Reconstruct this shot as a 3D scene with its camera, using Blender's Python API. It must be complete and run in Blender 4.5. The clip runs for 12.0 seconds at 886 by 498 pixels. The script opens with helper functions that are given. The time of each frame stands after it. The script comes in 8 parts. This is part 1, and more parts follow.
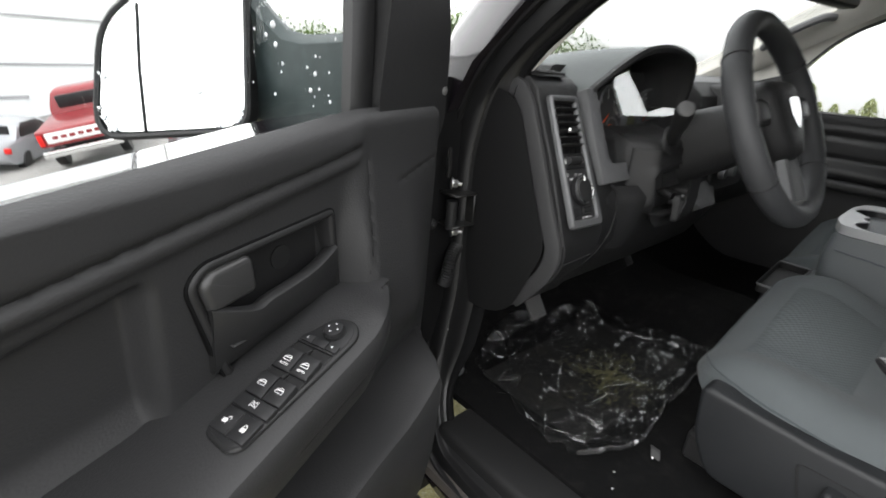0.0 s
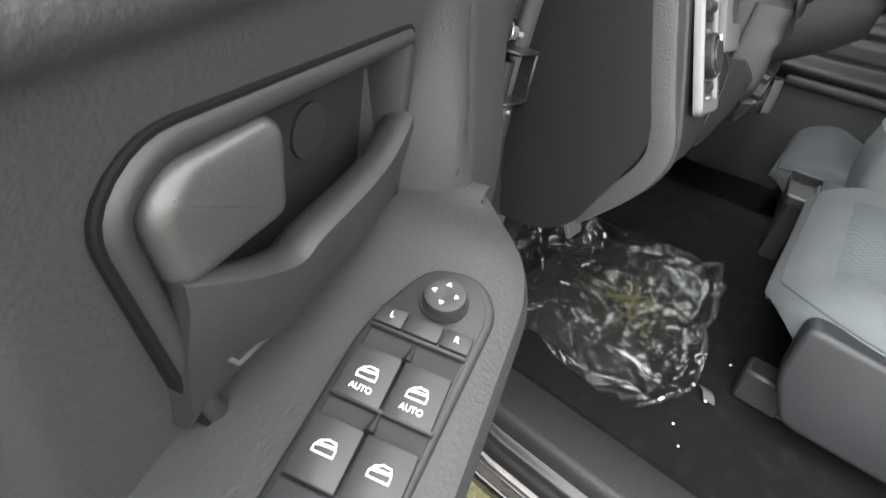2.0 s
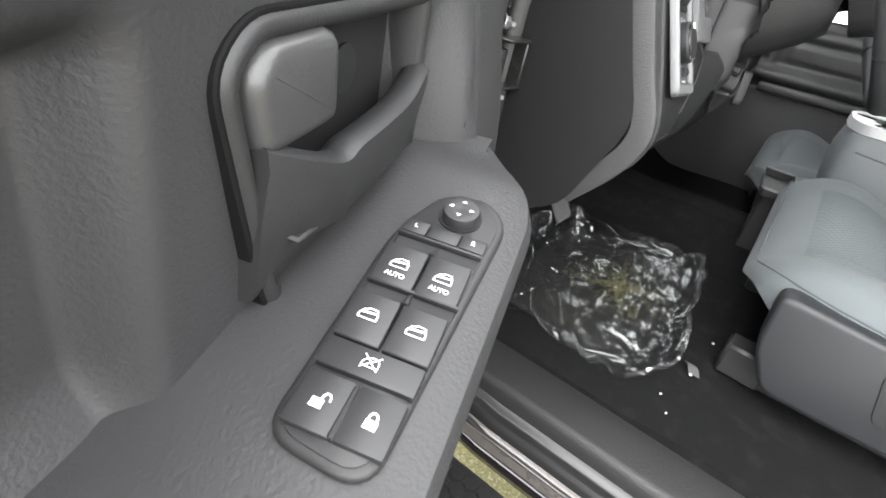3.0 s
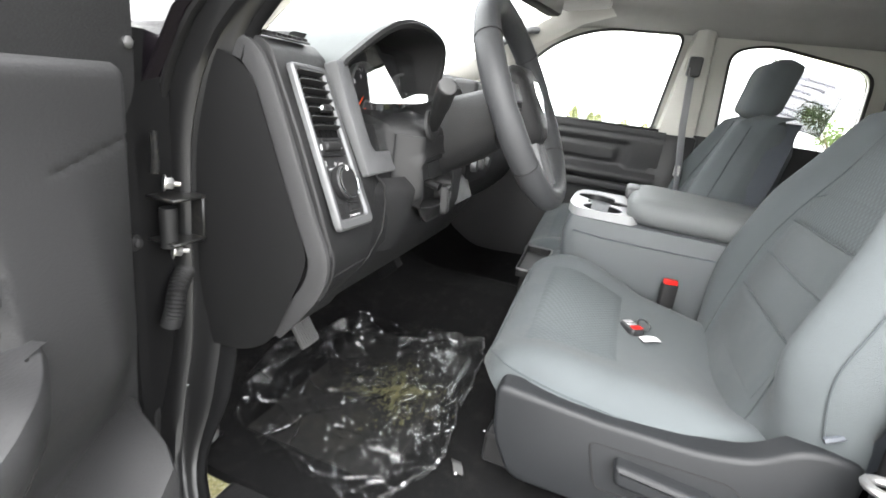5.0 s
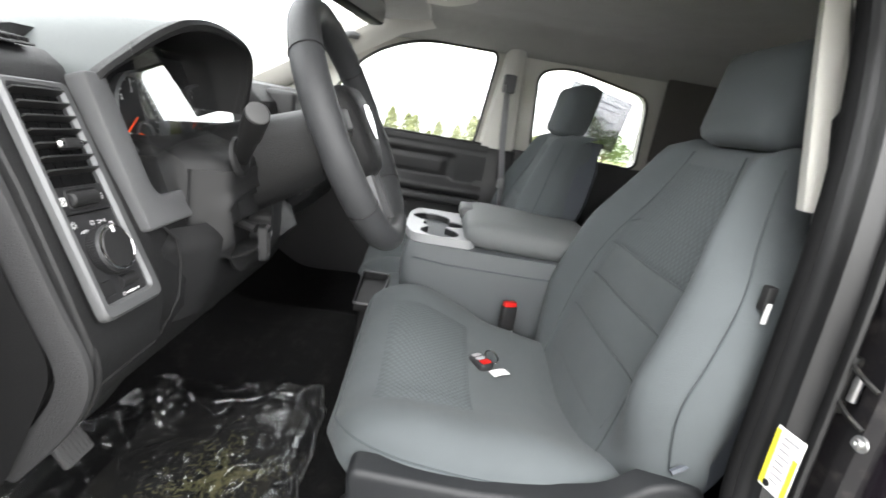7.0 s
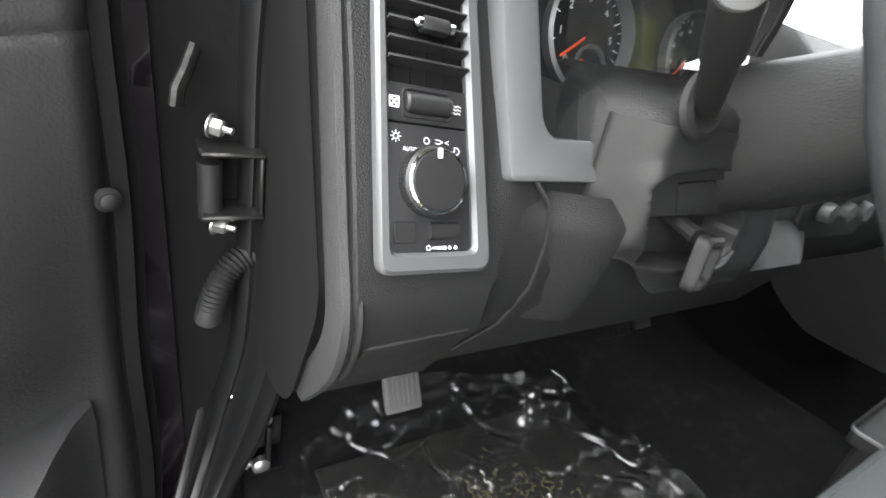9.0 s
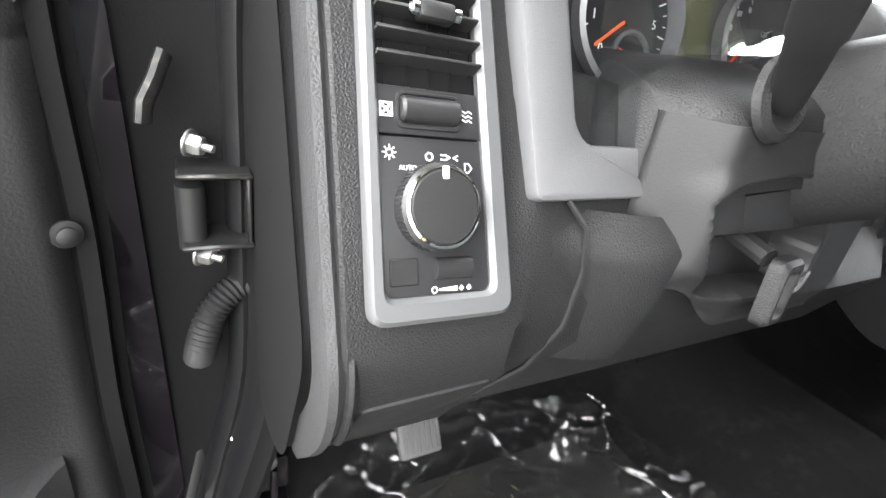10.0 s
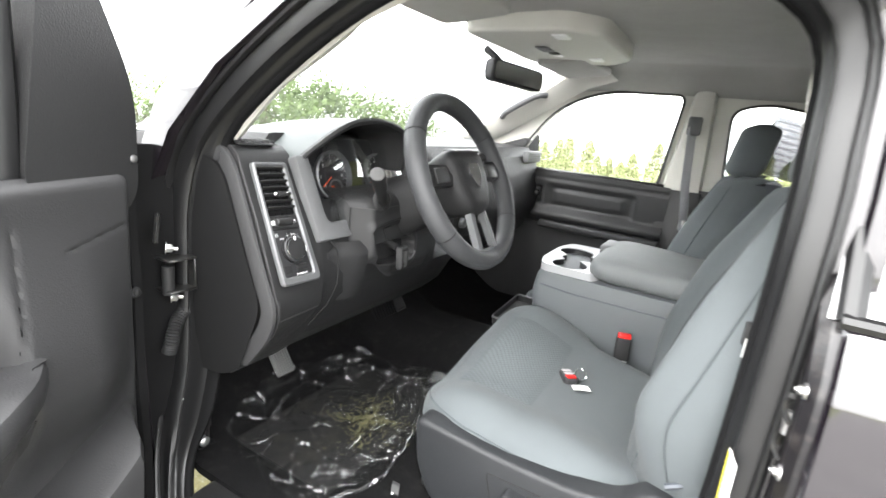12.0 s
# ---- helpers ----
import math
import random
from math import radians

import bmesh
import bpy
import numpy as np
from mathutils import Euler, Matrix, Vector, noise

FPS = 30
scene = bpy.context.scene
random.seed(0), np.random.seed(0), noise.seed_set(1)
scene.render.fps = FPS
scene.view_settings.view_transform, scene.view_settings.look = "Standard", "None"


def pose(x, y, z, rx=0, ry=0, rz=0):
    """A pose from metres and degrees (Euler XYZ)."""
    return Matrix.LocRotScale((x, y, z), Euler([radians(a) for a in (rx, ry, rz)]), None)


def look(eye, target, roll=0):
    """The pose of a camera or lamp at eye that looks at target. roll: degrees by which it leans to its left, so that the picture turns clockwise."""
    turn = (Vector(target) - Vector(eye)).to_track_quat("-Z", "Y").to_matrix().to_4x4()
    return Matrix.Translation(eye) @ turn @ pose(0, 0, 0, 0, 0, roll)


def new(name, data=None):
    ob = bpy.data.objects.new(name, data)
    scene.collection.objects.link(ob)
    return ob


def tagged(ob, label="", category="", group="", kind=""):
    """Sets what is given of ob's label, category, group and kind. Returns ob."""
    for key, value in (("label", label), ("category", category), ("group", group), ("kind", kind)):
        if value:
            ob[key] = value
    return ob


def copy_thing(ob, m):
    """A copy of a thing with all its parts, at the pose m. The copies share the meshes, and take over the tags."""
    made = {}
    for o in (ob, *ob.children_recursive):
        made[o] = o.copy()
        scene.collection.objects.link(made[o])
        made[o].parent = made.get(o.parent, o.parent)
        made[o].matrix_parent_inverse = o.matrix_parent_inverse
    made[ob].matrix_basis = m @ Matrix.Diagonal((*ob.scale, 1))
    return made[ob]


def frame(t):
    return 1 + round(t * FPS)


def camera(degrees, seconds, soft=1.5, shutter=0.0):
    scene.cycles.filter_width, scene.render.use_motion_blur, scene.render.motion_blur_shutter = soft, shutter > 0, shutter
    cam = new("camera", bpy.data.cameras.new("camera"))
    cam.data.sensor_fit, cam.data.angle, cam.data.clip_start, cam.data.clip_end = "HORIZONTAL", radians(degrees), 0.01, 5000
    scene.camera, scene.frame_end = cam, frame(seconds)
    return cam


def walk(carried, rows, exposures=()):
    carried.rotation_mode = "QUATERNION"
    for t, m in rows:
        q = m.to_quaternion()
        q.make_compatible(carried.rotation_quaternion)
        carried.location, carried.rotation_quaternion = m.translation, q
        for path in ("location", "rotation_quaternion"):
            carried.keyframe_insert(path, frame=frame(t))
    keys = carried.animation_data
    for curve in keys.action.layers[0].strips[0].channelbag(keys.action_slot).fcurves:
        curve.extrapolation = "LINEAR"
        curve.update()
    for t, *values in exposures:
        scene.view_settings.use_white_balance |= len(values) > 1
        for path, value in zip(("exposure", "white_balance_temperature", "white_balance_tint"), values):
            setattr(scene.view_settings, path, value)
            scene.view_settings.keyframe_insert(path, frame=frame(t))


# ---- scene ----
cam = camera(85.0, 12.0, soft=1.6, shutter=0.3)
PATH = [
    (0, (-1.4739, -0.2897, 1.4949), (-0.8493, 0.3929, 1.1154), 4.40),
    (0.5, (-1.3987, -0.0663, 1.4612), (-0.7812, 0.5454, 0.9668), 8.69),
    (1, (-1.3887, 0.0327, 1.3788), (-0.7211, 0.5482, 0.8418), 12.20),
    (1.5, (-1.3904, 0.0544, 1.3585), (-0.7072, 0.5412, 0.8143), 12.69),
    (2, (-1.4103, 0.0637, 1.3370), (-0.6982, 0.5144, 0.7987), 12.70),
    (2.5, (-1.4374, 0.0615, 1.3002), (-0.7164, 0.4986, 0.7626), 13.03),
    (2.7, (-1.4516, 0.0562, 1.2973), (-0.7215, 0.4947, 0.7733), 13.16),
    (4.3, (-1.5233, -0.1831, 1.3742), (-0.7022, 0.2369, 0.9877), 8.72),
    (4.5, (-1.4580, -0.1998, 1.3781), (-0.6025, 0.1753, 1.0212), 7.31),
    (5, (-1.3294, -0.1891, 1.4238), (-0.4277, 0.1122, 1.1138), 7.64),
    (5.5, (-1.2106, -0.1519, 1.4308), (-0.2807, 0.0683, 1.1362), 10.05),
    (6, (-1.1805, -0.1185, 1.4528), (-0.2211, -0.1884, 1.1797), 12.68),
    (6.5, (-1.1760, -0.0778, 1.4516), (-0.2241, -0.2974, 1.2378), 11.84),
    (7, (-1.1896, -0.1362, 1.4649), (-0.2254, -0.1753, 1.2024), 9.79),
    (7.5, (-1.1401, -0.2741, 1.4689), (-0.2329, 0.0231, 1.1712), 8.74),
    (7.7, (-1.0975, -0.2823, 1.4585), (-0.2402, 0.1421, 1.1670), 11.00),
    (9.3, (-0.8437, -0.0612, 1.3740), (-0.3771, 0.7143, 0.9489), 10.00),
    (9.5, (-0.8300, -0.0453, 1.3733), (-0.3763, 0.7388, 0.9498), 9.32),
    (10, (-0.8262, -0.0459, 1.3736), (-0.3701, 0.7357, 0.9479), 9.17),
    (10.5, (-0.8725, -0.1139, 1.3957), (-0.3568, 0.6441, 0.9963), 9.31),
    (11, (-0.9787, -0.2676, 1.4527), (-0.2903, 0.3883, 1.1428), 8.28),
    (11.5, (-1.1734, -0.3927, 1.4912), (-0.3776, 0.1379, 1.1991), 8.53),
    (12, (-1.3566, -0.5125, 1.5491), (-0.5116, -0.0434, 1.2924), 6.04),
]
EXPOSURES = [(0.0, -1.6), (0.5, -1.2), (1.0, -0.9), (1.5, -0.35), (2.0, -0.1), (2.7, 0.05), (4.3, 0.15), (6.0, 0.05), (7.0, -0.35), (7.7, -0.5), (9.3, 0.45), (10.5, 1.0), (11.0, 0.95), (11.5, 0.35), (12.0, 0.2)]
walk(cam, [(t, look(eye, target, roll)) for t, eye, target, roll in PATH], EXPOSURES)

# ---- world and sun: a bright, closed cloud cover ----
world = bpy.data.worlds.new("overcast_sky")
scene.world = world
world.use_nodes = True
wn, wl = world.node_tree.nodes, world.node_tree.links
wn.clear()
w_out = wn.new("ShaderNodeOutputWorld")
w_bg = wn.new("ShaderNodeBackground")
w_sky = wn.new("ShaderNodeTexSky")
w_sky.sky_type = "NISHITA"
w_sky.sun_disc = False
w_sky.sun_elevation = radians(48)
w_sky.sun_rotation = radians(278)
w_sky.dust_density = 6.0
w_sky.ozone_density = 0.3
w_hsv = wn.new("ShaderNodeHueSaturation")
w_hsv.inputs["Saturation"].default_value = 0.12
w_hsv.inputs["Value"].default_value = 1.0
w_even = wn.new("ShaderNodeGamma")     # cloud evens out the sky
w_even.inputs["Gamma"].default_value = 0.3
w_bg.inputs["Strength"].default_value = 6.6
wl.new(w_sky.outputs[0], w_even.inputs["Color"])
wl.new(w_even.outputs[0], w_hsv.inputs["Color"])
wl.new(w_hsv.outputs[0], w_bg.inputs["Color"])
wl.new(w_bg.outputs[0], w_out.inputs["Surface"])
sun_data = bpy.data.lights.new("sun", "SUN")
sun_data.energy = 1.0
sun_data.angle = radians(30)
sun_data.color = (1.0, 0.97, 0.93)
sun = new("sun", sun_data)
sun.matrix_world = look((-7.0, 1.0, 8.5), (0, 0, 1))

# ---- materials ----
def mat(name, color, rough=0.6, metal=0.0, grain=0.0, grain_scale=400.0, vary=0.08, vary_scale=6.0, spec=0.35,
        kind="noise", coat=0.0, dirt=None, dirt_amount=0.0, dirt_scale=14.0, rough_vary=0.08):
    """A surface with variation at two scales, fine relief and, if given, dirt."""
    m = bpy.data.materials.new(name)
    m.use_nodes = True
    nt = m.node_tree
    n, l = nt.nodes, nt.links
    b = n["Principled BSDF"]
    b.inputs["Roughness"].default_value = rough
    b.inputs["Metallic"].default_value = metal
    b.inputs["Specular IOR Level"].default_value = spec
    b.inputs["Coat Weight"].default_value = coat
    b.inputs["Coat Roughness"].default_value = 0.05
    co = n.new("ShaderNodeTexCoord")
    big = n.new("ShaderNodeTexNoise")
    big.inputs["Scale"].default_value = vary_scale
    big.inputs["Detail"].default_value = 5.0
    l.new(co.outputs["Object"], big.inputs["Vector"])
    ramp = n.new("ShaderNodeMix")
    ramp.data_type = "RGBA"
    c = Vector(color)
    ramp.inputs[6].default_value = (*(c * (1 - vary)), 1)
    ramp.inputs[7].default_value = (*(c * (1 + vary)), 1)
    l.new(big.outputs["Fac"], ramp.inputs[0])
    last = ramp.outputs[2]
    if dirt:
        dn = n.new("ShaderNodeTexNoise")
        dn.inputs["Scale"].default_value = dirt_scale
        dn.inputs["Detail"].default_value = 8.0
        dn.inputs["Roughness"].default_value = 0.7
        l.new(co.outputs["Object"], dn.inputs["Vector"])
        dr = n.new("ShaderNodeValToRGB")
        dr.color_ramp.elements[0].position = 0.52
        dr.color_ramp.elements[1].position = 0.72
        dr.color_ramp.elements[0].color = (0, 0, 0, 1)
        dr.color_ramp.elements[1].color = (dirt_amount,) * 3 + (1,)
        l.new(dn.outputs["Fac"], dr.inputs[0])
        mx = n.new("ShaderNodeMix")
        mx.data_type = "RGBA"
        mx.inputs[7].default_value = (*dirt, 1)
        l.new(dr.outputs[0], mx.inputs[0])
        l.new(last, mx.inputs[6])
        last = mx.outputs[2]
    l.new(last, b.inputs["Base Color"])
    rr = n.new("ShaderNodeMapRange")
    rr.inputs["To Min"].default_value = max(0.0, rough - rough_vary)
    rr.inputs["To Max"].default_value = min(1.0, rough + rough_vary)
    l.new(big.outputs["Fac"], rr.inputs["Value"])
    l.new(rr.outputs[0], b.inputs["Roughness"])
    if grain:
        if kind == "voronoi":
            tx = n.new("ShaderNodeTexVoronoi")
            tx.feature = "DISTANCE_TO_EDGE"
            out = tx.outputs["Distance"]
        else:
            tx = n.new("ShaderNodeTexNoise")
            tx.inputs["Detail"].default_value = 3.0
            out = tx.outputs["Fac"]
        tx.inputs["Scale"].default_value = grain_scale
        l.new(co.outputs["Object"], tx.inputs["Vector"])
        bp = n.new("ShaderNodeBump")
        bp.inputs["Strength"].default_value = grain
        bp.inputs["Distance"].default_value = 0.002
        l.new(out, bp.inputs["Height"])
        l.new(bp.outputs[0], b.inputs["Normal"])
    return m


def weave(name, color, scale, depth=0.5, rough=0.85, vary=0.1):
    """Woven seat cloth: fine threads plus soft wear."""
    m = mat(name, color, rough, 0.0, 0.0, vary=vary, vary_scale=9.0, spec=0.25)
    n, l = m.node_tree.nodes, m.node_tree.links
    b = n["Principled BSDF"]
    b.inputs["Sheen Weight"].default_value = 0.06
    b.inputs["Sheen Roughness"].default_value = 0.5
    co = n.new("ShaderNodeTexCoord")
    fine = n.new("ShaderNodeTexNoise")
    fine.inputs["Scale"].default_value = scale
    fine.inputs["Detail"].default_value = 2.0
    soft = n.new("ShaderNodeTexNoise")
    soft.inputs["Scale"].default_value = 14.0
    l.new(co.outputs["Object"], fine.inputs["Vector"])
    l.new(co.outputs["Object"], soft.inputs["Vector"])
    b1 = n.new("ShaderNodeBump")
    b1.inputs["Strength"].default_value = depth
    b1.inputs["Distance"].default_value = 0.001
    b2 = n.new("ShaderNodeBump")
    b2.inputs["Strength"].default_value = 0.35
    b2.inputs["Distance"].default_value = 0.01
    l.new(fine.outputs["Fac"], b1.inputs["Height"])
    l.new(soft.outputs["Fac"], b2.inputs["Height"])
    l.new(b2.outputs[0], b1.inputs["Normal"])
    l.new(b1.outputs[0], b.inputs["Normal"])
    return m


def honeycomb(name, color, cell=0.011, rough=0.85):
    """Mesh cloth with a small net of raised cells."""
    m = mat(name, color, rough, vary=0.08, vary_scale=9.0, spec=0.25)
    n, l = m.node_tree.nodes, m.node_tree.links
    b = n["Principled BSDF"]
    co = n.new("ShaderNodeTexCoord")
    sp = n.new("ShaderNodeSeparateXYZ")
    l.new(co.outputs["Object"], sp.inputs[0])
    ad = n.new("ShaderNodeMath")
    l.new(sp.outputs[1], ad.inputs[0])
    l.new(sp.outputs[2], ad.inputs[1])
    cb = n.new("ShaderNodeCombineXYZ")
    l.new(sp.outputs[0], cb.inputs[0])
    l.new(ad.outputs[0], cb.inputs[1])
    mp = n.new("ShaderNodeMapping")
    mp.inputs["Rotation"].default_value = (0, 0, radians(45))
    l.new(cb.outputs[0], mp.inputs["Vector"])
    v = n.new("ShaderNodeTexVoronoi")
    v.voronoi_dimensions = "2D"
    v.inputs["Scale"].default_value = 1 / cell
    v.inputs["Randomness"].default_value = 0.12
    l.new(mp.outputs[0], v.inputs["Vector"])
    bp = n.new("ShaderNodeBump")
    bp.inputs["Strength"].default_value = 0.35
    bp.inputs["Distance"].default_value = 0.003
    bp.invert = True
    l.new(v.outputs["Distance"], bp.inputs["Height"])
    l.new(bp.outputs[0], b.inputs["Normal"])
    net = n.new("ShaderNodeMapRange")     # darker holes between the threads
    net.inputs["From Min"].default_value = 0.15
    net.inputs["From Max"].default_value = 0.6
    net.inputs["To Min"].default_value = 1.08
    net.inputs["To Max"].default_value = 0.8
    l.new(v.outputs["Distance"], net.inputs["Value"])
    tint = n.new("ShaderNodeMix")
    tint.data_type = "RGBA"
    tint.blend_type = "MULTIPLY"
    tint.inputs[0].default_value = 1.0
    l.new(b.inputs["Base Color"].links[0].from_socket, tint.inputs[6])
    l.new(net.outputs[0], tint.inputs[7])
    l.new(tint.outputs[2], b.inputs["Base Color"])
    return m


def gloss_share(n, l, least, normal=None):
    """Share of gloss on a thin clear sheet: least seen straight on, full at a grazing angle."""
    lw = n.new("ShaderNodeLayerWeight")
    lw.inputs["Blend"].default_value = 0.5
    if normal:
        l.new(normal, lw.inputs["Normal"])
    pw = n.new("ShaderNodeMath")
    pw.operation = "POWER"
    pw.inputs[1].default_value = 4.0
    ma = n.new("ShaderNodeMath")
    ma.operation = "MULTIPLY_ADD"
    ma.inputs[1].default_value = 0.85
    ma.inputs[2].default_value = least
    l.new(lw.outputs["Facing"], pw.inputs[0])
    l.new(pw.outputs[0], ma.inputs[0])
    return ma.outputs[0]


def glass(name, tint=(0.98, 0.99, 0.99), least=0.04, rough=0.02):
    """A clear thin pane: mostly see-through, with a gloss."""
    m = bpy.data.materials.new(name)
    m.use_nodes = True
    n, l = m.node_tree.nodes, m.node_tree.links
    n.clear()
    out = n.new("ShaderNodeOutputMaterial")
    tr = n.new("ShaderNodeBsdfTransparent")
    tr.inputs[0].default_value = (*tint, 1)
    gl = n.new("ShaderNodeBsdfGlossy")
    gl.inputs["Roughness"].default_value = rough
    mx = n.new("ShaderNodeMixShader")
    l.new(gloss_share(n, l, least), mx.inputs[0])
    l.new(tr.outputs[0], mx.inputs[1])
    l.new(gl.outputs[0], mx.inputs[2])
    l.new(mx.outputs[0], out.inputs[0])
    return m


M_TRIM = mat("black_grained_plastic", (0.0145, 0.0145, 0.015), 0.55, grain=0.35, grain_scale=260, kind="voronoi")
M_DOOR = mat("door_panel_grained_plastic", (0.026, 0.026, 0.0268), 0.48, grain=0.3, grain_scale=380, kind="noise", vary=0.12)
M_SMOOTH = mat("smooth_dark_plastic", (0.018, 0.018, 0.0185), 0.42, grain=0.12, grain_scale=600)
M_DASH = mat("slate_dash_plastic", (0.0125, 0.0125, 0.013), 0.52, grain=0.4, grain_scale=420, kind="voronoi")
M_DASHTOP = mat("dash_top_plastic", (0.09, 0.1, 0.1), 0.5, grain=0.25, grain_scale=650, kind="voronoi")
M_LEDGE = mat("grey_grained_plastic", (0.095, 0.096, 0.099), 0.55, grain=0.25, grain_scale=650, kind="voronoi")
M_SILVER = mat("satin_silver_plastic", (0.125, 0.127, 0.13), 0.48, 0.5, grain=0.05, grain_scale=900)
M_CHROME = mat("chrome", (0.8, 0.8, 0.8), 0.1, 1.0)
M_BLACK = mat("matt_black_plastic", (0.012, 0.012, 0.0125), 0.6, grain=0.1, grain_scale=500)
M_SWITCH = mat("soft_black_buttons", (0.02, 0.02, 0.021), 0.38, grain=0.08, grain_scale=900)
M_RUBBER = mat("black_rubber_seal", (0.008, 0.008, 0.0084), 0.36, grain=0.06, grain_scale=300, spec=0.5)
M_PAINT = mat("black_car_paint", (0.009, 0.007, 0.0095), 0.22, 0.15, coat=1.0, dirt=(0.09, 0.08, 0.075), dirt_amount=0.25, dirt_scale=30)
M_JAMB = mat("black_painted_jamb", (0.006, 0.0055, 0.0065), 0.35, coat=0.25, dirt=(0.08, 0.07, 0.065), dirt_amount=0.35, dirt_scale=40)
M_DARKSTEEL = mat("black_coated_steel", (0.03, 0.03, 0.03), 0.35, 0.6, dirt=(0.2, 0.18, 0.15), dirt_amount=0.3, dirt_scale=90)
M_STEEL = mat("zinc_steel", (0.5, 0.5, 0.5), 0.32, 0.9, dirt=(0.2, 0.18, 0.15), dirt_amount=0.5, dirt_scale=90)
M_CARPET = mat("black_carpet", (0.006, 0.006, 0.0063), 0.95, grain=1.0, grain_scale=900, vary=0.25, dirt=(0.03, 0.028, 0.026), dirt_amount=0.35, dirt_scale=22, spec=0.1)
M_VINYL = mat("black_vinyl_floor", (0.012, 0.012, 0.0125), 0.6, grain=0.25, grain_scale=160, kind="voronoi", dirt=(0.06, 0.055, 0.05), dirt_amount=0.6, dirt_scale=9)
M_CLOTH = weave("grey_green_seat_cloth", (0.072, 0.081, 0.085), 700, 0.8, vary=0.16)
M_MESH = honeycomb("grey_mesh_seat_cloth", (0.08, 0.09, 0.094), 0.0085)
M_SEAM = weave("seat_stitching", (0.05, 0.058, 0.062), 900, 0.3)
M_SEATSIDE = mat("dark_slate_seat_plastic", (0.0135, 0.0145, 0.016), 0.5, grain=0.25, grain_scale=650, kind="voronoi")
M_SEATVINYL = mat("dark_slate_vinyl", (0.06, 0.067, 0.078), 0.5, grain=0.25, grain_scale=300, kind="voronoi")
M_CONSOLE = mat("slate_console_vinyl", (0.088, 0.095, 0.1), 0.55, grain=0.25, grain_scale=650, kind="voronoi")
M_HEADLINER = weave("greige_headliner_cloth", (0.33, 0.325, 0.305), 900, 0.35, 0.95)
M_PILLAR = mat("light_greige_pillar_plastic", (0.5, 0.49, 0.45), 0.6, grain=0.25, grain_scale=400, kind="voronoi")
M_ENDCAP = mat("dull_black_plastic", (0.005, 0.005, 0.0053), 0.75, grain=0.15, grain_scale=400, spec=0.1)
M_WHITE = mat("white_print", (0.8, 0.8, 0.8), 0.6)
M_RED = mat("red_plastic", (0.55, 0.015, 0.012), 0.35)
M_YELLOW = mat("yellow_print", (0.75, 0.68, 0.05), 0.5)
M_LABEL = mat("label_paper", (0.75, 0.75, 0.74), 0.45)
M_GREYPRINT = mat("grey_print", (0.32, 0.32, 0.33), 0.6)
M_PANE = glass("clear_glass")
M_LENS = glass("gauge_lens", least=0.1)
M_MIRROR = mat("mirror_glass", (0.9, 0.9, 0.9), 0.02, 1.0, vary=0.0, rough_vary=0.01)
M_RIM = mat("leather_wrap", (0.035, 0.036, 0.038), 0.5, grain=0.3, grain_scale=420, kind="voronoi")
M_PEDAL = mat("grey_rubber_pedal", (0.06, 0.06, 0.06), 0.7, grain=0.2)
M_ORANGE = mat("orange_needle", (0.9, 0.09, 0.01), 0.4)
M_GAUGE = mat("gauge_black", (0.012, 0.012, 0.013), 0.35)


# ---- builders ----
def fresh():
    return bmesh.new()


def finish(bm, name, material, smooth=40.0):
    me = bpy.data.meshes.new(name)
    bmesh.ops.recalc_face_normals(bm, faces=bm.faces)
    bm.to_mesh(me)
    bm.free()
    me.materials.append(material)
    if smooth:
        me.shade_smooth()
        me.set_sharp_from_angle(angle=radians(smooth))
    return me


def part(name, bm, material, parent, label="", smooth=40.0, subdiv=0):
    """One mesh under a thing or under a part, built in world places."""
    ob = new(name, finish(bm, name, material, smooth))
    ob.parent = parent
    top = parent
    while top.parent:
        top = top.parent
    ob.matrix_parent_inverse = Matrix.Translation(-top.location) if parent == top else Matrix()
    if label:
        tagged(ob, label)
    if subdiv:
        sm = ob.modifiers.new("round", "SUBSURF")
        sm.levels = sm.render_levels = subdiv
    return ob


def thing(name, at, label, category, group="", kind=""):
    ob = new(name)
    ob.empty_display_size = 0.05
    ob.location = at
    return tagged(ob, label, category, group, kind)


def solid(name, bm, material, label, category, group="", kind="", smooth=40.0):
    return tagged(new(name, finish(bm, name, material, smooth)), label, category, group, kind)


def box(bm, lo, hi, bevel=0.0, seg=2, m=None):
    """A box from corner to corner, rounded by bevel, then placed by m."""
    r = bmesh.ops.create_cube(bm, size=1.0)
    vs = r["verts"]
    lo, hi = Vector(lo), Vector(hi)
    for v in vs:
        v.co = Vector(((lo[i] + hi[i]) / 2 + v.co[i] * (hi[i] - lo[i])) for i in range(3))
    if bevel:
        es = list({e for v in vs for e in v.link_edges})
        res = bmesh.ops.bevel(bm, geom=es, offset=bevel, segments=seg, profile=0.5, affect="EDGES", clamp_overlap=True)
        vs = list({v for f in res["faces"] for v in f.verts} | {v for v in vs if v.is_valid})
    if m is not None:
        bmesh.ops.transform(bm, matrix=m, verts=vs)
    return vs


def loft(bm, loops, closed=True, caps=True):
    """Skins a row of equally long loops of points."""
    rings = [[bm.verts.new(p) for p in loop] for loop in loops]
    n = len(rings[0])
    for a, b in zip(rings, rings[1:]):
        for i in range(n if closed else n - 1):
            j = (i + 1) % n
            bm.faces.new((a[i], a[j], b[j], b[i]))
    if caps and closed:
        bm.faces.new(rings[0])
        bm.faces.new(list(reversed(rings[-1])))
    return rings


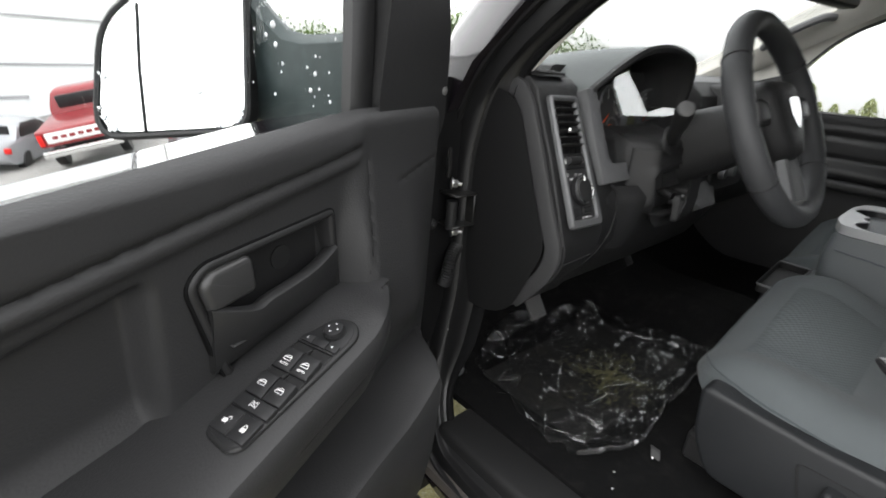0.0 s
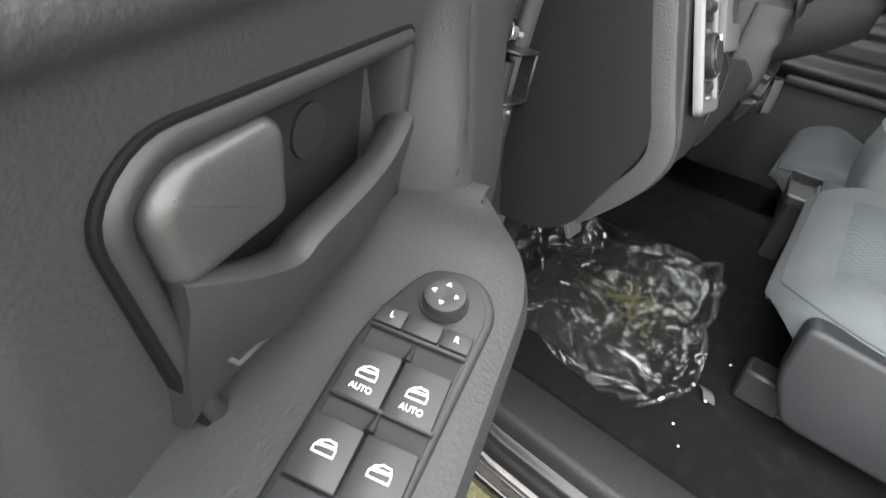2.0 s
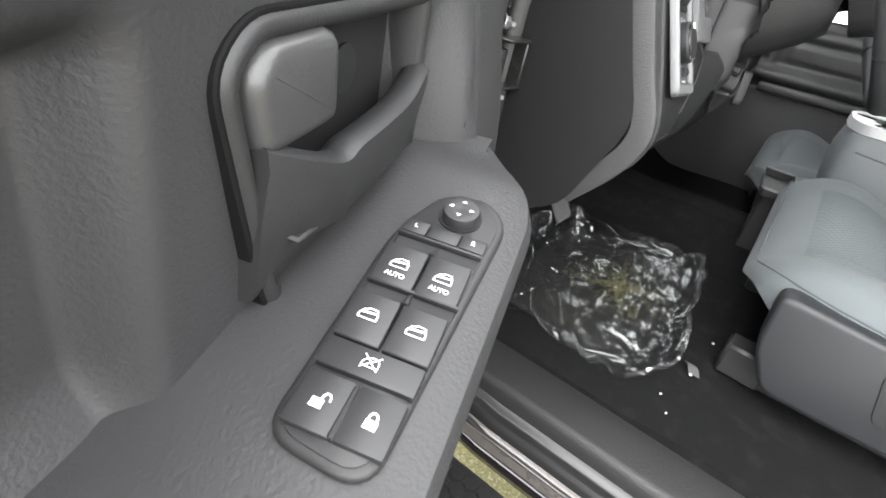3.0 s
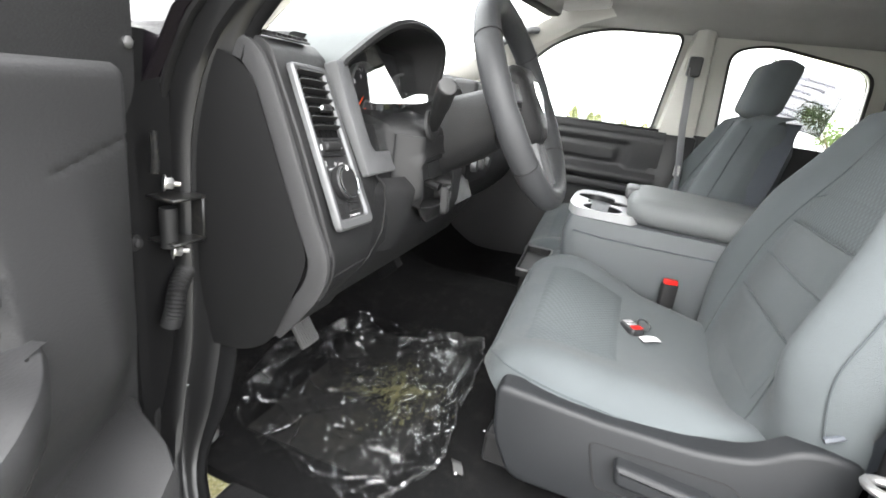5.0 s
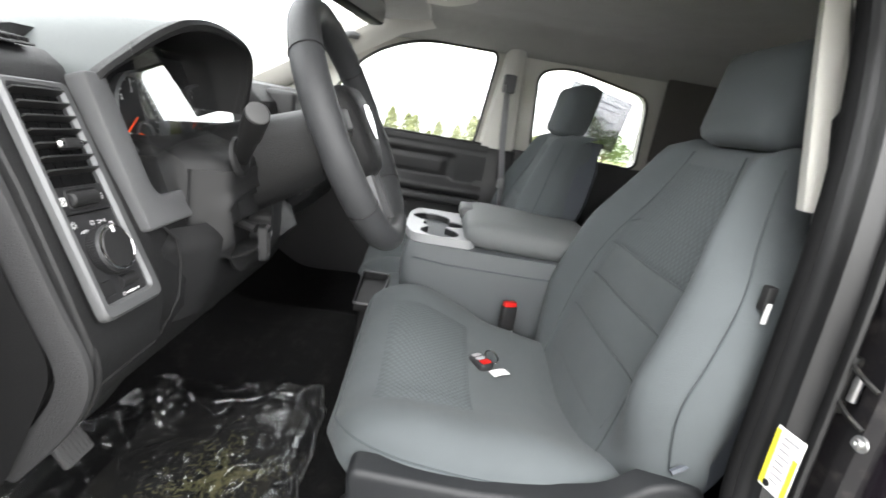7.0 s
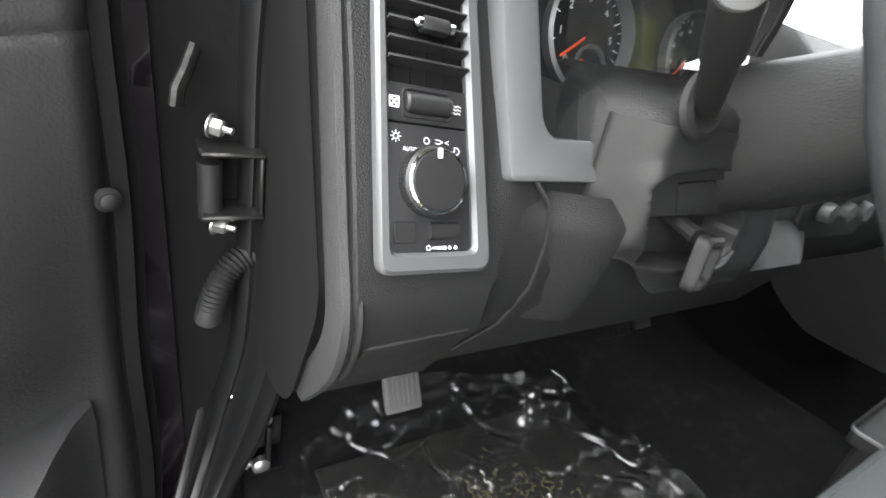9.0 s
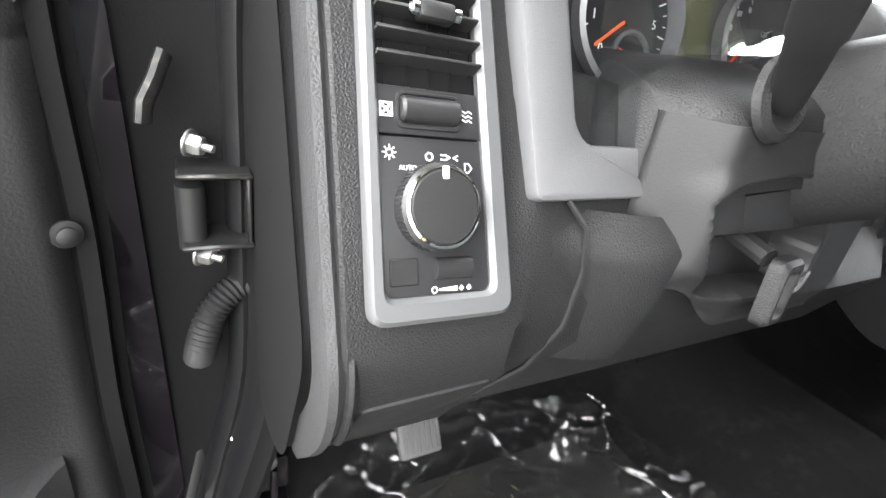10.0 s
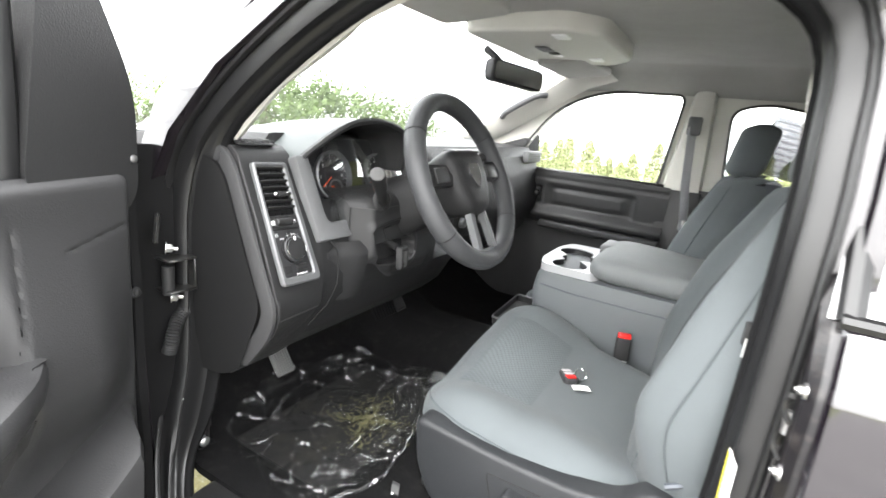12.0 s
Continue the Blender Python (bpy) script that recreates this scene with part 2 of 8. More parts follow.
def tube(bm, path, r, n=8, caps=True, flat=1.0):
    """A round bar along a path. r: one radius or one for each point."""
    path = [Vector(p) for p in path]
    rs = r if isinstance(r, (list, tuple)) else [r] * len(path)
    loops, side = [], None
    for i, p in enumerate(path):
        d = (path[min(i + 1, len(path) - 1)] - path[max(i - 1, 0)]).normalized()
        if side is None:
            side = d.cross(Vector((0, 0, 1)))
            if side.length < 0.1:
                side = d.cross(Vector((1, 0, 0)))
        side = (side - side.dot(d) * d).normalized()
        up = d.cross(side)
        loops.append([p + rs[i] * (math.cos(a) * side + flat * math.sin(a) * up) for a in (2 * math.pi * k / n for k in range(n))])
    loft(bm, loops, True, caps)


def spline(points, steps=6):
    """A smooth curve through points."""
    p = [Vector(q) for q in points]
    p = [2 * p[0] - p[1]] + p + [2 * p[-1] - p[-2]]
    out = []
    for i in range(1, len(p) - 2):
        for k in range(steps):
            t = k / steps
            a, b, c, d = p[i - 1 : i + 3]
            out.append(0.5 * (2 * b + (c - a) * t + (2 * a - 5 * b + 4 * c - d) * t * t + (3 * b - a - 3 * c + d) * t ** 3))
    return out + [p[-2]]


def lathe(bm, profile, m, n=24, caps=True):
    """Turns a row of (radius, height) about the local z axis."""
    loops = [[m @ Vector((r * math.cos(a), r * math.sin(a), h)) for a in (2 * math.pi * k / n for k in range(n))] for r, h in profile]
    loft(bm, loops, True, caps)


def frame_of(origin, x, y):
    """A matrix with given origin, x axis and y direction."""
    x = Vector(x).normalized()
    z = x.cross(Vector(y)).normalized()
    y = z.cross(x)
    m = Matrix((x, y, z)).transposed().to_4x4()
    m.translation = origin
    return m


def rounded(pts, r, seg=4):
    """A polygon with its corners rounded. r: one radius or one for each corner."""
    out, n = [], len(pts)
    for i, p in enumerate(pts):
        rr = r[i] if isinstance(r, (list, tuple)) else r
        p, a, b = Vector(p), Vector(pts[i - 1]), Vector(pts[(i + 1) % n])
        da, db = a - p, b - p
        rr = min(rr, da.length * 0.48, db.length * 0.48)
        if rr < 1e-6:
            out.append(p)
            continue
        s, e = p + da.normalized() * rr, p + db.normalized() * rr
        for k in range(seg + 1):
            t = k / seg
            out.append((1 - t) ** 2 * s + 2 * t * (1 - t) * p + t * t * e)
    return out


def plate(bm, outline, m, depth, edge=0.0, seg=2, holes=()):
    """A flat piece with the outline (2D), from local z=0 up to depth, its rim rounded by edge."""
    n = len(outline)
    cen = sum((Vector(p) for p in outline), Vector((0, 0))) / n
    loops = [[(p[0], p[1], 0) for p in outline]]
    if edge:
        for k in range(seg + 1):
            a = math.pi / 2 * k / seg
            ins, h = edge * (1 - math.cos(a)), depth - edge + edge * math.sin(a)
            ring = []
            for i, p in enumerate(outline):
                p, a0, b0 = Vector(p), Vector(outline[i - 1]), Vector(outline[(i + 1) % n])
                t = (b0 - a0)
                nn = Vector((-t.y, t.x)).normalized()
                if nn.dot(cen - p) < 0 and n < 9:
                    nn = -nn
                ring.append((p.x + nn.x * ins, p.y + nn.y * ins, h))
            loops.append(ring)
    else:
        loops.append([(p[0], p[1], depth) for p in outline])
    loft(bm, [[m @ Vector(p) for p in loop] for loop in loops])


def ccw(pts):
    area = sum(a[0] * b[1] - b[0] * a[1] for a, b in zip(pts, list(pts[1:]) + [pts[0]]))
    return list(pts) if area > 0 else list(reversed(pts))


def ring_plate(bm, outer, inner, m, depth, edge=0.002):
    """A flat frame between two outlines with equally many points, bevelled."""
    def lift(loop, h):
        return [m @ Vector((p[0], p[1], h)) for p in loop]
    def toward(a, b, d):
        return [Vector(p) + (Vector(q) - Vector(p)).normalized() * d for p, q in zip(a, b)]
    loops = [lift(outer, 0), lift(outer, depth - edge), lift(toward(outer, inner, edge), depth),
             lift(toward(inner, outer, edge), depth), lift(inner, depth - edge), lift(inner, 0)]
    loft(bm, loops + [loops[0]], True, False)
    bmesh.ops.remove_doubles(bm, verts=bm.verts, dist=1e-6)


def sheet(bm, fn, nu, nv, thick=0.0):
    """A surface fn(u, v), u and v from 0 to 1; with thickness it is closed."""
    g = [[fn(i / nu, j / nv) for j in range(nv + 1)] for i in range(nu + 1)]
    a = [[bm.verts.new(p) for p in row] for row in g]
    for i in range(nu):
        for j in range(nv):
            bm.faces.new((a[i][j], a[i + 1][j], a[i + 1][j + 1], a[i][j + 1]))
    if thick:
        bm.normal_update()
        geom = bm.faces[:]
        bmesh.ops.solidify(bm, geom=geom, thickness=thick)


def smoothstep(a, b, x):
    t = min(1.0, max(0.0, (x - a) / (b - a)))
    return t * t * (3 - 2 * t)


def text_mesh(bm, body, size, m, depth=0.0003):
    """Letters of the built-in font, lying in the plane of m, centred."""
    cu = bpy.data.curves.new("letters", "FONT")
    cu.body, cu.size, cu.extrude = body, size, depth
    cu.align_x, cu.align_y = "CENTER", "CENTER"
    ob = bpy.data.objects.new("letters", cu)
    me = ob.to_mesh()
    me.transform(m)
    bm.from_mesh(me)
    ob.to_mesh_clear()
    bpy.data.objects.remove(ob)
    bpy.data.curves.remove(cu)


def wall_with_holes(bm, outer, holes, m, depth):
    """A slab with openings through it: outlines in the plane of m, from local z=0 to depth."""
    tops = []
    for h in (0.0, depth):
        loops, edges = [], []
        for loop in (outer, *holes):
            vs = [bm.verts.new(m @ Vector((p[0], p[1], h))) for p in loop]
            loops.append(vs)
            edges += [bm.edges.new((vs[i - 1], vs[i])) for i in range(len(vs))]
        bmesh.ops.triangle_fill(bm, use_beauty=True, use_dissolve=False, edges=edges)
        tops.append(loops)
    for a, b in zip(*tops):
        for i in range(len(a)):
            bm.faces.new((a[i - 1], a[i], b[i], b[i - 1]))


def slope(x, y):
    """Height of the lot, which falls gently away from the truck."""
    fall = 0.2 * min(max(0.0, y - 1.5), 12.5) * (1 - smoothstep(-6, 8, x))
    return -0.042 * (x + 1.2) - 0.042 * y - fall


# ---- ground ----
M_ASPHALT = mat("worn_grey_asphalt", (0.26, 0.255, 0.245), 0.9, grain=1.0, grain_scale=240, vary=0.2, vary_scale=1.5, dirt=(0.07, 0.066, 0.06), dirt_amount=0.6, dirt_scale=60)
M_GRASS = mat("short_grass", (0.16, 0.19, 0.06), 0.95, grain=1.0, grain_scale=60, vary=0.35, vary_scale=2.0, dirt=(0.28, 0.24, 0.12), dirt_amount=0.6, dirt_scale=5)
M_MOSS = mat("mossy_gravel", (0.13, 0.12, 0.05), 0.95, grain=1.0, grain_scale=150, vary=0.7, vary_scale=60, dirt=(0.36, 0.35, 0.31), dirt_amount=0.95, dirt_scale=110)


def ground_sheet(name, x0, x1, y0, y1, lift, material, label, n=8):
    bm = fresh()
    sheet(bm, lambda u, v: Vector((x0 + (x1 - x0) * u, y0 + (y1 - y0) * v, slope(x0 + (x1 - x0) * u, y0 + (y1 - y0) * v) + lift - (1.0 * (1 - smoothstep(0, 9, x0 + (x1 - x0) * u)) if name == "ground" else 0.0))), n, n)
    return solid(name, bm, material, label, "ground", kind="structure", smooth=0)


ground_sheet("ground", -400, 400, -400, 400, -0.12, M_GRASS, "pale short grass reaching to the far hedge", 100)
ground_sheet("pavement", -60, 9.0, -50, 40, 0.0, M_ASPHALT, "worn grey asphalt of the parking lot", 80)
ground_sheet("verge", -1.8, 0.9, -6.0, 6.0, 0.012, M_MOSS, "mossy gravel on the ground beside the truck")

# ---- cab shell ----
FLOOR_Z, ROOF_Z = 0.735, 1.82
bm = fresh()
def floor_fn(u, v):
    x, y = -0.79 + 1.68 * u, -1.75 + 2.6 * v
    z = FLOOR_Z + 0.12 * smoothstep(0.36, 0.62, y) + 0.34 * smoothstep(0.5, 0.85, y)
    hump = 0.1 * (1 - smoothstep(0.06, 0.24, abs(x - 0.12)))
    wave = 0.006 * math.sin(9 * x + 4 * y) * math.sin(13 * y)
    return Vector((x, y, z + hump + wave))
sheet(bm, floor_fn, 40, 60, 0.02)
solid("floor", bm, M_CARPET, "black carpet floor of the cab, dusty", "floor", kind="structure")

bm = fresh()
def roof_fn(u, v):
    x, y = -0.78 + 1.68 * u, -1.75 + 1.95 * v
    ex = abs(2 * u - 1)
    return Vector((x, y, ROOF_Z + 0.035 - 0.1 * smoothstep(0.78, 1.0, ex) - 0.02 * smoothstep(0.9, 1.0, v)))
sheet(bm, roof_fn, 30, 24, 0.02)
solid("ceiling", bm, M_HEADLINER, "greige cloth headliner of the cab", "headliner", kind="structure")
bm = fresh()
sheet(bm, lambda u, v: roof_fn(u * 1.04 - 0.02, v) + Vector((0, 0, 0.035)), 20, 20, 0.015)
solid("cab_roof", bm, M_PAINT, "black painted steel roof of the pickup", "car roof", kind="structure")

# firewall, rear wall
bm = fresh()
box(bm, (-0.8, 0.86, 0.6), (0.9, 0.9, 1.44), 0.005)
solid("wall_front", bm, M_BLACK, "dark firewall behind the dashboard", "firewall", kind="structure")
bm = fresh()
rear_m = frame_of((0, -1.77, 0), (1, 0, 0), (0, 0, 1))
wall_with_holes(bm, [(-0.8, 0.7), (0.9, 0.7), (0.9, 1.86), (-0.8, 1.86)], [rounded([(-0.6, 1.38), (0.7, 1.38), (0.65, 1.72), (-0.55, 1.72)], 0.05)], rear_m, 0.04)
solid("wall_rear", bm, M_PILLAR, "rear wall of the cab with a window", "wall", kind="structure")
bm = fresh()
plate(bm, rounded([(-0.62, 1.36), (0.72, 1.36), (0.67, 1.74), (-0.57, 1.74)], 0.05), Matrix.Translation((0, -0.02, 0)) @ rear_m, 0.005)
rear_pane = solid("window_1", bm, M_PANE, "clear rear window glass of the cab", "window", kind="structure")
rear_pane.visible_shadow = False

# hood ahead of the windshield
bm = fresh()
def hood_fn(u, v):
    x, y = -0.78 + 1.68 * u, 0.92 + 1.3 * v
    e = abs(2 * u - 1)
    return Vector((x, y, 1.4 - 0.05 * v - 0.12 * e ** 4 + 0.02 * (1 - smoothstep(0.25, 0.35, abs(e - 0.3)))))
sheet(bm, hood_fn, 24, 12, 0.02)
solid("hood", bm, M_PAINT, "black painted engine hood beyond the windshield", "car hood", kind="structure")
bm = fresh()
box(bm, (-0.8, 0.9, 0.55), (0.9, 2.2, 1.26), 0.03)
solid("front_fender", bm, M_PAINT, "black painted front body of the pickup", "car body", kind="structure")

bm = fresh()
box(bm, (-0.95, 0.48, 0.55), (-0.79, 2.2, 1.37), 0.03, 3)
solid("fender", bm, M_PAINT, "black painted front fender beside the hood", "car body", kind="structure")
bm = fresh()
box(bm, (-0.9, 0.455, 0.56), (-0.78, 0.485, 1.36), 0.004, 1)
solid("hinge_pillar", bm, M_ENDCAP, "dull black pillar behind the door hinges", "car body", kind="structure")

# windshield
bm = fresh()
def shield_fn(u, v):
    a = abs(2 * u - 1)
    x = 0.05 + (2 * u - 1) * (0.80 - 0.08 * v)
    return Vector((x, 0.86 - 0.7 * v - 0.1 * a * a * (1 - 0.4 * v), 1.44 + 0.37 * v - 0.01 * a * a))
sheet(bm, shield_fn, 16, 8, 0.005)
wind = solid("window_2", bm, M_PANE, "clear windshield glass", "windshield", kind="structure")
wind.visible_shadow = False


def aperture(name, path, profile, material, label, category):
    """Sweeps a profile of (outward, x) round a closed path of (x, y, z), in the plane of the car's side."""
    bm = fresh()
    n = len(path)
    loops = []
    for i, p in enumerate(path):
        a, b = Vector(path[i - 1]), Vector(path[(i + 1) % n])
        t = (b - a)
        out = Vector((0, t.z, -t.y)).normalized()
        cen = Vector((0, -0.02, 1.2))
        if out.dot(Vector(p) - cen) < 0:
            out = -out
        w = 0.25 + 0.75 * smoothstep(0.1, 0.35, p[1]) * smoothstep(0.72, 0.9, p[2]) * (1 - smoothstep(1.34, 1.52, p[2]))   # wider at the front pillar
        loops.append([Vector(p) + out * (o if o > 0 else o * w) + Vector((dx, 0, 0)) for o, dx in profile])
    loft(bm, loops + [loops[0]], False, False)
    bmesh.ops.remove_doubles(bm, verts=bm.verts, dist=1e-5)
    return solid(name, bm, material, label, category, kind="structure")


OPENING = [(-0.895, 0.2, 0.675), (-0.885, 0.3, 0.69), (-0.84, 0.38, 0.76), (-0.805, 0.41, 0.88), (-0.78, 0.415, 1.0), (-0.775, 0.415, 1.2), (-0.775, 0.405, 1.34), (-0.772, 0.35, 1.46),
           (-0.766, 0.22, 1.58), (-0.752, 0.06, 1.69), (-0.742, -0.08, 1.75), (-0.735, -0.24, 1.77), (-0.67, -0.46, 1.765), (-0.612, -0.58, 1.7),
           (-0.638, -0.6, 1.55), (-0.657, -0.602, 1.4), (-0.667, -0.6, 1.2), (-0.68, -0.595, 1.05), (-0.76, -0.57, 0.87), (-0.85, -0.5, 0.75), (-0.893, -0.4, 0.685), (-0.895, -0.25, 0.675), (-0.895, 0.0, 0.675)]
loop3 = spline(OPENING + [OPENING[0]], 4)[:-1]
aperture("door_seal", loop3, [(0.03, -0.022), (0.006, -0.022), (-0.006, -0.018), (-0.012, -0.01), (-0.008, -0.005), (-0.016, 0.0), (-0.03, 0.003), (-0.046, 0.01), (-0.056, 0.02), (-0.056, 0.028), (-0.05, 0.032)], M_RUBBER,
         "black rubber seal round the open door frame", "door seal")
aperture("door_seal", loop3, [(0.03 + 0.006 * math.cos(a), -0.028 + 0.008 * math.sin(a)) for a in (2 * math.pi * k / 8 for k in range(9))], M_RUBBER, "thin black rubber lip round the open door frame", "door seal")
aperture("body_frame", loop3, [(0.02, 0.0), (0.02, -0.014), (0.034, -0.016), (0.037, -0.026), (0.05, -0.028), (0.054, -0.04), (0.075, -0.042)], M_PAINT,
         "black painted steel door frame of the pickup, dusty", "car body")
aperture("pillar_trim", loop3, [(-0.05, 0.012), (-0.06, 0.014), (-0.07, 0.017), (-0.076, 0.022), (-0.074, 0.028), (-0.055, 0.034), (-0.03, 0.036)], M_ENDCAP, "dark plastic trim inside the door frame", "trim")

# passenger side: door and rear door with windows, as one wall with openings
XP = 0.88
side_m = frame_of((XP, 0, 0), (0, 1, 0), (0, 0, 1))
WIN_F = rounded([(0.42, 1.372), (0.22, 1.655), (0.02, 1.745), (-0.315, 1.745), (-0.275, 1.372)], [0.02, 0.12, 0.1, 0.04, 0.02], 5)
WIN_R = rounded([(-0.5, 1.385), (-0.475, 1.7), (-0.6, 1.735), (-0.95, 1.67), (-0.965, 1.375)], [0.04, 0.05, 0.1, 0.06, 0.04], 5)
bm = fresh()
wall_with_holes(bm, [(0.88, 0.62), (0.88, 1.42), (0.16, 1.84), (-1.75, 1.84), (-1.75, 0.62)], [WIN_F, WIN_R], side_m, 0.05)
solid("wall_passenger_side", bm, M_PILLAR, "greige plastic pillars round the passenger side windows", "pillar trim", kind="structure")
bm = fresh()
wall_with_holes(bm, [(0.9, 0.6), (0.9, 1.4), (0.16, 1.86), (-1.78, 1.86), (-1.78, 0.6)], [WIN_F, WIN_R], Matrix.Translation((0.054, 0, 0)) @ side_m, 0.012)
solid("body_side", bm, M_PAINT, "black painted far side of the pickup", "car body", kind="structure")
bm = fresh()
wall_with_holes(bm, [(-0.82, 0.6), (0.94, 0.6), (0.94, 1.86), (-0.82, 1.86)], [rounded([(-0.6, 1.38), (0.7, 1.38), (0.65, 1.72), (-0.55, 1.72)], 0.05)], Matrix.Translation((0, -0.056, 0)) @ rear_m, 0.012)
solid("body_rear", bm, M_PAINT, "black painted back of the cab", "car body", kind="structure")
for k, (win, lab) in enumerate(((WIN_F, "clear passenger door window"), (WIN_R, "clear rear side window with a sticker"))):
    bm = fresh()
    plate(bm, win, Matrix.Translation((0.03, 0, 0)) @ side_m, 0.004)
    ob = solid(f"window_{3 + k}", bm, M_PANE, lab, "window", kind="structure")
    ob.visible_shadow = False
    bm = fresh()
    cen = sum((Vector(p) for p in win), Vector((0, 0))) / len(win)
    inner = [Vector(p) + (cen - Vector(p)).normalized() * 0.012 for p in win]
    ring_plate(bm, win, inner, Matrix.Translation((-0.008, 0, 0)) @ side_m, 0.012, 0.002)
    solid("window_seal", bm, M_RUBBER, "black rubber frame of a side window", "window seal", kind="structure")


# ---- the open driver's door ----
HINGE, DU, DN = Vector((-0.86, 0.42, 0)), Vector((-0.945, -0.327, 0)), Vector((0.327, -0.945, 0))


def dp(u, z, n=0.0):
    """A place on the door: u away from the hinge, n towards the cab."""
    return HINGE + DU * u + DN * n + Vector((0, 0, z))


door = thing("car_door", dp(0.5, 0.62), "open driver's door with grained black plastic panel", "car door")
DOOR_M = frame_of(HINGE, -DU, (0, 0, 1))   # local x = -u, y = z, z = n


def door_outline(pts):
    return [(-u, z) for u, z in pts]


bm = fresh()
plate(bm, rounded(door_outline([(0.0, 0.6), (1.02, 0.6), (1.06, 1.0), (1.04, 1.29), (0.3, 1.38), (0.02, 1.385)]), 0.04), DOOR_M @ Matrix.Translation((0, 0, -0.13)), 0.12, 0.01)
part("door_shell", bm, M_PAINT, door, "black painted steel door shell")


def groove(x, at, width, depth):
    return -depth * math.exp(-((x - at) / width) ** 2)


def field_top(u):
    """Upper edge of the sunk field."""
    return 1.362 - 0.165 * max(0.0, u - 0.277)


def belt_drop(u):
    """How far the window line sinks towards the rear."""
    return 0.12 * max(0.0, u - 0.277)


def panel_n(u, z):
    """Relief of the trim panel."""
    n = 0.032 + 0.012 * smoothstep(1.1, 1.38, z)
    n -= 0.055 * smoothstep(1.385, 1.425, z) ** 2
    # the sunk field below the shelf
    zt = field_top(u)
    swell = (1 - smoothstep(1.12, 1.36, z)) * smoothstep(0.95, 1.1, z)
    ug = 0.27 + 0.03 * swell
    n += 0.055 * swell * (1 - smoothstep(0.29, 0.33, u)) * smoothstep(0.05, 0.2, u)
    inside = smoothstep(ug + 0.003, ug + 0.043, u) * (1 - smoothstep(zt - 0.012, zt + 0.004, z)) * smoothstep(1.0, 1.04, z)
    n -= 0.007 * inside
    n += 0.009 * math.exp(-((z - zt + 0.011) / 0.007) ** 2) * smoothstep(0.28, 0.31, u)
    n += 0.004 * smoothstep(zt - 0.004, zt + 0.007, z) * (1 - smoothstep(1.375, 1.4, z)) * smoothstep(0.275, 0.302, u)
    n += groove(z, zt + 0.004, 0.005, 0.011) * smoothstep(0.28, 0.3, u)
    n += groove(u, ug, 0.003, 0.004) * (1 - smoothstep(zt - 0.02, zt, z)) * smoothstep(1.1, 1.13, z)
    # second, deeper field behind the release
    edge = 1.268 - 0.2 * (u - 0.6)
    deep = smoothstep(0.582, 0.606, u) * (1 - smoothstep(edge - 0.012, edge + 0.012, z)) * smoothstep(1.06, 1.14, z + 0.1 * (u - 0.6))
    n -= 0.03 * deep
    n += groove(z, 1.328 - 0.2 * (u - 0.062), 0.0025, 0.004) * (1 - smoothstep(0.2, 0.21, u))
    n -= 0.03 * (1 - smoothstep(0.05, 0.085, u))
    # hollow behind the release
    low = 1.14 - 0.264 * (u - 0.325)
    high = 1.281 - 0.074 * (u - 0.336)
    end = 0.545 - 0.27 * max(0.0, 1.25 - z) - max(0.0, z - 1.255)
    n -= 0.03 * smoothstep(0.338, 0.344, u) * (1 - smoothstep(end - 0.006, end, u)) * smoothstep(low + 0.004, low + 0.01, z) * (1 - smoothstep(high - 0.005, high, z))
    return n


bm = fresh()
def panel_fn(a, b):
    z = 0.64 + 0.768 * b
    u0 = 0.058 - 0.02 * (1 - smoothstep(0.64, 1.2, z))
    u = u0 + (1.02 - u0) * a
    # the upper edge sinks towards the rear
    return dp(u, z - belt_drop(u) * smoothstep(1.33, 1.42, z), panel_n(u, z))
sheet(bm, panel_fn, 190, 160, 0.004)
part("trim_panel", bm, M_DOOR, door, "grained black plastic door panel", smooth=60)

# dark joint round the sunk field and at the panel's front
bm = fresh()
tube(bm, [dp(u, field_top(u) + 0.003, panel_n(u, field_top(u) + 0.003) + 0.0022) for u in (1.0 - 0.7 * k / 40 for k in range(41))]
     + [dp(u, z, panel_n(u, z) + 0.0008) for u, z in ((0.286, 1.362), (0.276, 1.354), (0.272, 1.34), (0.273, 1.32), (0.276, 1.3), (0.282, 1.27), (0.289, 1.24), (0.295, 1.21), (0.3, 1.185))], 0.003, 6)
part("panel_joint", bm, M_ENDCAP, door)
# armrest
def arm_z(u):
    return 1.17 - 0.27 * max(0.0, u - 0.36) + 0.17 * max(0.0, u - 0.62)


def arm_w(u):
    """How far the armrest reaches into the cab."""
    f = min(1.0, max(0.0, (u - 0.2815) / 0.12))
    return 0.096 + 0.066 * (1 - (1 - f) ** 1.8)


bm = fresh()
loops = []
for k in range(40):
    u = 0.283 + 0.735 * (k / 39) ** 1.5
    w = arm_w(u)
    zt = arm_z(u) + 0.006 * (1 - smoothstep(0.285, 0.32, u))
    low = zt - 0.012 - 0.085 * smoothstep(0.28, 0.385, u)
    loops.append([dp(u, z, n) for n, z in ((0.0, zt), (0.045, zt), (0.1, zt + 0.001), (w - 0.016, zt), (w - 0.005, zt - 0.004), (w, zt - 0.014), (w - 0.002, zt - 0.04), (w - 0.022, low), (0.03, low - 0.02), (0.0, low - 0.02))])
loft(bm, loops)
armrest = part("armrest", bm, M_DOOR, door, "grained black armrest with switches", smooth=35)
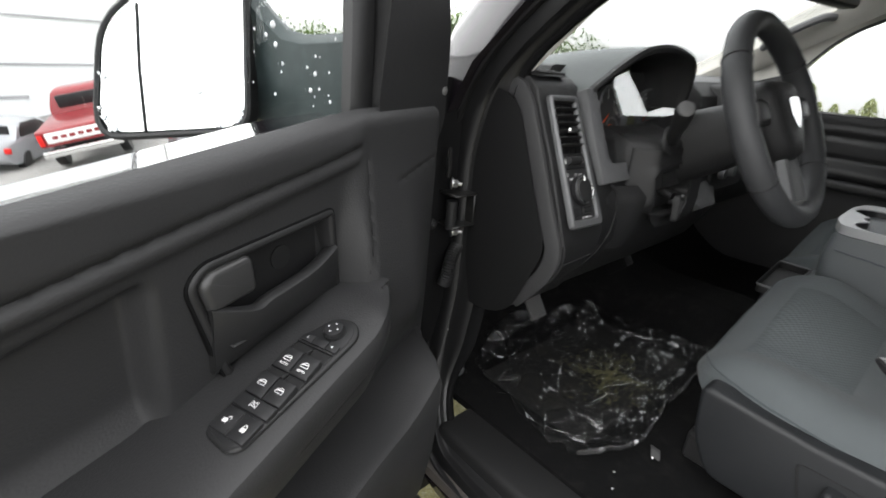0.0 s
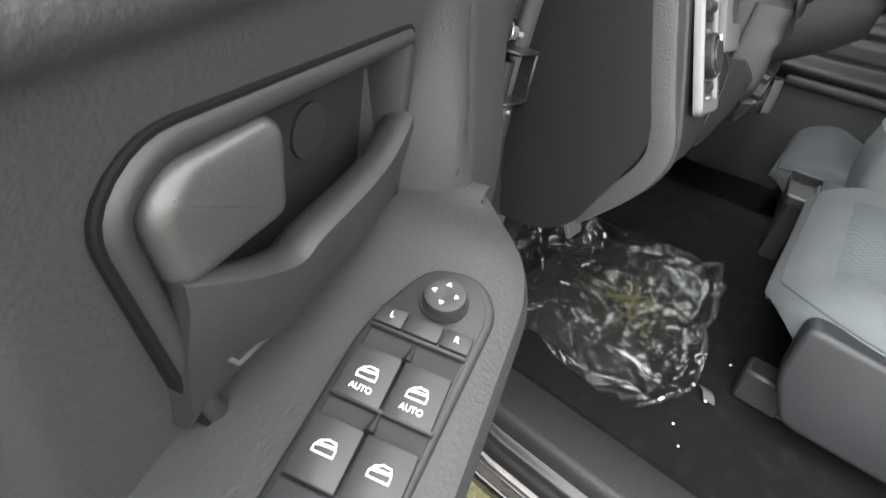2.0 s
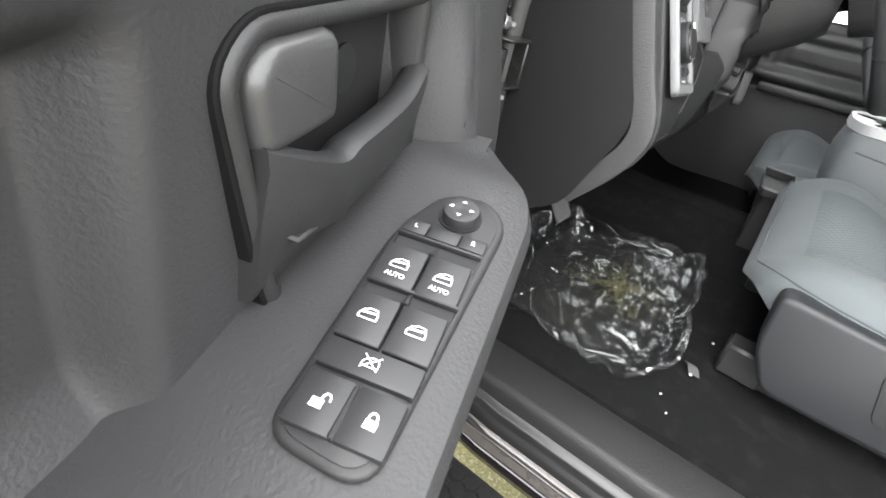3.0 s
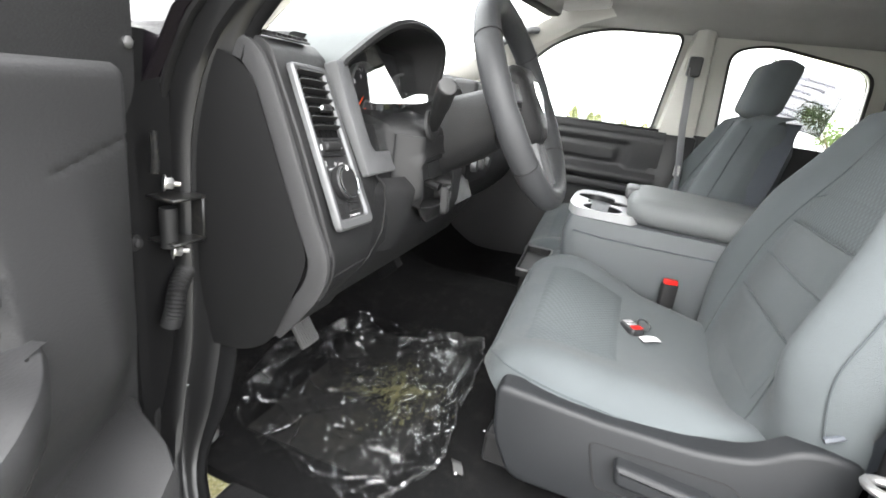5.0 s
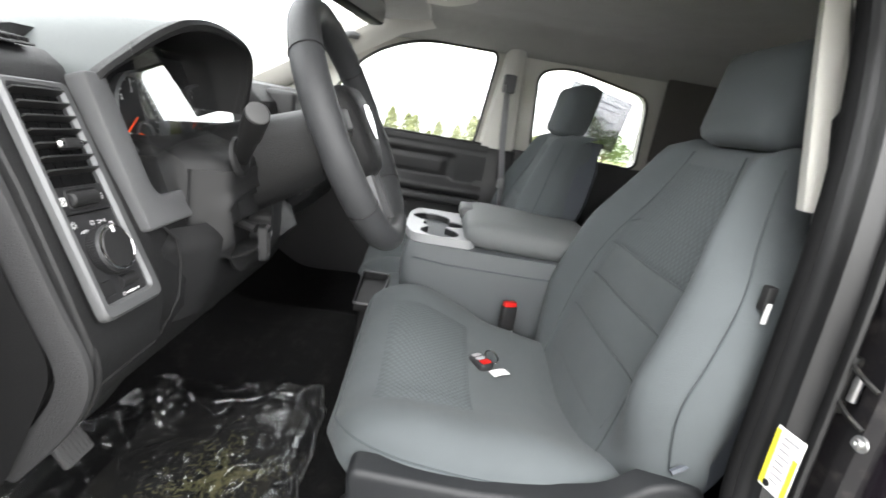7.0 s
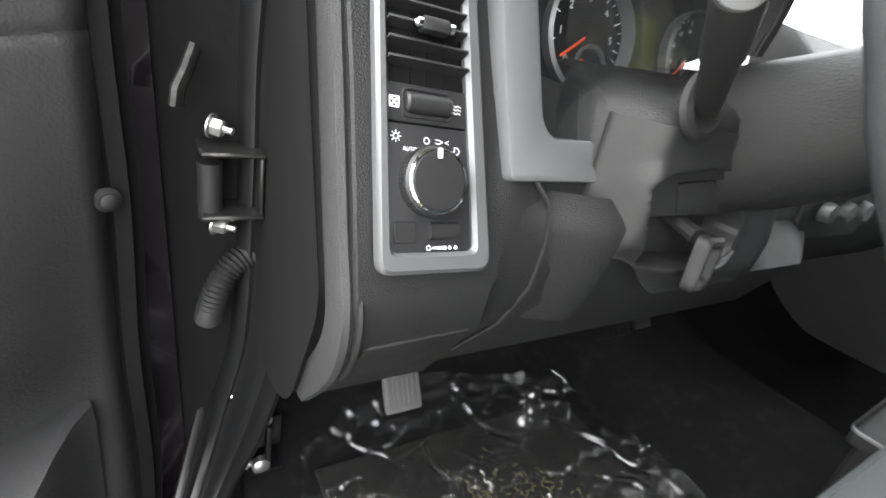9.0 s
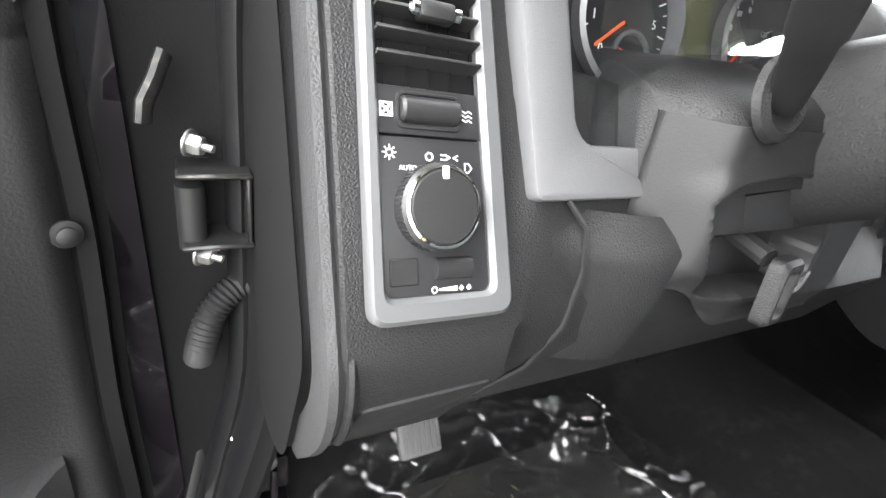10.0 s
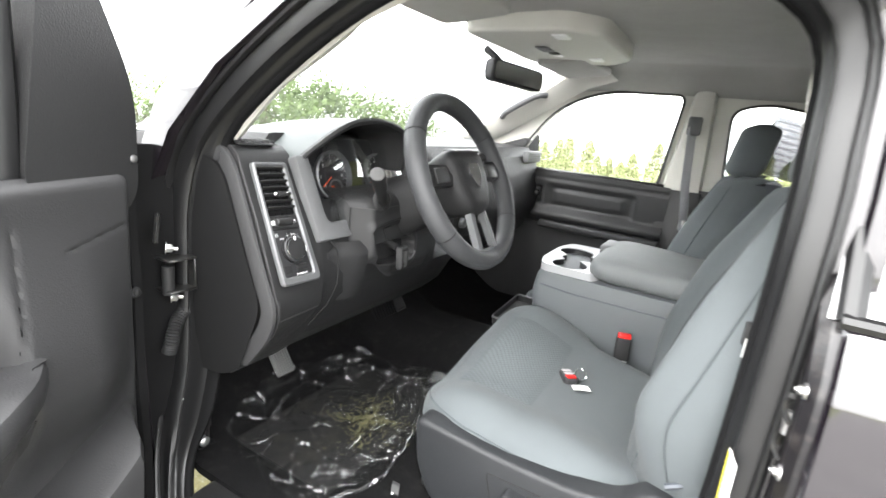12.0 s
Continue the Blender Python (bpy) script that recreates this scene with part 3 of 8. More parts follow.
# ribbed grille along the armrest's outer side
for k in range(46):
    u = 0.335 + 0.0042 * k
    bm = fresh()
    tube(bm, [dp(u, arm_z(u) - 0.05, arm_w(u) - 0.006), dp(u + 0.004, arm_z(u) - 0.09, arm_w(u) - 0.022)], 0.0015, 5)
    part("rib", bm, M_SMOOTH, armrest)

# switch panel on the armrest
slope_u = math.atan(0.27)
SW_Y = (-DU * math.cos(slope_u) + Vector((0, 0, math.sin(slope_u))))
SW = frame_of(dp(0.4815, arm_z(0.4815) + 0.001, 0.1105), DN, SW_Y) @ Matrix.Scale(0.77, 4)
SW_OUT = ccw(rounded([(-0.04, -0.14), (0.032, -0.148), (0.045, 0.095), (0.022, 0.122), (-0.02, 0.115), (-0.043, 0.05)], [0.02, 0.025, 0.02, 0.02, 0.02, 0.03], 5))
bm = fresh()
plate(bm, SW_OUT, SW, 0.006, 0.004, 3)
sw = part("switch_panel", bm, M_SMOOTH, door, "black window switch panel")
bm = fresh()
inner = [(p[0] * 0.86, p[1] * 0.955 - 0.001) for p in SW_OUT]
plate(bm, inner, SW @ Matrix.Translation((0, 0, 0.0062)), 0.0012, 0.0008, 2)
part("inset", bm, M_SWITCH, sw)


def button(x0, x1, y0, y1, h0, h1, name="button", material=None, r=0.003):
    """A switch cap whose top rises from h0 at its near end to h1 at its far end."""
    bm = fresh()
    box(bm, (x0, y0, 0.004), (x1, y1, 0.012), 0.0015, 2)
    for v in bm.verts:
        f = (v.co.y - y0) / (y1 - y0)
        if v.co.z > 0.008:
            v.co.z += h0 + (h1 - h0) * f
    bmesh.ops.transform(bm, matrix=SW, verts=bm.verts)
    return part(name, bm, material or M_SWITCH, sw)


for x0, x1 in ((-0.034, -0.001), (0.001, 0.034)):
    button(x0, x1, -0.014, 0.022, 0.001, 0.006, "window_switch")
    button(x0, x1, -0.067, -0.03, 0.001, 0.006, "window_switch")
    button(x0 * 0.97, x1 * 0.97, -0.131, -0.094, 0.0, 0.0005, "lock_switch")
    bm = fresh()
    box(bm, (x0 - 0.0005, 0.0225, 0.0055), (x1 + 0.0005, 0.0415, 0.0082), 0.0006, 1)
    bmesh.ops.transform(bm, matrix=SW, verts=bm.verts)
    part("finger_well", bm, M_BLACK, sw)
    bm = fresh()
    box(bm, (x0 - 0.0005, -0.0295, 0.0055), (x1 + 0.0005, -0.0145, 0.0082), 0.0006, 1)
    bmesh.ops.transform(bm, matrix=SW, verts=bm.verts)
    part("finger_well", bm, M_BLACK, sw)
button(-0.034, 0.034, -0.09, -0.069, 0.0005, 0.0015, "window_lock_switch")
for y in (0.024, -0.028):
    bm = fresh()
    tube(bm, [SW @ Vector((0, y, 0.012)), SW @ Vector((0, y + 0.014, 0.009))], [0.0028, 0.001], 8)
    part("divider", bm, M_SMOOTH, sw)
for y in (0.0415, -0.0145):      # raised bar that closes each well
    bm = fresh()
    box(bm, (-0.036, y, 0.0065), (0.036, y + 0.003, 0.0125), 0.0012, 2, SW)
    part("well_bar", bm, M_SMOOTH, sw)
bm = fresh()
box(bm, (-0.002, -0.131, 0.006), (0.002, -0.096, 0.0135), 0.001, 1, SW)
part("divider", bm, M_BLACK, sw)
for x0, x1 in ((-0.036, -0.0145), (-0.0135, 0.0135), (0.0145, 0.036)):
    button(x0, x1, 0.047, 0.062, -0.0015, -0.001, "mirror_button")
bm = fresh()
lathe(bm, [(0.019, 0.006), (0.019, 0.009), (0.0175, 0.0085)], SW @ Matrix.Translation((0.004, 0.084, 0)), 28)
part("knob_collar", bm, M_BLACK, sw)
bm = fresh()
lathe(bm, [(0.016, 0.006), (0.0165, 0.015), (0.0155, 0.0178), (0.012, 0.0185), (0.006, 0.0178), (0.0, 0.0175)], SW @ Matrix.Translation((0.004, 0.084, 0)), 28, False)
part("mirror_knob", bm, M_SWITCH, sw)


def mark(name, pts_list, m, material=None, parent=None, depth=0.0003):
    """Small printed shapes: polygons in the plane of m."""
    bm = fresh()
    for pts in pts_list:
        vs = [bm.verts.new(m @ Vector((x, y, depth))) for x, y in pts]
        bm.faces.new(vs)
    return part(name, bm, material or M_WHITE, parent or sw, smooth=0)


def stroke(pts, w=0.0007, closed=False):
    """A drawn line as small quads."""
    out = []
    pts = list(pts) + ([pts[0]] if closed else [])
    for a, b in zip(pts, pts[1:]):
        a, b = Vector(a), Vector(b)
        d = (b - a).normalized() * w * 0.5
        n = Vector((-d.y, d.x))
        out.append([tuple(a - d + n), tuple(a - d - n), tuple(b + d - n), tuple(b + d + n)])
    return out


KN = SW @ Matrix.Translation((0.004, 0.084, 0.0187))
tri = lambda cx, cy, dx, dy: [(cx + dx * 0.0035, cy + dy * 0.0035), (cx - dy * 0.0022, cy + dx * 0.0022), (cx + dy * 0.0022, cy - dx * 0.0022)]
mark("arrow_print", [tri(0, 0.0075, 0, 1), tri(0, -0.0075, 0, -1), tri(0.0075, 0, 1, 0), tri(-0.0075, 0, -1, 0)], KN)


def car_window(cx, cy, h, tilt, s=1.0, lines=True):
    """The small door window sign on a switch."""
    m = SW @ Matrix.Translation((cx, cy, h)) @ Matrix.Rotation(tilt, 4, "X")
    o = [(-0.0085, -0.005), (0.0085, -0.005), (0.0085, 0.0), (0.0065, 0.005), (0.0, 0.0055), (-0.0055, 0.003), (-0.0085, -0.001)]
    o = [(x * s, y * s) for x, y in o]
    ps = stroke(o, 0.0012 * s, True)
    if lines:
        ps += [[(-0.008 * s, -0.0005), (0.0075 * s, 0.0005), (0.0075 * s, 0.0025 * s), (-0.0045 * s, 0.002 * s)]]
    mark("window_print", ps, m)
    return m


TILT_SW = math.atan(0.005 / 0.036)
for x in (-0.0175, 0.0175):
    car_window(x, 0.0045, 0.0166, TILT_SW, 0.78)
    m = SW @ Matrix.Translation((x, -0.006, 0.0152)) @ Matrix.Rotation(TILT_SW, 4, "X")
    bm = fresh()
    text_mesh(bm, "AUTO", 0.0056, m, 0.0002)
    part("print", bm, M_WHITE, sw, smooth=0)
    car_window(x, -0.047, 0.0165, TILT_SW, 0.78)
car_window(0.0, -0.079, 0.0137, 0.02, 0.65, False)
mark("cross_print", stroke([(-0.0055, -0.0048), (0.0055, 0.0048)], 0.0009) + stroke([(-0.0055, 0.0048), (0.0055, -0.0048)], 0.0009), SW @ Matrix.Translation((0, -0.079, 0.014)))
for x, op in ((-0.0175, True), (0.0175, False)):
    m = SW @ Matrix.Translation((x, -0.112, 0.0127))
    body = [(-0.004, -0.006), (0.004, -0.006), (0.004, 0.0), (-0.004, 0.0)]
    arc = [(0.0027 * math.cos(a) + (0.0045 if op else 0), 0.0005 + 0.004 * math.sin(a)) for a in (math.pi * k / 6 for k in range(7))]
    mark("lock_print", [body] + stroke(arc, 0.0012), m)
for x, ch in ((-0.025, "L"), (0.025, "R")):
    bm = fresh()
    text_mesh(bm, ch, 0.0065, SW @ Matrix.Translation((x, 0.055, 0.0112)), 0.0002)
    part("print", bm, M_WHITE, sw, smooth=0)

# release pocket, paddle and pull
PK = [(0.336, 1.288), (0.538, 1.273), (0.558, 1.252), (0.523, 1.115), (0.325, 1.14)]
def inset(loop, d):
    """The outline moved inwards by d, edge by edge."""
    out, n = [], len(loop)
    c = sum((Vector(p) for p in loop), Vector((0, 0))) / n
    for k, p in enumerate(loop):
        t = Vector(loop[(k + 1) % n]) - Vector(loop[k - 1])
        nn = Vector((-t.y, t.x)).normalized()
        if nn.dot(c - Vector(p)) < 0:
            nn = -nn
        out.append(Vector(p) + nn * d)
    return out


pk_out = rounded(door_outline(PK), [0.012, 0.03, 0.03, 0.02, 0.02], 4)
pk_in = inset(pk_out, 0.012)
bm = fresh()
ring_plate(bm, inset(pk_out, -0.0018), inset(pk_out, 0.004), DOOR_M @ Matrix.Translation((0, 0, 0.0)), 0.039, 0.001)
part("pocket_joint", bm, M_ENDCAP, door)
bm = fresh()
ring_plate(bm, pk_out, pk_in, DOOR_M @ Matrix.Translation((0, 0, 0.01)), 0.032, 0.004)
part("pocket_frame", bm, M_SMOOTH, door, "smooth black frame round the release", smooth=50)
bm = fresh()
plate(bm, pk_in, DOOR_M @ Matrix.Translation((0, 0, 0.0)), 0.012)
pocket = part("pocket_back", bm, M_BLACK, door)
bm = fresh()
lathe(bm, [(0.016, 0.0), (0.016, 0.002), (0.0, 0.0025)], DOOR_M @ Matrix.Translation((-0.41, 1.232, 0.0122)), 24, False)
part("screw_cover", bm, M_SMOOTH, pocket)
bm = fresh()
paddle = rounded(door_outline([(0.478, 1.268), (0.533, 1.263), (0.545, 1.25), (0.536, 1.214), (0.474, 1.221)]), [0.012, 0.012, 0.012, 0.01, 0.01], 5)
plate(bm, paddle, DOOR_M @ Matrix.Translation((0, 0, 0.012)), 0.036, 0.008, 3)
part("release_handle", bm, mat("satin_black_plastic", (0.035, 0.035, 0.035), 0.3, grain=0.1, grain_scale=500, spec=0.5), door, "smooth black inside release handle", smooth=50)
bm = fresh()
ptop = spline([Vector((0.536, 1.222, 0)), Vector((0.509, 1.212, 0)), Vector((0.482, 1.205, 0)), Vector((0.466, 1.21, 0)), Vector((0.428, 1.215, 0)), Vector((0.385, 1.221, 0)), Vector((0.338, 1.234, 0))], 4)
loops = []
for k, p in enumerate(ptop):
    f = k / (len(ptop) - 1)
    zb = 1.134 + 0.024 * f
    b = 0.06 - 0.012 * abs(2 * f - 1) ** 3
    loops.append([dp(p.x, z, n) for z, n in ((p.y - 0.004, b - 0.022), (p.y, b - 0.016), (p.y + 0.002, b - 0.008), (p.y - 0.002, b - 0.001), (p.y - 0.012, b), (p.y - 0.04, b - 0.004), (zb + 0.012, 0.042), (zb, 0.0375), (zb - 0.004, 0.02))])
loft(bm, loops)
pull = part("pull_handle", bm, M_SMOOTH, door, "smooth black pull grip", smooth=50)
bm = fresh()
box(bm, (-0.52, 1.1665, 0.02), (-0.487, 1.1705, 0.054), 0.0015, 1, DOOR_M)
part("slot", bm, M_BLACK, pull)

# lower map pocket
bm = fresh()
loops = []
for k in range(22):
    u = 0.1 + 0.9 * (k / 21) ** 1.6
    b = 0.05 + 0.105 * smoothstep(0.09, 0.2, u)
    zt = 0.985 - 0.06 * smoothstep(0.12, 0.32, u) - 0.05 * smoothstep(0.3, 0.6, u)
    loops.append([dp(u, z, n) for n, z in ((0.0, zt - 0.01), (b - 0.02, zt), (b - 0.006, zt - 0.004), (b, zt - 0.02), (b - 0.01, 0.8), (b - 0.03, 0.68), (0.0, 0.66))])
loft(bm, loops)
part("map_pocket", bm, M_DOOR, door, "grained black lower map pocket", smooth=35)

# corner panel and window frame
bm = fresh()
sail = rounded(door_outline([(0.225, 1.405), (0.175, 1.69), (0.12, 1.7), (0.05, 1.545), (0.055, 1.37), (0.1, 1.335), (0.15, 1.34)]), [0.02, 0.02, 0.05, 0.06, 0.03, 0.02, 0.04], 5)
plate(bm, sail, DOOR_M @ Matrix.Translation((0, 0, -0.03)), 0.066, 0.012, 3)
part("corner_panel", bm, M_TRIM, door, "grained black corner panel at the mirror", smooth=50)
bm = fresh()
frame_path = [dp(0.045, 1.36, -0.02), dp(0.05, 1.52, -0.025), dp(0.1, 1.67, -0.03), dp(0.2, 1.76, -0.045), dp(0.35, 1.81, -0.06), dp(0.7, 1.83, -0.07), dp(0.95, 1.8, -0.06), dp(1.0, 1.6, -0.04), dp(1.01, 1.4, -0.02)]
tube(bm, spline(frame_path, 5), 0.026, 8, True)
part("window_frame", bm, M_PAINT, door, "black painted window frame")
bm = fresh()
tube(bm, [dp(0.238, 1.39, -0.004), dp(0.228, 1.5, -0.008), dp(0.2, 1.74, -0.03)], 0.018, 8, True, 1.4)
part("glass_channel", bm, M_RUBBER, door)
bm = fresh()
tube(bm, [dp(u, 1.394 - belt_drop(u), -0.012) for u in (0.2, 0.28, 0.5, 0.75, 1.0)], 0.007, 6)
part("belt_seal", bm, M_RUBBER, door)
bm = fresh()
plate(bm, door_outline([(0.23, 1.37), (1.0, 1.27), (0.98, 1.79), (0.68, 1.81), (0.35, 1.79), (0.22, 1.72)]), DOOR_M @ Matrix.Translation((0, 0, -0.035)), 0.004)
pane = part("window_glass", bm, M_PANE, door, "clear window glass with rain drops")
pane.visible_shadow = False
M_DROP = mat("rain_drop", (0.85, 0.88, 0.9), 0.08, spec=1.0)
rng = random.Random(4)
for k in range(46):
    u, z = rng.uniform(0.24, 0.5), rng.uniform(1.41, 1.62)
    r = rng.choice((0.0012, 0.0018, 0.0026, 0.0034)) * rng.uniform(0.8, 1.2)
    bm = fresh()
    lathe(bm, [(r, 0.0), (r * 0.8, r * 0.35), (0.0, r * 0.55)], DOOR_M @ Matrix.Translation((-u, z, -0.031)), 8, False)
    part("rain_drop", bm, M_DROP, pane)

# outside mirror, seen through the window
MIR_N = (DU * 0.9 + DN * 0.44).normalized()
MIR = frame_of(dp(0.22, 1.47, -0.2), Vector((0, 0, 1)).cross(MIR_N), (0, 0, 1)) @ Matrix.Rotation(radians(-13), 4, "X")
mir_out = rounded([(-0.283, -0.15), (-0.272, 0.03), (-0.19, 0.09), (-0.1, 0.13), (-0.045, 0.13), (-0.035, -0.118)], [0.05, 0.05, 0.03, 0.03, 0.03, 0.035], 4)
cen = sum(mir_out, Vector((0, 0))) / len(mir_out)
bm = fresh()
big = [cen + (p - cen) * 1.06 for p in mir_out]
loft(bm, [[MIR @ Vector((p.x, p.y, 0.004)) for p in big], [MIR @ Vector((p.x, p.y, -0.03)) for p in big], [MIR @ Vector((cen.x + (p.x - cen.x) * 0.9, cen.y + (p.y - cen.y) * 0.9, -0.07)) for p in big], [MIR @ Vector((cen.x + (p.x - cen.x) * 0.4, cen.y + (p.y - cen.y) * 0.4, -0.1)) for p in big]])
mirror = part("outside_mirror", bm, M_BLACK, door, "black towing mirror beaded with rain", smooth=50)
TIP = Matrix()
bm = fresh()
plate(bm, [p for p in mir_out], MIR @ Matrix.Translation((0, 0, 0.005)) @ TIP, 0.002, 0.0006)
part("mirror_glass", bm, M_MIRROR, mirror, "bright mirror glass", smooth=0)
bm = fresh()
tube(bm, [MIR @ Vector((-0.216, 0.06, 0.008)), MIR @ Vector((-0.213, -0.04, 0.008)), MIR @ Vector((-0.203, -0.145, 0.008))], 0.0024, 6)
part("divider", bm, M_BLACK, mirror)
bm = fresh()
tube(bm, [MIR @ Vector((p.x, p.y, 0.006)) for p in big + big[:1]], 0.006, 6)
part("mirror_rim", bm, M_BLACK, mirror)
bm = fresh()
loops = []
for k in range(8):
    f = k / 7
    s = 0.07 + 0.03 * max(0.0, 1 - 3 * f)
    c0 = (MIR @ Vector((-0.05, -0.045 + 0.05 * max(0.0, 1 - 3 * f), -0.065))).lerp(dp(0.13, 1.45, -0.03), f)
    loops.append([c0 + Vector((0, 0, s * b * (1.15 - 0.2 * f))) + MIR_N * 0.035 * a for a, b in ((1, -0.8), (1.1, 0), (1, 0.8), (0.4, 1), (-0.4, 1), (-1, 0.8), (-1.1, 0), (-1, -0.8), (-0.4, -1), (0.4, -1))])
loft(bm, loops)
part("mirror_arm", bm, mat("wet_grey_plastic", (0.03, 0.042, 0.042), 0.4, grain=0.1, grain_scale=300, dirt=(0.1, 0.12, 0.12), dirt_amount=0.3, dirt_scale=30), mirror, "wet dark grey mirror arm", smooth=50)
rng = random.Random(9)
for k in range(60):
    i = rng.randrange(len(mir_out))
    f = rng.random()
    p = mir_out[i - 1].lerp(mir_out[i], f)
    p = p + (cen - p).normalized() * rng.uniform(-0.006, 0.012)
    r = rng.choice((0.0015, 0.0022, 0.003, 0.0045))
    bm = fresh()
    lathe(bm, [(r, 0.0), (r * 0.8, r * 0.4), (0.0, r * 0.6)], MIR @ Matrix.Translation((p.x, p.y, 0.009)), 8, False)
    part("rain_drop", bm, M_DROP, mirror)

# metal edge of the door at the hinges
bm = fresh()
loops = []
for k in range(18):
    z = 0.62 + 0.78 * k / 17
    du = 0.006 * math.sin(k * 0.9)
    loops.append([dp(u + du * 0.3, z, n) for u, n in ((0.062, 0.03), (0.05, 0.036), (0.044, 0.018), (0.036, 0.02), (0.03, -0.01), (0.02, -0.02), (0.012, -0.06), (0.01, -0.12), (0.06, -0.12), (0.07, 0.0))])
loft(bm, loops)
part("hinge_edge", bm, M_ENDCAP, door, "black painted hinge edge of the door", smooth=30)
for u, z, n in ((0.066, 1.19, 0.036), (0.05, 1.43, 0.03)):
    bm = fresh()
    lathe(bm, [(0.011, 0), (0.011, 0.003), (0.007, 0.004), (0.007, 0.008), (0.004, 0.01), (0, 0.01)], frame_of(dp(u, z, n), -DU, (0, 0, 1)), 14, False)
    part("screw", bm, M_STEEL if z > 1.4 else M_BLACK, door)


# ---- hinge pillar hardware on the body ----
def bolt(at, axis, r=0.009, name="hinge_bolt"):
    t = thing(name, at, "zinc-plated hex bolt on the black door pillar", "bolt", "hinge bolts")
    m = frame_of(at, axis, (0.1, 0.2, 1)) @ Matrix.Rotation(radians(90), 4, "Y")
    bm = fresh()
    lathe(bm, [(r * 1.35, 0), (r * 1.35, 0.002), (r, 0.0022)], m, 16)
    part("washer", bm, M_STEEL, t)
    bm = fresh()
    lathe(bm, [(r, 0.002), (r, 0.011), (r * 0.85, 0.013), (0, 0.013)], m, 6, False)
    part("bolt_head", bm, M_STEEL, t)
    bm = fresh()
    lathe(bm, [(r * 0.4, 0.012), (r * 0.4, 0.022), (0, 0.0225)], m, 8, False)
    part("stud", bm, M_STEEL, t)
    return t


BOLT_AX = Vector((0.8, -0.5, -0.1))
for x, y, z in ((-0.824, 0.411, 1.248), (-0.822, 0.402, 1.147), (-0.808, 0.415, 0.9), (-0.79, 0.415, 0.765)):
    bolt(Vector((x, y, z)), BOLT_AX)

bm = fresh()
sheet(bm, lambda u, v: Vector((-0.78 - 0.17 * u, 0.425 + 0.03 * u + 0.01 * math.sin(3 * v), 0.62 + 0.83 * v)), 4, 8, 0.01)
solid("hinge_pillar", bm, M_ENDCAP, "glossy black painted hinge pillar of the body", "car body", kind="structure")

hinge = thing("door_hinge", (-0.84, 0.4, 1.2), "black stamped upper hinge with steel bracket", "hinge", "door hinges")
bm = fresh()
for z in (1.172, 1.238):
    box(bm, (-0.868, 0.35, z - 0.0025), (-0.808, 0.42, z + 0.0025), 0.002, 1)
box(bm, (-0.814, 0.352, 1.17), (-0.809, 0.42, 1.24), 0.002, 1)
part("bracket", bm, M_DARKSTEEL, hinge, "bright edged steel bracket")
bm = fresh()
tube(bm, [(-0.858, 0.372, 1.165), (-0.858, 0.372, 1.225)], 0.012, 12)
part("pin", bm, M_BLACK, hinge)
bm = fresh()
box(bm, (-0.822, 0.385, 1.178), (-0.816, 0.4, 1.19), 0.002, 1)
part("nut", bm, M_STEEL, hinge)
HINGE_IN = Vector((0.032, 0.03, -0.011))   # the hinges sit inboard, close to the pillar
hinge.location += HINGE_IN

lower_hinge = thing("door_hinge", (-0.8, 0.4, 0.82), "black lower hinge with a coil spring and check", "hinge", "door hinges")
bm = fresh()
coil = [Vector((-0.838 + 0.00085 * k, 0.38 + 0.011 * math.cos(k * 1.05), 0.868 + 0.0002 * k + 0.011 * math.sin(k * 1.05))) for k in range(54)]
tube(bm, coil, 0.0022, 6)
part("spring", bm, M_STEEL, lower_hinge, "steel coil spring")
for lo, hi in (((-0.81, 0.36, 0.77), (-0.77, 0.41, 0.775)), ((-0.815, 0.37, 0.81), (-0.772, 0.4, 0.865)), ((-0.795, 0.355, 0.775), (-0.787, 0.365, 0.86))):
    bm = fresh()
    box(bm, lo, hi, 0.003, 2)
    part("hinge_leaf", bm, M_JAMB, lower_hinge)
for z in (0.79, 0.875):
    bm = fresh()
    lathe(bm, [(0.012, 0), (0.012, 0.01), (0.006, 0.014), (0, 0.014)], frame_of((-0.8, 0.365, z), (1, 0, 0), (0, 0, 1)) , 12, False)
    part("rivet", bm, M_STEEL, lower_hinge)
lower_hinge.location += HINGE_IN

boot = thing("wiring_boot", (-0.83, 0.4, 1.06), "black corrugated rubber boot round the door wiring", "cable boot")
bm = fresh()
bp = spline([(-0.862, 0.375, 1.035), (-0.858, 0.37, 1.06), (-0.846, 0.375, 1.09), (-0.825, 0.385, 1.108), (-0.795, 0.4, 1.112)], 12)
tube(bm, bp, [0.0125 + 0.003 * (k % 2) for k in range(len(bp))], 12)
part("bellows", bm, M_BLACK, boot, smooth=60)
bm = fresh()
lathe(bm, [(0.02, 0), (0.02, 0.01), (0.016, 0.014)], frame_of((-0.792, 0.4, 1.107), (0, 1, 0), (0, 0, 1)), 16)
part("collar", bm, M_SMOOTH, boot)
boot.location += HINGE_IN
bm = fresh()
tube(bm, [(-0.868, 0.38, 1.33), (-0.876, 0.37, 1.31), (-0.884, 0.36, 1.295), (-0.886, 0.36, 1.28)], 0.005, 8, True, 1.6)
solid("door_wire_clip", bm, M_DARKSTEEL, "bright bent metal edge on the hinge pillar", "bracket").location = HINGE_IN
bm = fresh()
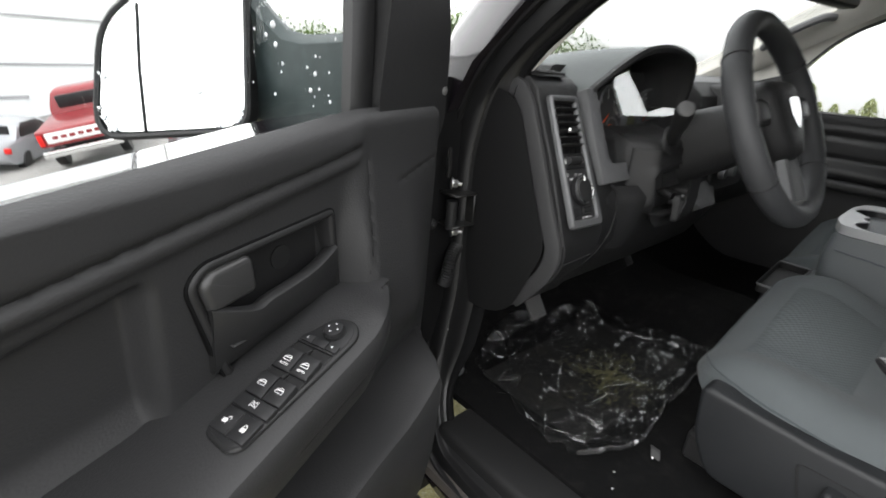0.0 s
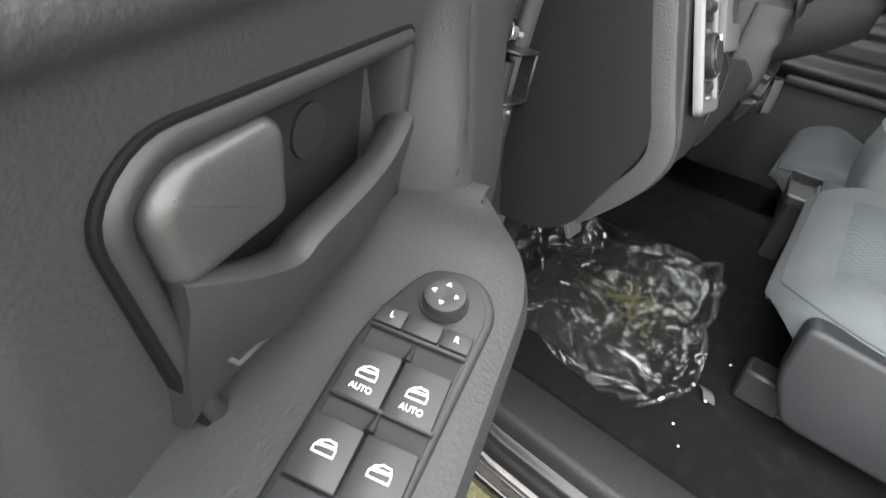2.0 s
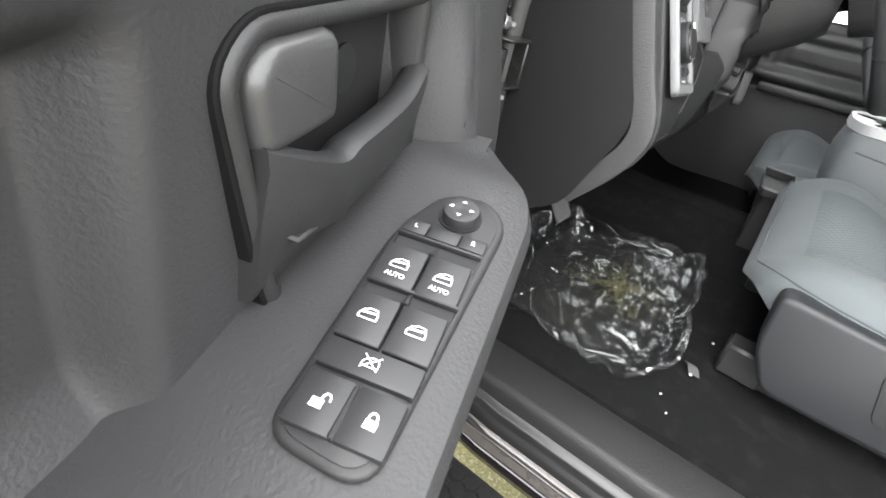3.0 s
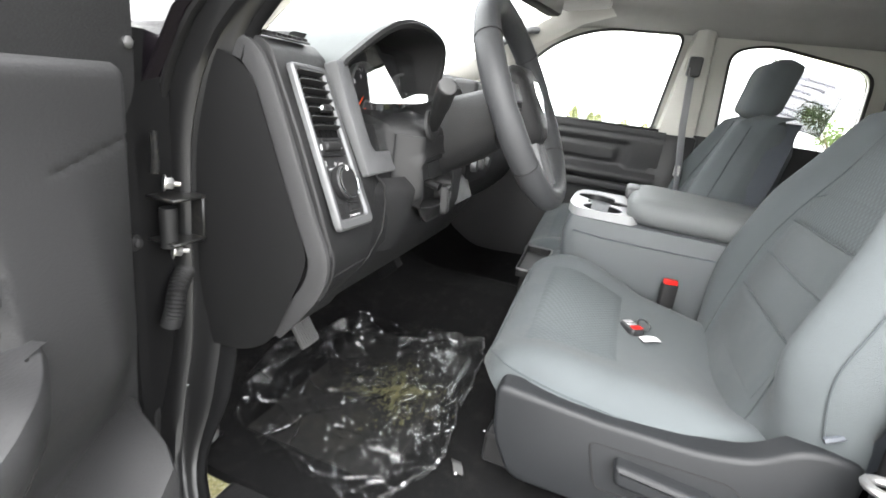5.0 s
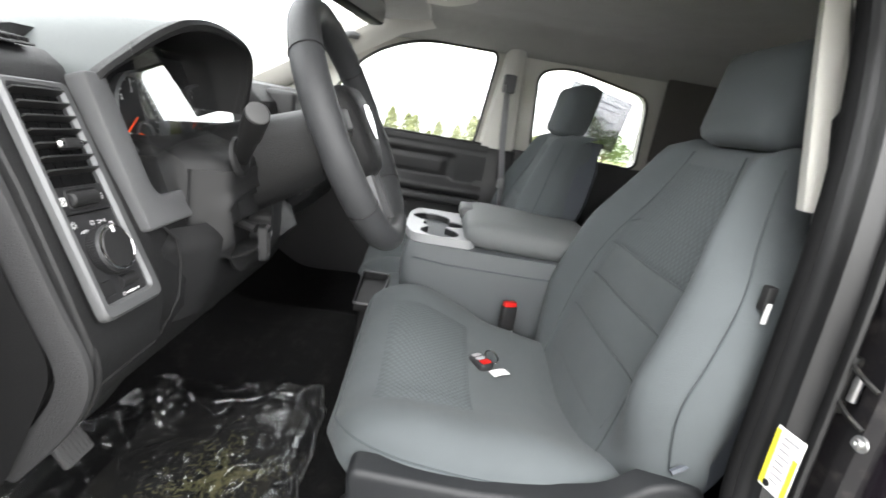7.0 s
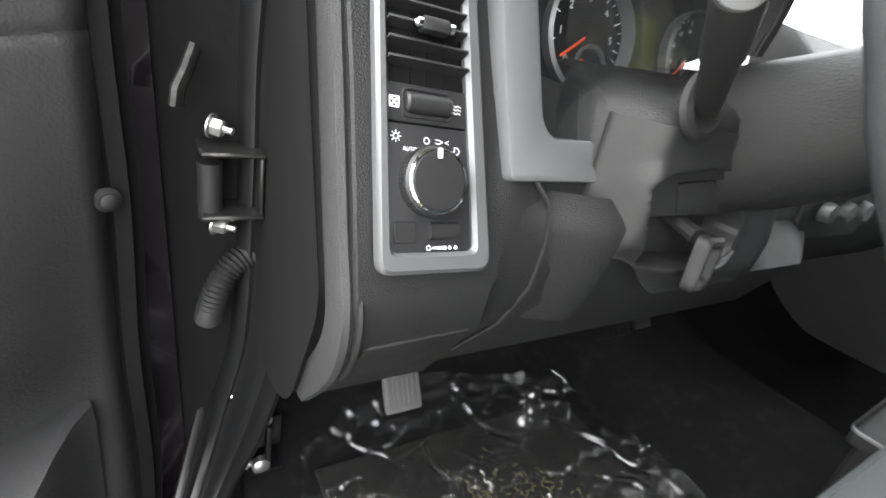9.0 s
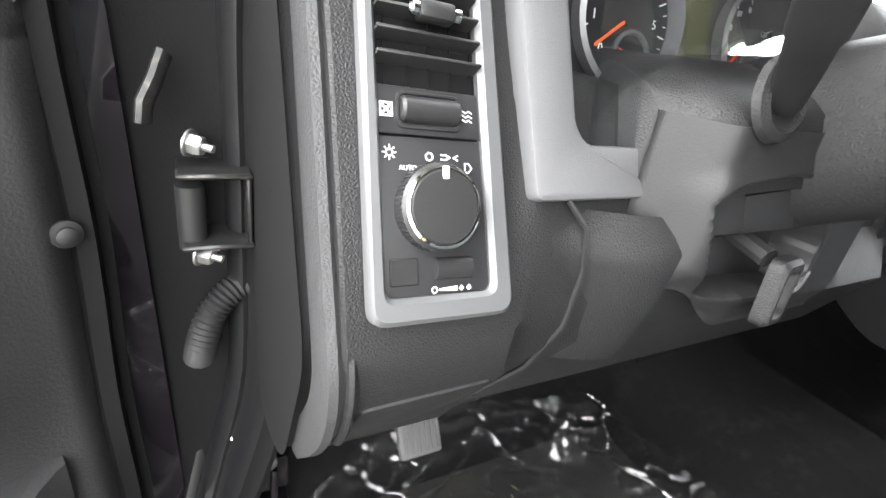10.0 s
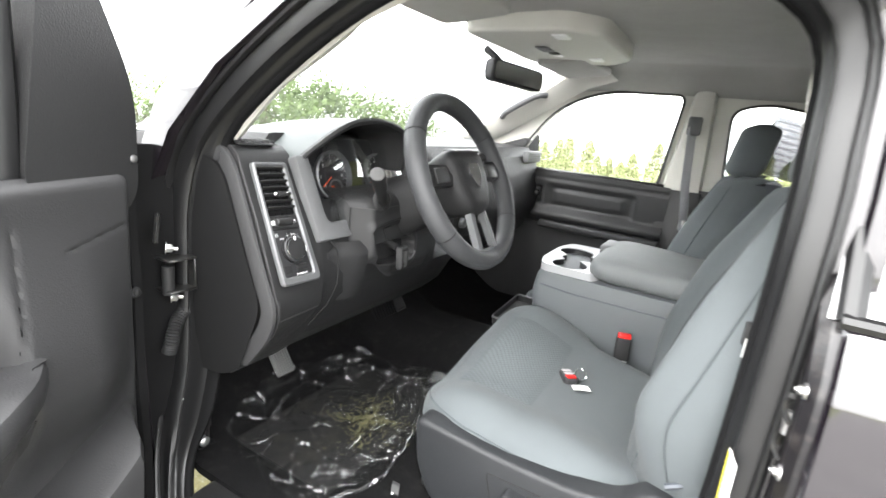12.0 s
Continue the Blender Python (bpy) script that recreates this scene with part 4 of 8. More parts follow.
plate(bm, rounded([(-0.03, -0.035), (0.028, -0.04), (0.032, 0.03), (-0.022, 0.032)], 0.008), frame_of((-0.838, 0.412, 1.34), (1, 0, 0), (0, 0, 1)), 0.008, 0.003)
solid("fender_gusset", bm, M_ENDCAP, "black stamped gusset plate on the hinge pillar", "bracket").location = HINGE_IN


# ---- dashboard ----
dash = thing("dashboard", (0.0, 0.4, 1.0), "black and grey plastic dashboard with silver trimmed vents", "dashboard")


def dash_section(x):
    """Outline (y, z) of the dashboard at x."""
    left = [(0.66, 0.97), (0.315, 0.975), (0.25, 1.028), (0.177, 1.14), (0.175, 1.185), (0.2, 1.25), (0.234, 1.335), (0.276, 1.425), (0.285, 1.447), (0.305, 1.462), (0.36, 1.468), (0.6, 1.46), (0.86, 1.43)]
    mid = [(0.66, 0.99), (0.31, 0.985), (0.25, 1.04), (0.19, 1.145), (0.182, 1.19), (0.19, 1.24), (0.203, 1.272), (0.24, 1.288), (0.33, 1.292), (0.345, 1.4), (0.36, 1.485), (0.6, 1.475), (0.86, 1.44)]
    right = [(0.66, 1.0), (0.36, 1.02), (0.3, 1.08), (0.25, 1.16), (0.235, 1.2), (0.235, 1.25), (0.245, 1.3), (0.25, 1.34), (0.255, 1.38), (0.27, 1.43), (0.31, 1.465), (0.6, 1.475), (0.86, 1.44)]
    a, b = smoothstep(-0.628, -0.612, x), smoothstep(-0.16, -0.1, x)
    low = smoothstep(0.0, 0.1, x)
    out = []
    for k, (p, q, r) in enumerate(zip(left, mid, right)):
        c = b if k > 3 else low
        y = (p[0] * (1 - a) + q[0] * a) * (1 - c) + r[0] * c
        z = (p[1] * (1 - a) + q[1] * a) * (1 - c) + r[1] * c
        out.append((y, z))
    return out


bm = fresh()
xs = [-0.752, -0.75] + [-0.748 + 0.012 * k for k in range(28)] + [-0.42 + 0.03 * k for k in range(43)]
loops = []
for k, x in enumerate(xs):
    sec = dash_section(x)
    if k == 0:
        c = (0.4, 1.25)
        sec = [(c[0] + (y - c[0]) * 0.985, c[1] + (z - c[1]) * 0.985) for y, z in sec]
    loops.append([Vector((x, y, z)) for y, z in sec])
loft(bm, loops)
part("dash_body", bm, M_DASH, dash, smooth=32)

# strip along the end cap
bm = fresh()
edge = spline([Vector((0, y, z)) for y, z in ((0.38, 1.466), (0.325, 1.459), (0.292, 1.435), (0.262, 1.375), (0.204, 1.235), (0.176, 1.17), (0.179, 1.125), (0.205, 1.078), (0.255, 1.018))], 6)
loops = []
for k, p in enumerate(edge):
    t = (edge[min(k + 1, len(edge) - 1)] - edge[max(k - 1, 0)]).normalized()
    out = Vector((0, t.z, -t.y))
    if out.y > 0:
        out = -out
    if k < 8:
        out = (out + Vector((0, 0, 1))).normalized()
    loops.append([Vector((x, 0, 0)) + p + out * o for x, o in ((-0.764, -0.03), (-0.764, -0.006), (-0.761, 0.001), (-0.755, 0.002), (-0.751, -0.002), (-0.742, -0.004), (-0.742, -0.03))])
loft(bm, loops)
part("end_trim", bm, mat("dark_grey_grained_plastic", (0.03, 0.03, 0.031), 0.55, grain=0.35, grain_scale=330, kind="voronoi"), dash, "grey strip along the dashboard end", smooth=35)
bm = fresh()
cap = [(0.86, 1.42), (0.38, 1.44), (0.31, 1.42), (0.23, 1.22), (0.205, 1.165), (0.265, 1.015), (0.32, 0.985), (0.8, 0.97)]
plate(bm, rounded([(-y, z) for y, z in cap], 0.03), frame_of((-0.75, 0, 0), (0.03, -1, 0), (0, 0, 1)), 0.014, 0.005)
# darker than the dash body: shade at the open door put into the colour
part("end_cap", bm, mat("shaded_end_cap_plastic", (0.0065, 0.0065, 0.0068), 0.62, grain=0.2, grain_scale=420, kind="voronoi", spec=0.25), dash, "smooth charcoal end cap of the dashboard, darkened as in shade")
# second lip between end trim and bezel
bm = fresh()
loops = []
for k, p in enumerate(edge[6:-8]):
    loops.append([Vector((x, 0, 0)) + p + Vector((0, -0.94, 0.33)) * o for x, o in ((-0.75, 0.0), (-0.749, 0.004), (-0.746, 0.005), (-0.743, 0.002), (-0.743, -0.004), (-0.749, -0.004))])
loft(bm, loops)
part("edge_lip", bm, M_DASH, dash, smooth=35)

# vent and headlight panel in its silver frame
FACE = frame_of((-0.694, 0.174, 1.204), (1, 0.0, -0.04), (0.04, 0.41, 0.912)) @ Matrix.Scale(0.905, 4)
BZ_OUT = rounded([(-0.052, 0.0), (0.059, 0.0), (0.039, 0.274), (-0.056, 0.274)], [0.012, 0.014, 0.008, 0.008], 4)
BZ_IN = rounded([(-0.041, 0.018), (0.04, 0.018), (0.024, 0.264), (-0.046, 0.264)], [0.008, 0.008, 0.005, 0.005], 4)
bm = fresh()
ring_plate(bm, BZ_OUT, BZ_IN, FACE @ Matrix.Translation((0, 0, 0.0)), 0.012, 0.004)
bezel = part("vent_bezel", bm, M_SILVER, dash, "satin silver frame round vent and light switch", smooth=35)
bm = fresh()
plate(bm, ccw([(-0.041, 0.016), (0.041, 0.016), (0.033, 0.123), (-0.043, 0.123)]), FACE, 0.0055, 0.001)
hl = part("headlight_panel", bm, M_SWITCH, dash, "black headlight switch panel")
bm = fresh()
plate(bm, ccw([(-0.043, 0.1245), (0.033, 0.1245), (0.031, 0.155), (-0.044, 0.155)]), FACE, 0.0065, 0.001)
vp = part("vent_switch_panel", bm, M_SWITCH, dash)
# vent cavity and slats
bm = fresh()
box(bm, (-0.048, 0.153, 0.0005), (0.034, 0.268, 0.003), 0, 1, FACE)
vent = part("air_vent", bm, M_ENDCAP, dash, "black slatted air vent")
for k in range(7):
    y = 0.17 + 0.0148 * k
    xr = 0.031 - 0.007 * (y - 0.155) / 0.11
    bm = fresh()
    box(bm, (-0.0455, -0.0012, -0.003), (xr, 0.0012, 0.012), 0.0006, 1, FACE @ Matrix.Translation((0, y, 0.0035)) @ Matrix.Rotation(radians(-16), 4, "X"))
    part("slat", bm, M_SMOOTH, vent)
for k in range(5):
    bm = fresh()
    box(bm, (-0.038 + 0.016 * k, 0.155, 0.003), (-0.037 + 0.016 * k, 0.264, 0.0045), 0, 1, FACE)
    part("fin", bm, M_ENDCAP, vent)
bm = fresh()
box(bm, (-0.013, -0.006, 0.0), (0.013, 0.006, 0.012), 0.003, 2, FACE @ Matrix.Translation((-0.007, 0.2, 0.012)))
tab = part("vent_tab", bm, M_SMOOTH, vent)
for s in (-1, 1):
    bm = fresh()
    lathe(bm, [(0.0045, 0), (0.0045, 0.004), (0.002, 0.006), (0, 0.006)], FACE @ Matrix.Translation((-0.007 + s * 0.013, 0.2, 0.019)) @ Matrix.Rotation(s * radians(90), 4, "Y"), 10, False)
    part("tab_cap", bm, M_CHROME, vent)
# thumb wheel
bm = fresh()
loft(bm, [[FACE @ Vector((x, 0.1405 + 0.0085 * math.cos(a) * w, 0.007 + 0.0085 * max(0, math.sin(a)) * w)) for a in (math.pi * k / 10 for k in range(11))] for x, w in ((-0.0285, 0.8), (-0.0265, 1.0), (0.0125, 1.0), (0.0145, 0.8))])
part("thumb_wheel", bm, M_SMOOTH, vp)
bm = fresh()
o = rounded([(-0.031, 0.128), (0.017, 0.128), (0.017, 0.152), (-0.031, 0.152)], 0.006)
i = rounded([(-0.029, 0.131), (0.015, 0.131), (0.015, 0.15), (-0.029, 0.15)], 0.006)
ring_plate(bm, o, i, FACE @ Matrix.Translation((0, 0, 0.0063)), 0.002, 0.0006)
part("wheel_rim", bm, M_SMOOTH, vp)
# headlight knob
KB = FACE @ Matrix.Translation((-0.0035, 0.077, 0.0055))
bm = fresh()
lathe(bm, [(0.029, 0.0), (0.029, 0.012), (0.0265, 0.0145)], KB, 40)
knob = part("headlight_knob", bm, M_SWITCH, dash, "round black headlight knob with chrome ring")
bm = fresh()
lathe(bm, [(0.0268, 0.0135), (0.0272, 0.0158), (0.0255, 0.0165), (0.0248, 0.0155)], KB, 40, False)
part("chrome_ring", bm, M_CHROME, knob)
bm = fresh()
lathe(bm, [(0.0252, 0.0145), (0.0235, 0.0172), (0.012, 0.0178), (0.0, 0.0178)], KB, 36, False)
part("knob_face", bm, M_SMOOTH, knob)
bm = fresh()
box(bm, (-0.0022, 0.018, 0.0165), (0.0022, 0.0262, 0.0186), 0.0006, 1, KB)
part("pointer", bm, M_WHITE, knob)
for k in range(60):
    a = 2 * math.pi * k / 60
    bm = fresh()
    box(bm, (0.0288, -0.0008, 0.001), (0.0298, 0.0008, 0.0115), 0, 1, KB @ Matrix.Rotation(a, 4, "Z"))
    part("knob_rib", bm, M_SWITCH, knob)
# button and dimmer
bm = fresh()
box(bm, (-0.037, 0.0255, 0.004), (-0.0165, 0.044, 0.0068), 0.001, 1, FACE)
part("lamp_button", bm, M_BLACK, hl)
bm = fresh()
loft(bm, [[FACE @ Vector((x, 0.036 + 0.0075 * math.cos(a), 0.0055 + 0.006 * math.sin(a))) for a in (math.pi * k / 8 for k in range(9))] for x in (-0.004, 0.024)])
part("dimmer_wheel", bm, M_SMOOTH, hl)
PR = FACE @ Matrix.Translation((0, 0, 0.0058))


def circle(cx, cy, r, n=14):
    return [(cx + r * math.cos(2 * math.pi * k / n), cy + r * math.sin(2 * math.pi * k / n)) for k in range(n)]


sym = []
sym += stroke(circle(-0.0355, 0.1125, 0.0022), 0.0008, True) + [s for k in range(8) for s in stroke([(-0.0355 + 0.0032 * math.cos(k * math.pi / 4), 0.1125 + 0.0032 * math.sin(k * math.pi / 4)), (-0.0355 + 0.0045 * math.cos(k * math.pi / 4), 0.1125 + 0.0045 * math.sin(k * math.pi / 4))], 0.0008)]
sym += stroke(circle(-0.007, 0.111, 0.0025), 0.0009, True)
sym += stroke([(0.0055, 0.1125), (0.0085, 0.111), (0.0055, 0.1095)], 0.0009) + stroke([(0.0145, 0.1125), (0.0115, 0.111), (0.0145, 0.1095)], 0.0009) + stroke([(0.002, 0.1125), (0.0045, 0.1125)], 0.0008) + stroke([(0.002, 0.1095), (0.0045, 0.1095)], 0.0008)
sym += stroke([(0.0205, 0.1015), (0.0205, 0.1075), (0.0235, 0.1075), (0.026, 0.1045), (0.0235, 0.1015)], 0.0009, True)
sym += stroke([(-0.0315, 0.038), (-0.0315, 0.031), (-0.0215, 0.031), (-0.0255, 0.0365)], 0.0012, True)
sym += stroke(circle(-0.0045, 0.0215, 0.002), 0.0009, True) + [[(-0.001, 0.0208), (0.013, 0.0198), (0.013, 0.0232), (-0.001, 0.0222)]] + [circle(0.0165, 0.0215, 0.002, 4), circle(0.0225, 0.0215, 0.0022, 4)]
mark("print", sym, PR, parent=hl)
bm = fresh()
text_mesh(bm, "AUTO", 0.00465, FACE @ Matrix.Translation((-0.0225, 0.103, 0.0058)), 0.0001)
part("print", bm, M_WHITE, hl, smooth=0)
PV = FACE @ Matrix.Translation((0, 0, 0.0068))
s2 = stroke([(-0.0415, 0.1355), (-0.0335, 0.1355), (-0.0335, 0.1435), (-0.0415, 0.1435)], 0.0012, True) + stroke([(-0.0405, 0.1365), (-0.0345, 0.1425)], 0.0014) + stroke([(-0.0405, 0.1425), (-0.0345, 0.1365)], 0.0014)
for k in range(3):
    s2 += stroke([(0.0185 + 0.0024 * j, 0.1365 + 0.003 * k + 0.0006 * (-1) ** j) for j in range(4)], 0.0009)
mark("print", s2, PV, parent=vp)

# small defrost vent on top
dv = frame_of((-0.694, 0.318, 1.4655), (1, 0, 0), (0, 1, 0.1))
bm = fresh()
box(bm, (-0.045, -0.022, 0.0), (0.045, 0.02, 0.003), 0.0015, 1, dv)
defrost = part("defrost_vent", bm, M_BLACK, dash)
for k in range(8):
    bm = fresh()
    box(bm, (-0.042 + 0.0115 * k, -0.018, 0.002), (-0.0395 + 0.0115 * k, 0.016, 0.007), 0.0006, 1, dv @ Matrix.Rotation(0, 4, "Z"))
    part("fin", bm, M_SMOOTH, defrost)

# instrument hood
hood_edge = spline([(-0.628, 0.275, 1.4), (-0.612, 0.262, 1.442), (-0.578, 0.25, 1.472), (-0.535, 0.235, 1.505), (-0.49, 0.222, 1.527), (-0.43, 0.214, 1.534), (-0.37, 0.206, 1.526), (-0.335, 0.2, 1.508), (-0.316, 0.205, 1.465), (-0.312, 0.215, 1.41)], 5)
bm = fresh()
nh = len(hood_edge) - 1
def cowl_fn(u, v):
    f = hood_edge[min(nh, round(u * nh))]
    back = Vector((f.x + (f.x + 0.46) * 0.35, 0.62, 1.462))
    p = f.lerp(back, v)
    p.z += 0.016 * math.sin(math.pi * v) * smoothstep(1.45, 1.53, f.z)
    return p
sheet(bm, cowl_fn, nh, 10, 0.006)
part("cluster_hood", bm, M_DASHTOP, dash, "grey green hood over the gauges", smooth=40)
bm = fresh()
loops = []
for k, f in enumerate(hood_edge):
    t = (hood_edge[min(k + 1, nh)] - hood_edge[max(k - 1, 0)]).normalized()
    inn = (Vector((-0.46, f.y, 1.4)) - f).normalized()
    loops.append([f + Vector((0, -0.002, 0)) - inn * 0.004, f + Vector((0, -0.006, 0)) + inn * 0.002, f + Vector((0, -0.003, 0)) + inn * 0.009, f + Vector((0, 0.012, 0)) + inn * 0.012, f + Vector((0, 0.01, 0)) - inn * 0.002])
loft(bm, loops)
part("hood_lip", bm, M_DASH, dash, smooth=50)
bm = fresh()
def tunnel_fn(u, v):
    f = hood_edge[min(nh, round(u * nh))]
    inn = (Vector((-0.46, f.y, 1.4)) - f).normalized()
    a = f + inn * 0.008
    b = Vector((-0.46 + (f.x + 0.46) * 0.92, 0.335, 1.395 + (f.z - 1.395) * 0.8))
    return a.lerp(b, v)
sheet(bm, tunnel_fn, nh, 4, 0.003)
part("hood_lining", bm, M_BLACK, dash, smooth=40)

# gauges
CL = frame_of((-0.41, 0.285, 1.392), (1, 0, 0), (0, 0.22, 0.97))
bm = fresh()
plate(bm, rounded([(-0.19, -0.115), (0.17, -0.115), (0.15, 0.09), (-0.14, 0.09)], 0.03), CL @ Matrix.Translation((0, 0, -0.012)), 0.008, 0.002)
cluster = part("instrument_cluster", bm, M_GAUGE, dash, "black instrument cluster with silver ringed gauges")
for gx, gr in ((-0.083, 0.058), (0.083, 0.05)):
    G = CL @ Matrix.Translation((gx, 0.003, -0.003))
    bm = fresh()
    lathe(bm, [(gr, 0), (gr * 1.03, 0.012), (gr * 0.97, 0.015), (gr * 0.9, 0.004), (gr * 0.9, 0.0)], G, 40, False)
    part("gauge_ring", bm, M_SILVER, cluster)
    bm = fresh()
    lathe(bm, [(gr * 0.9, 0.0005), (0, 0.0007)], G, 32, False)
    part("gauge_dial", bm, M_GAUGE, cluster)
    ticks = []
    for k in range(25):
        a = radians(225 - 270 * k / 24)
        r0 = gr * (0.72 if k % 3 == 0 else 0.79)
        ticks += stroke([(r0 * math.cos(a), r0 * math.sin(a)), (gr * 0.85 * math.cos(a), gr * 0.85 * math.sin(a))], 0.0012 if k % 3 == 0 else 0.0007)
    mark("tick_print", ticks, G @ Matrix.Translation((0, 0, 0.001)), parent=cluster)
    bm = fresh()
    for k in range(9 if gx > 0 else 7):
        a = radians(225 - 270 * k / (8 if gx > 0 else 6))
        text_mesh(bm, str(k if gx < 0 else 20 * k), 0.0105 if gx < 0 else 0.0075, G @ Matrix.Translation((gr * 0.6 * math.cos(a), gr * 0.6 * math.sin(a), 0.0012)), 0.0001)
    part("number_print", bm, M_WHITE, cluster, smooth=0)
    bm = fresh()
    a = radians(215 if gx < 0 else 222)
    box(bm, (0.004, -0.0012, 0.003), (gr * 0.7, 0.0012, 0.0045), 0.0005, 1, G @ Matrix.Rotation(a, 4, "Z"))
    part("needle", bm, M_ORANGE, cluster)
    bm = fresh()
    lathe(bm, [(gr * 0.36, 0.002), (gr * 0.38, 0.006), (gr * 0.33, 0.007), (gr * 0.31, 0.003), (0, 0.003)], G @ Matrix.Translation((gr * 0.12, -gr * 0.5, 0)), 24, False)
    part("small_gauge", bm, M_SILVER, cluster)
    bm = fresh()
    lathe(bm, [(gr * 0.31, 0.0036), (0, 0.0038)], G @ Matrix.Translation((gr * 0.12, -gr * 0.5, 0)), 24, False)
    part("small_dial", bm, M_GAUGE, cluster)
    bm = fresh()
    box(bm, (0.0, -0.0012, 0.0045), (gr * 0.26, 0.0012, 0.0055), 0, 1, G @ Matrix.Translation((gr * 0.12, -gr * 0.5, 0)) @ Matrix.Rotation(radians(160), 4, "Z"))
    part("small_needle", bm, M_ORANGE, cluster)
bm = fresh()
plate(bm, rounded([(-0.022, -0.06), (0.024, -0.06), (0.024, 0.035), (-0.022, 0.035)], 0.006), CL @ Matrix.Translation((0, 0, -0.004)), 0.003)
part("display", bm, mat("olive_display", (0.07, 0.075, 0.03), 0.2), cluster)
bm = fresh()
sheet(bm, lambda u, v: CL @ Vector((-0.165 + 0.32 * u, -0.1 + 0.185 * v, 0.059 - 0.028 * u + 0.001 * math.sin(math.pi * u))), 10, 4, 0.002)
lens = part("cluster_lens", bm, M_LENS, cluster, "clear lens over the gauges")
lens.visible_shadow = False

# grey ledge and dark panel below the gauges
LD = frame_of((-0.6, 0.203, 1.267), (1, 0, 0), (0, 0.36, 0.933))
bm = fresh()
L = [(-0.02, 0.002), (0.102, 0.002), (0.102, 0.04), (0.024, 0.041), (0.014, 0.054), (0.002, 0.19), (-0.034, 0.19), (-0.03, 0.1)]
plate(bm, ccw(rounded(L, [0.006, 0.004, 0.006, 0.012, 0.02, 0.006, 0.006, 0.02], 4)), LD @ Matrix.Translation((0, 0, -0.03)), 0.042, 0.004, 2)
part("grey_ledge", bm, M_LEDGE, dash, "grey grained ledge beside the column", smooth=40)
bm = fresh()
plate(bm, rounded([(0.004, 0.034), (0.101, 0.034), (0.101, 0.088), (0.004, 0.1)], 0.008), LD @ Matrix.Translation((0, 0, -0.06)), 0.052, 0.003)
part("blank_panel", bm, M_DASH, dash)

# knee panel running into the column
bm = fresh()
sheet(bm, lambda u, v: Vector((-0.6 + 0.1 * u, 0.187 - 0.03 * smoothstep(0, 1, u) + 0.03 * (1 - v) ** 2 + 0.02 * smoothstep(0.85, 1.0, v), 1.12 + 0.143 * v)), 12, 12, 0.01)
part("knee_panel", bm, M_DASH, dash, smooth=40)
# lower panel seams and access cover
bm = fresh()
tube(bm, [(-0.59, 0.196, 1.272), (-0.578, 0.184, 1.255), (-0.572, 0.181, 1.22), (-0.574, 0.183, 1.17), (-0.585, 0.2, 1.12), (-0.61, 0.23, 1.07)], 0.0022, 6)
part("panel_seam", bm, M_BLACK, dash)
bm = fresh()
P = frame_of((-0.68, 0.171, 1.15), (1, 0, 0), (0, -0.545, 0.838))
plate(bm, ccw(rounded([(-0.056, -0.02), (0.045, -0.012), (0.035, -0.06), (0.0, -0.1), (-0.056, -0.112)], 0.008)), P @ Matrix.Translation((0, 0, -0.008)), 0.011, 0.002)
part("access_cover", bm, M_DASH, dash)

# centre stack and passenger side
bm = fresh()
box(bm, (0.02, 0.225, 1.16), (0.27, 0.3, 1.46), 0.012, 3)
stack = part("centre_panel", bm, M_DASH, dash)
bm = fresh()
box(bm, (0.05, 0.219, 1.3), (0.24, 0.23, 1.38), 0.004, 2)
part("radio", bm, M_GAUGE, stack)
for k in range(3):
    bm = fresh()
    lathe(bm, [(0.018, 0), (0.016, 0.016), (0, 0.017)], frame_of((0.075 + 0.07 * k, 0.224, 1.22), (1, 0, 0), (0, 0, 1)), 20, False)
    part("climate_knob", bm, M_SILVER, stack)
for x0 in (0.05, 0.68):
    bm = fresh()
    box(bm, (x0, 0.24, 1.405), (x0 + 0.16, 0.27, 1.455), 0.006, 2)
    v = part("passenger_vent", bm, M_LEDGE, dash)
    for k in range(4):
        bm = fresh()
        box(bm, (x0 + 0.01, 0.236, 1.412 + 0.01 * k), (x0 + 0.15, 0.244, 1.414 + 0.01 * k), 0, 1)
        part("slat", bm, M_BLACK, v)

# ---- steering column and wheel ----
column = thing("steering_column", (-0.36, 0.2, 1.2), "dark grey steering column shroud with stalk", "steering column")
bm = fresh()
loops = []
for f in (0, 0.15, 0.5, 0.85, 1.0):
    y = 0.27 - 0.215 * f
    zc = 1.285 + 0.1 * f
    w, h = 0.098 - 0.02 * f, 0.095 - 0.028 * f
    if f == 1.0:
        w, h = w * 0.9, h * 0.9
    loops.append([Vector((-0.31 + w * cx, y, zc + h * cz)) for cx, cz in ((-0.97, -0.4), (-1, 0.1), (-0.92, 0.5), (-0.7, 0.82), (-0.35, 0.98), (0, 1.02), (0.35, 0.98), (0.7, 0.82), (0.92, 0.5), (1, 0.1), (0.97, -0.4), (0.75, -0.82), (0.35, -1.02), (-0.35, -1.02), (-0.75, -0.82))])
loft(bm, loops)
part("shroud", bm, M_TRIM, column, smooth=40)
COLP = frame_of((0, 0.152, 0), (1, 0, 0), (0, 0.0, 1))
hole = ccw(rounded([(-0.464, 1.199), (-0.483, 1.246), (-0.495, 1.285), (-0.478, 1.297), (-0.404, 1.305), (-0.376, 1.299), (-0.322, 1.243), (-0.327, 1.192)], [0.006, 0.01, 0.008, 0.01, 0.012, 0.012, 0.012, 0.01], 4))


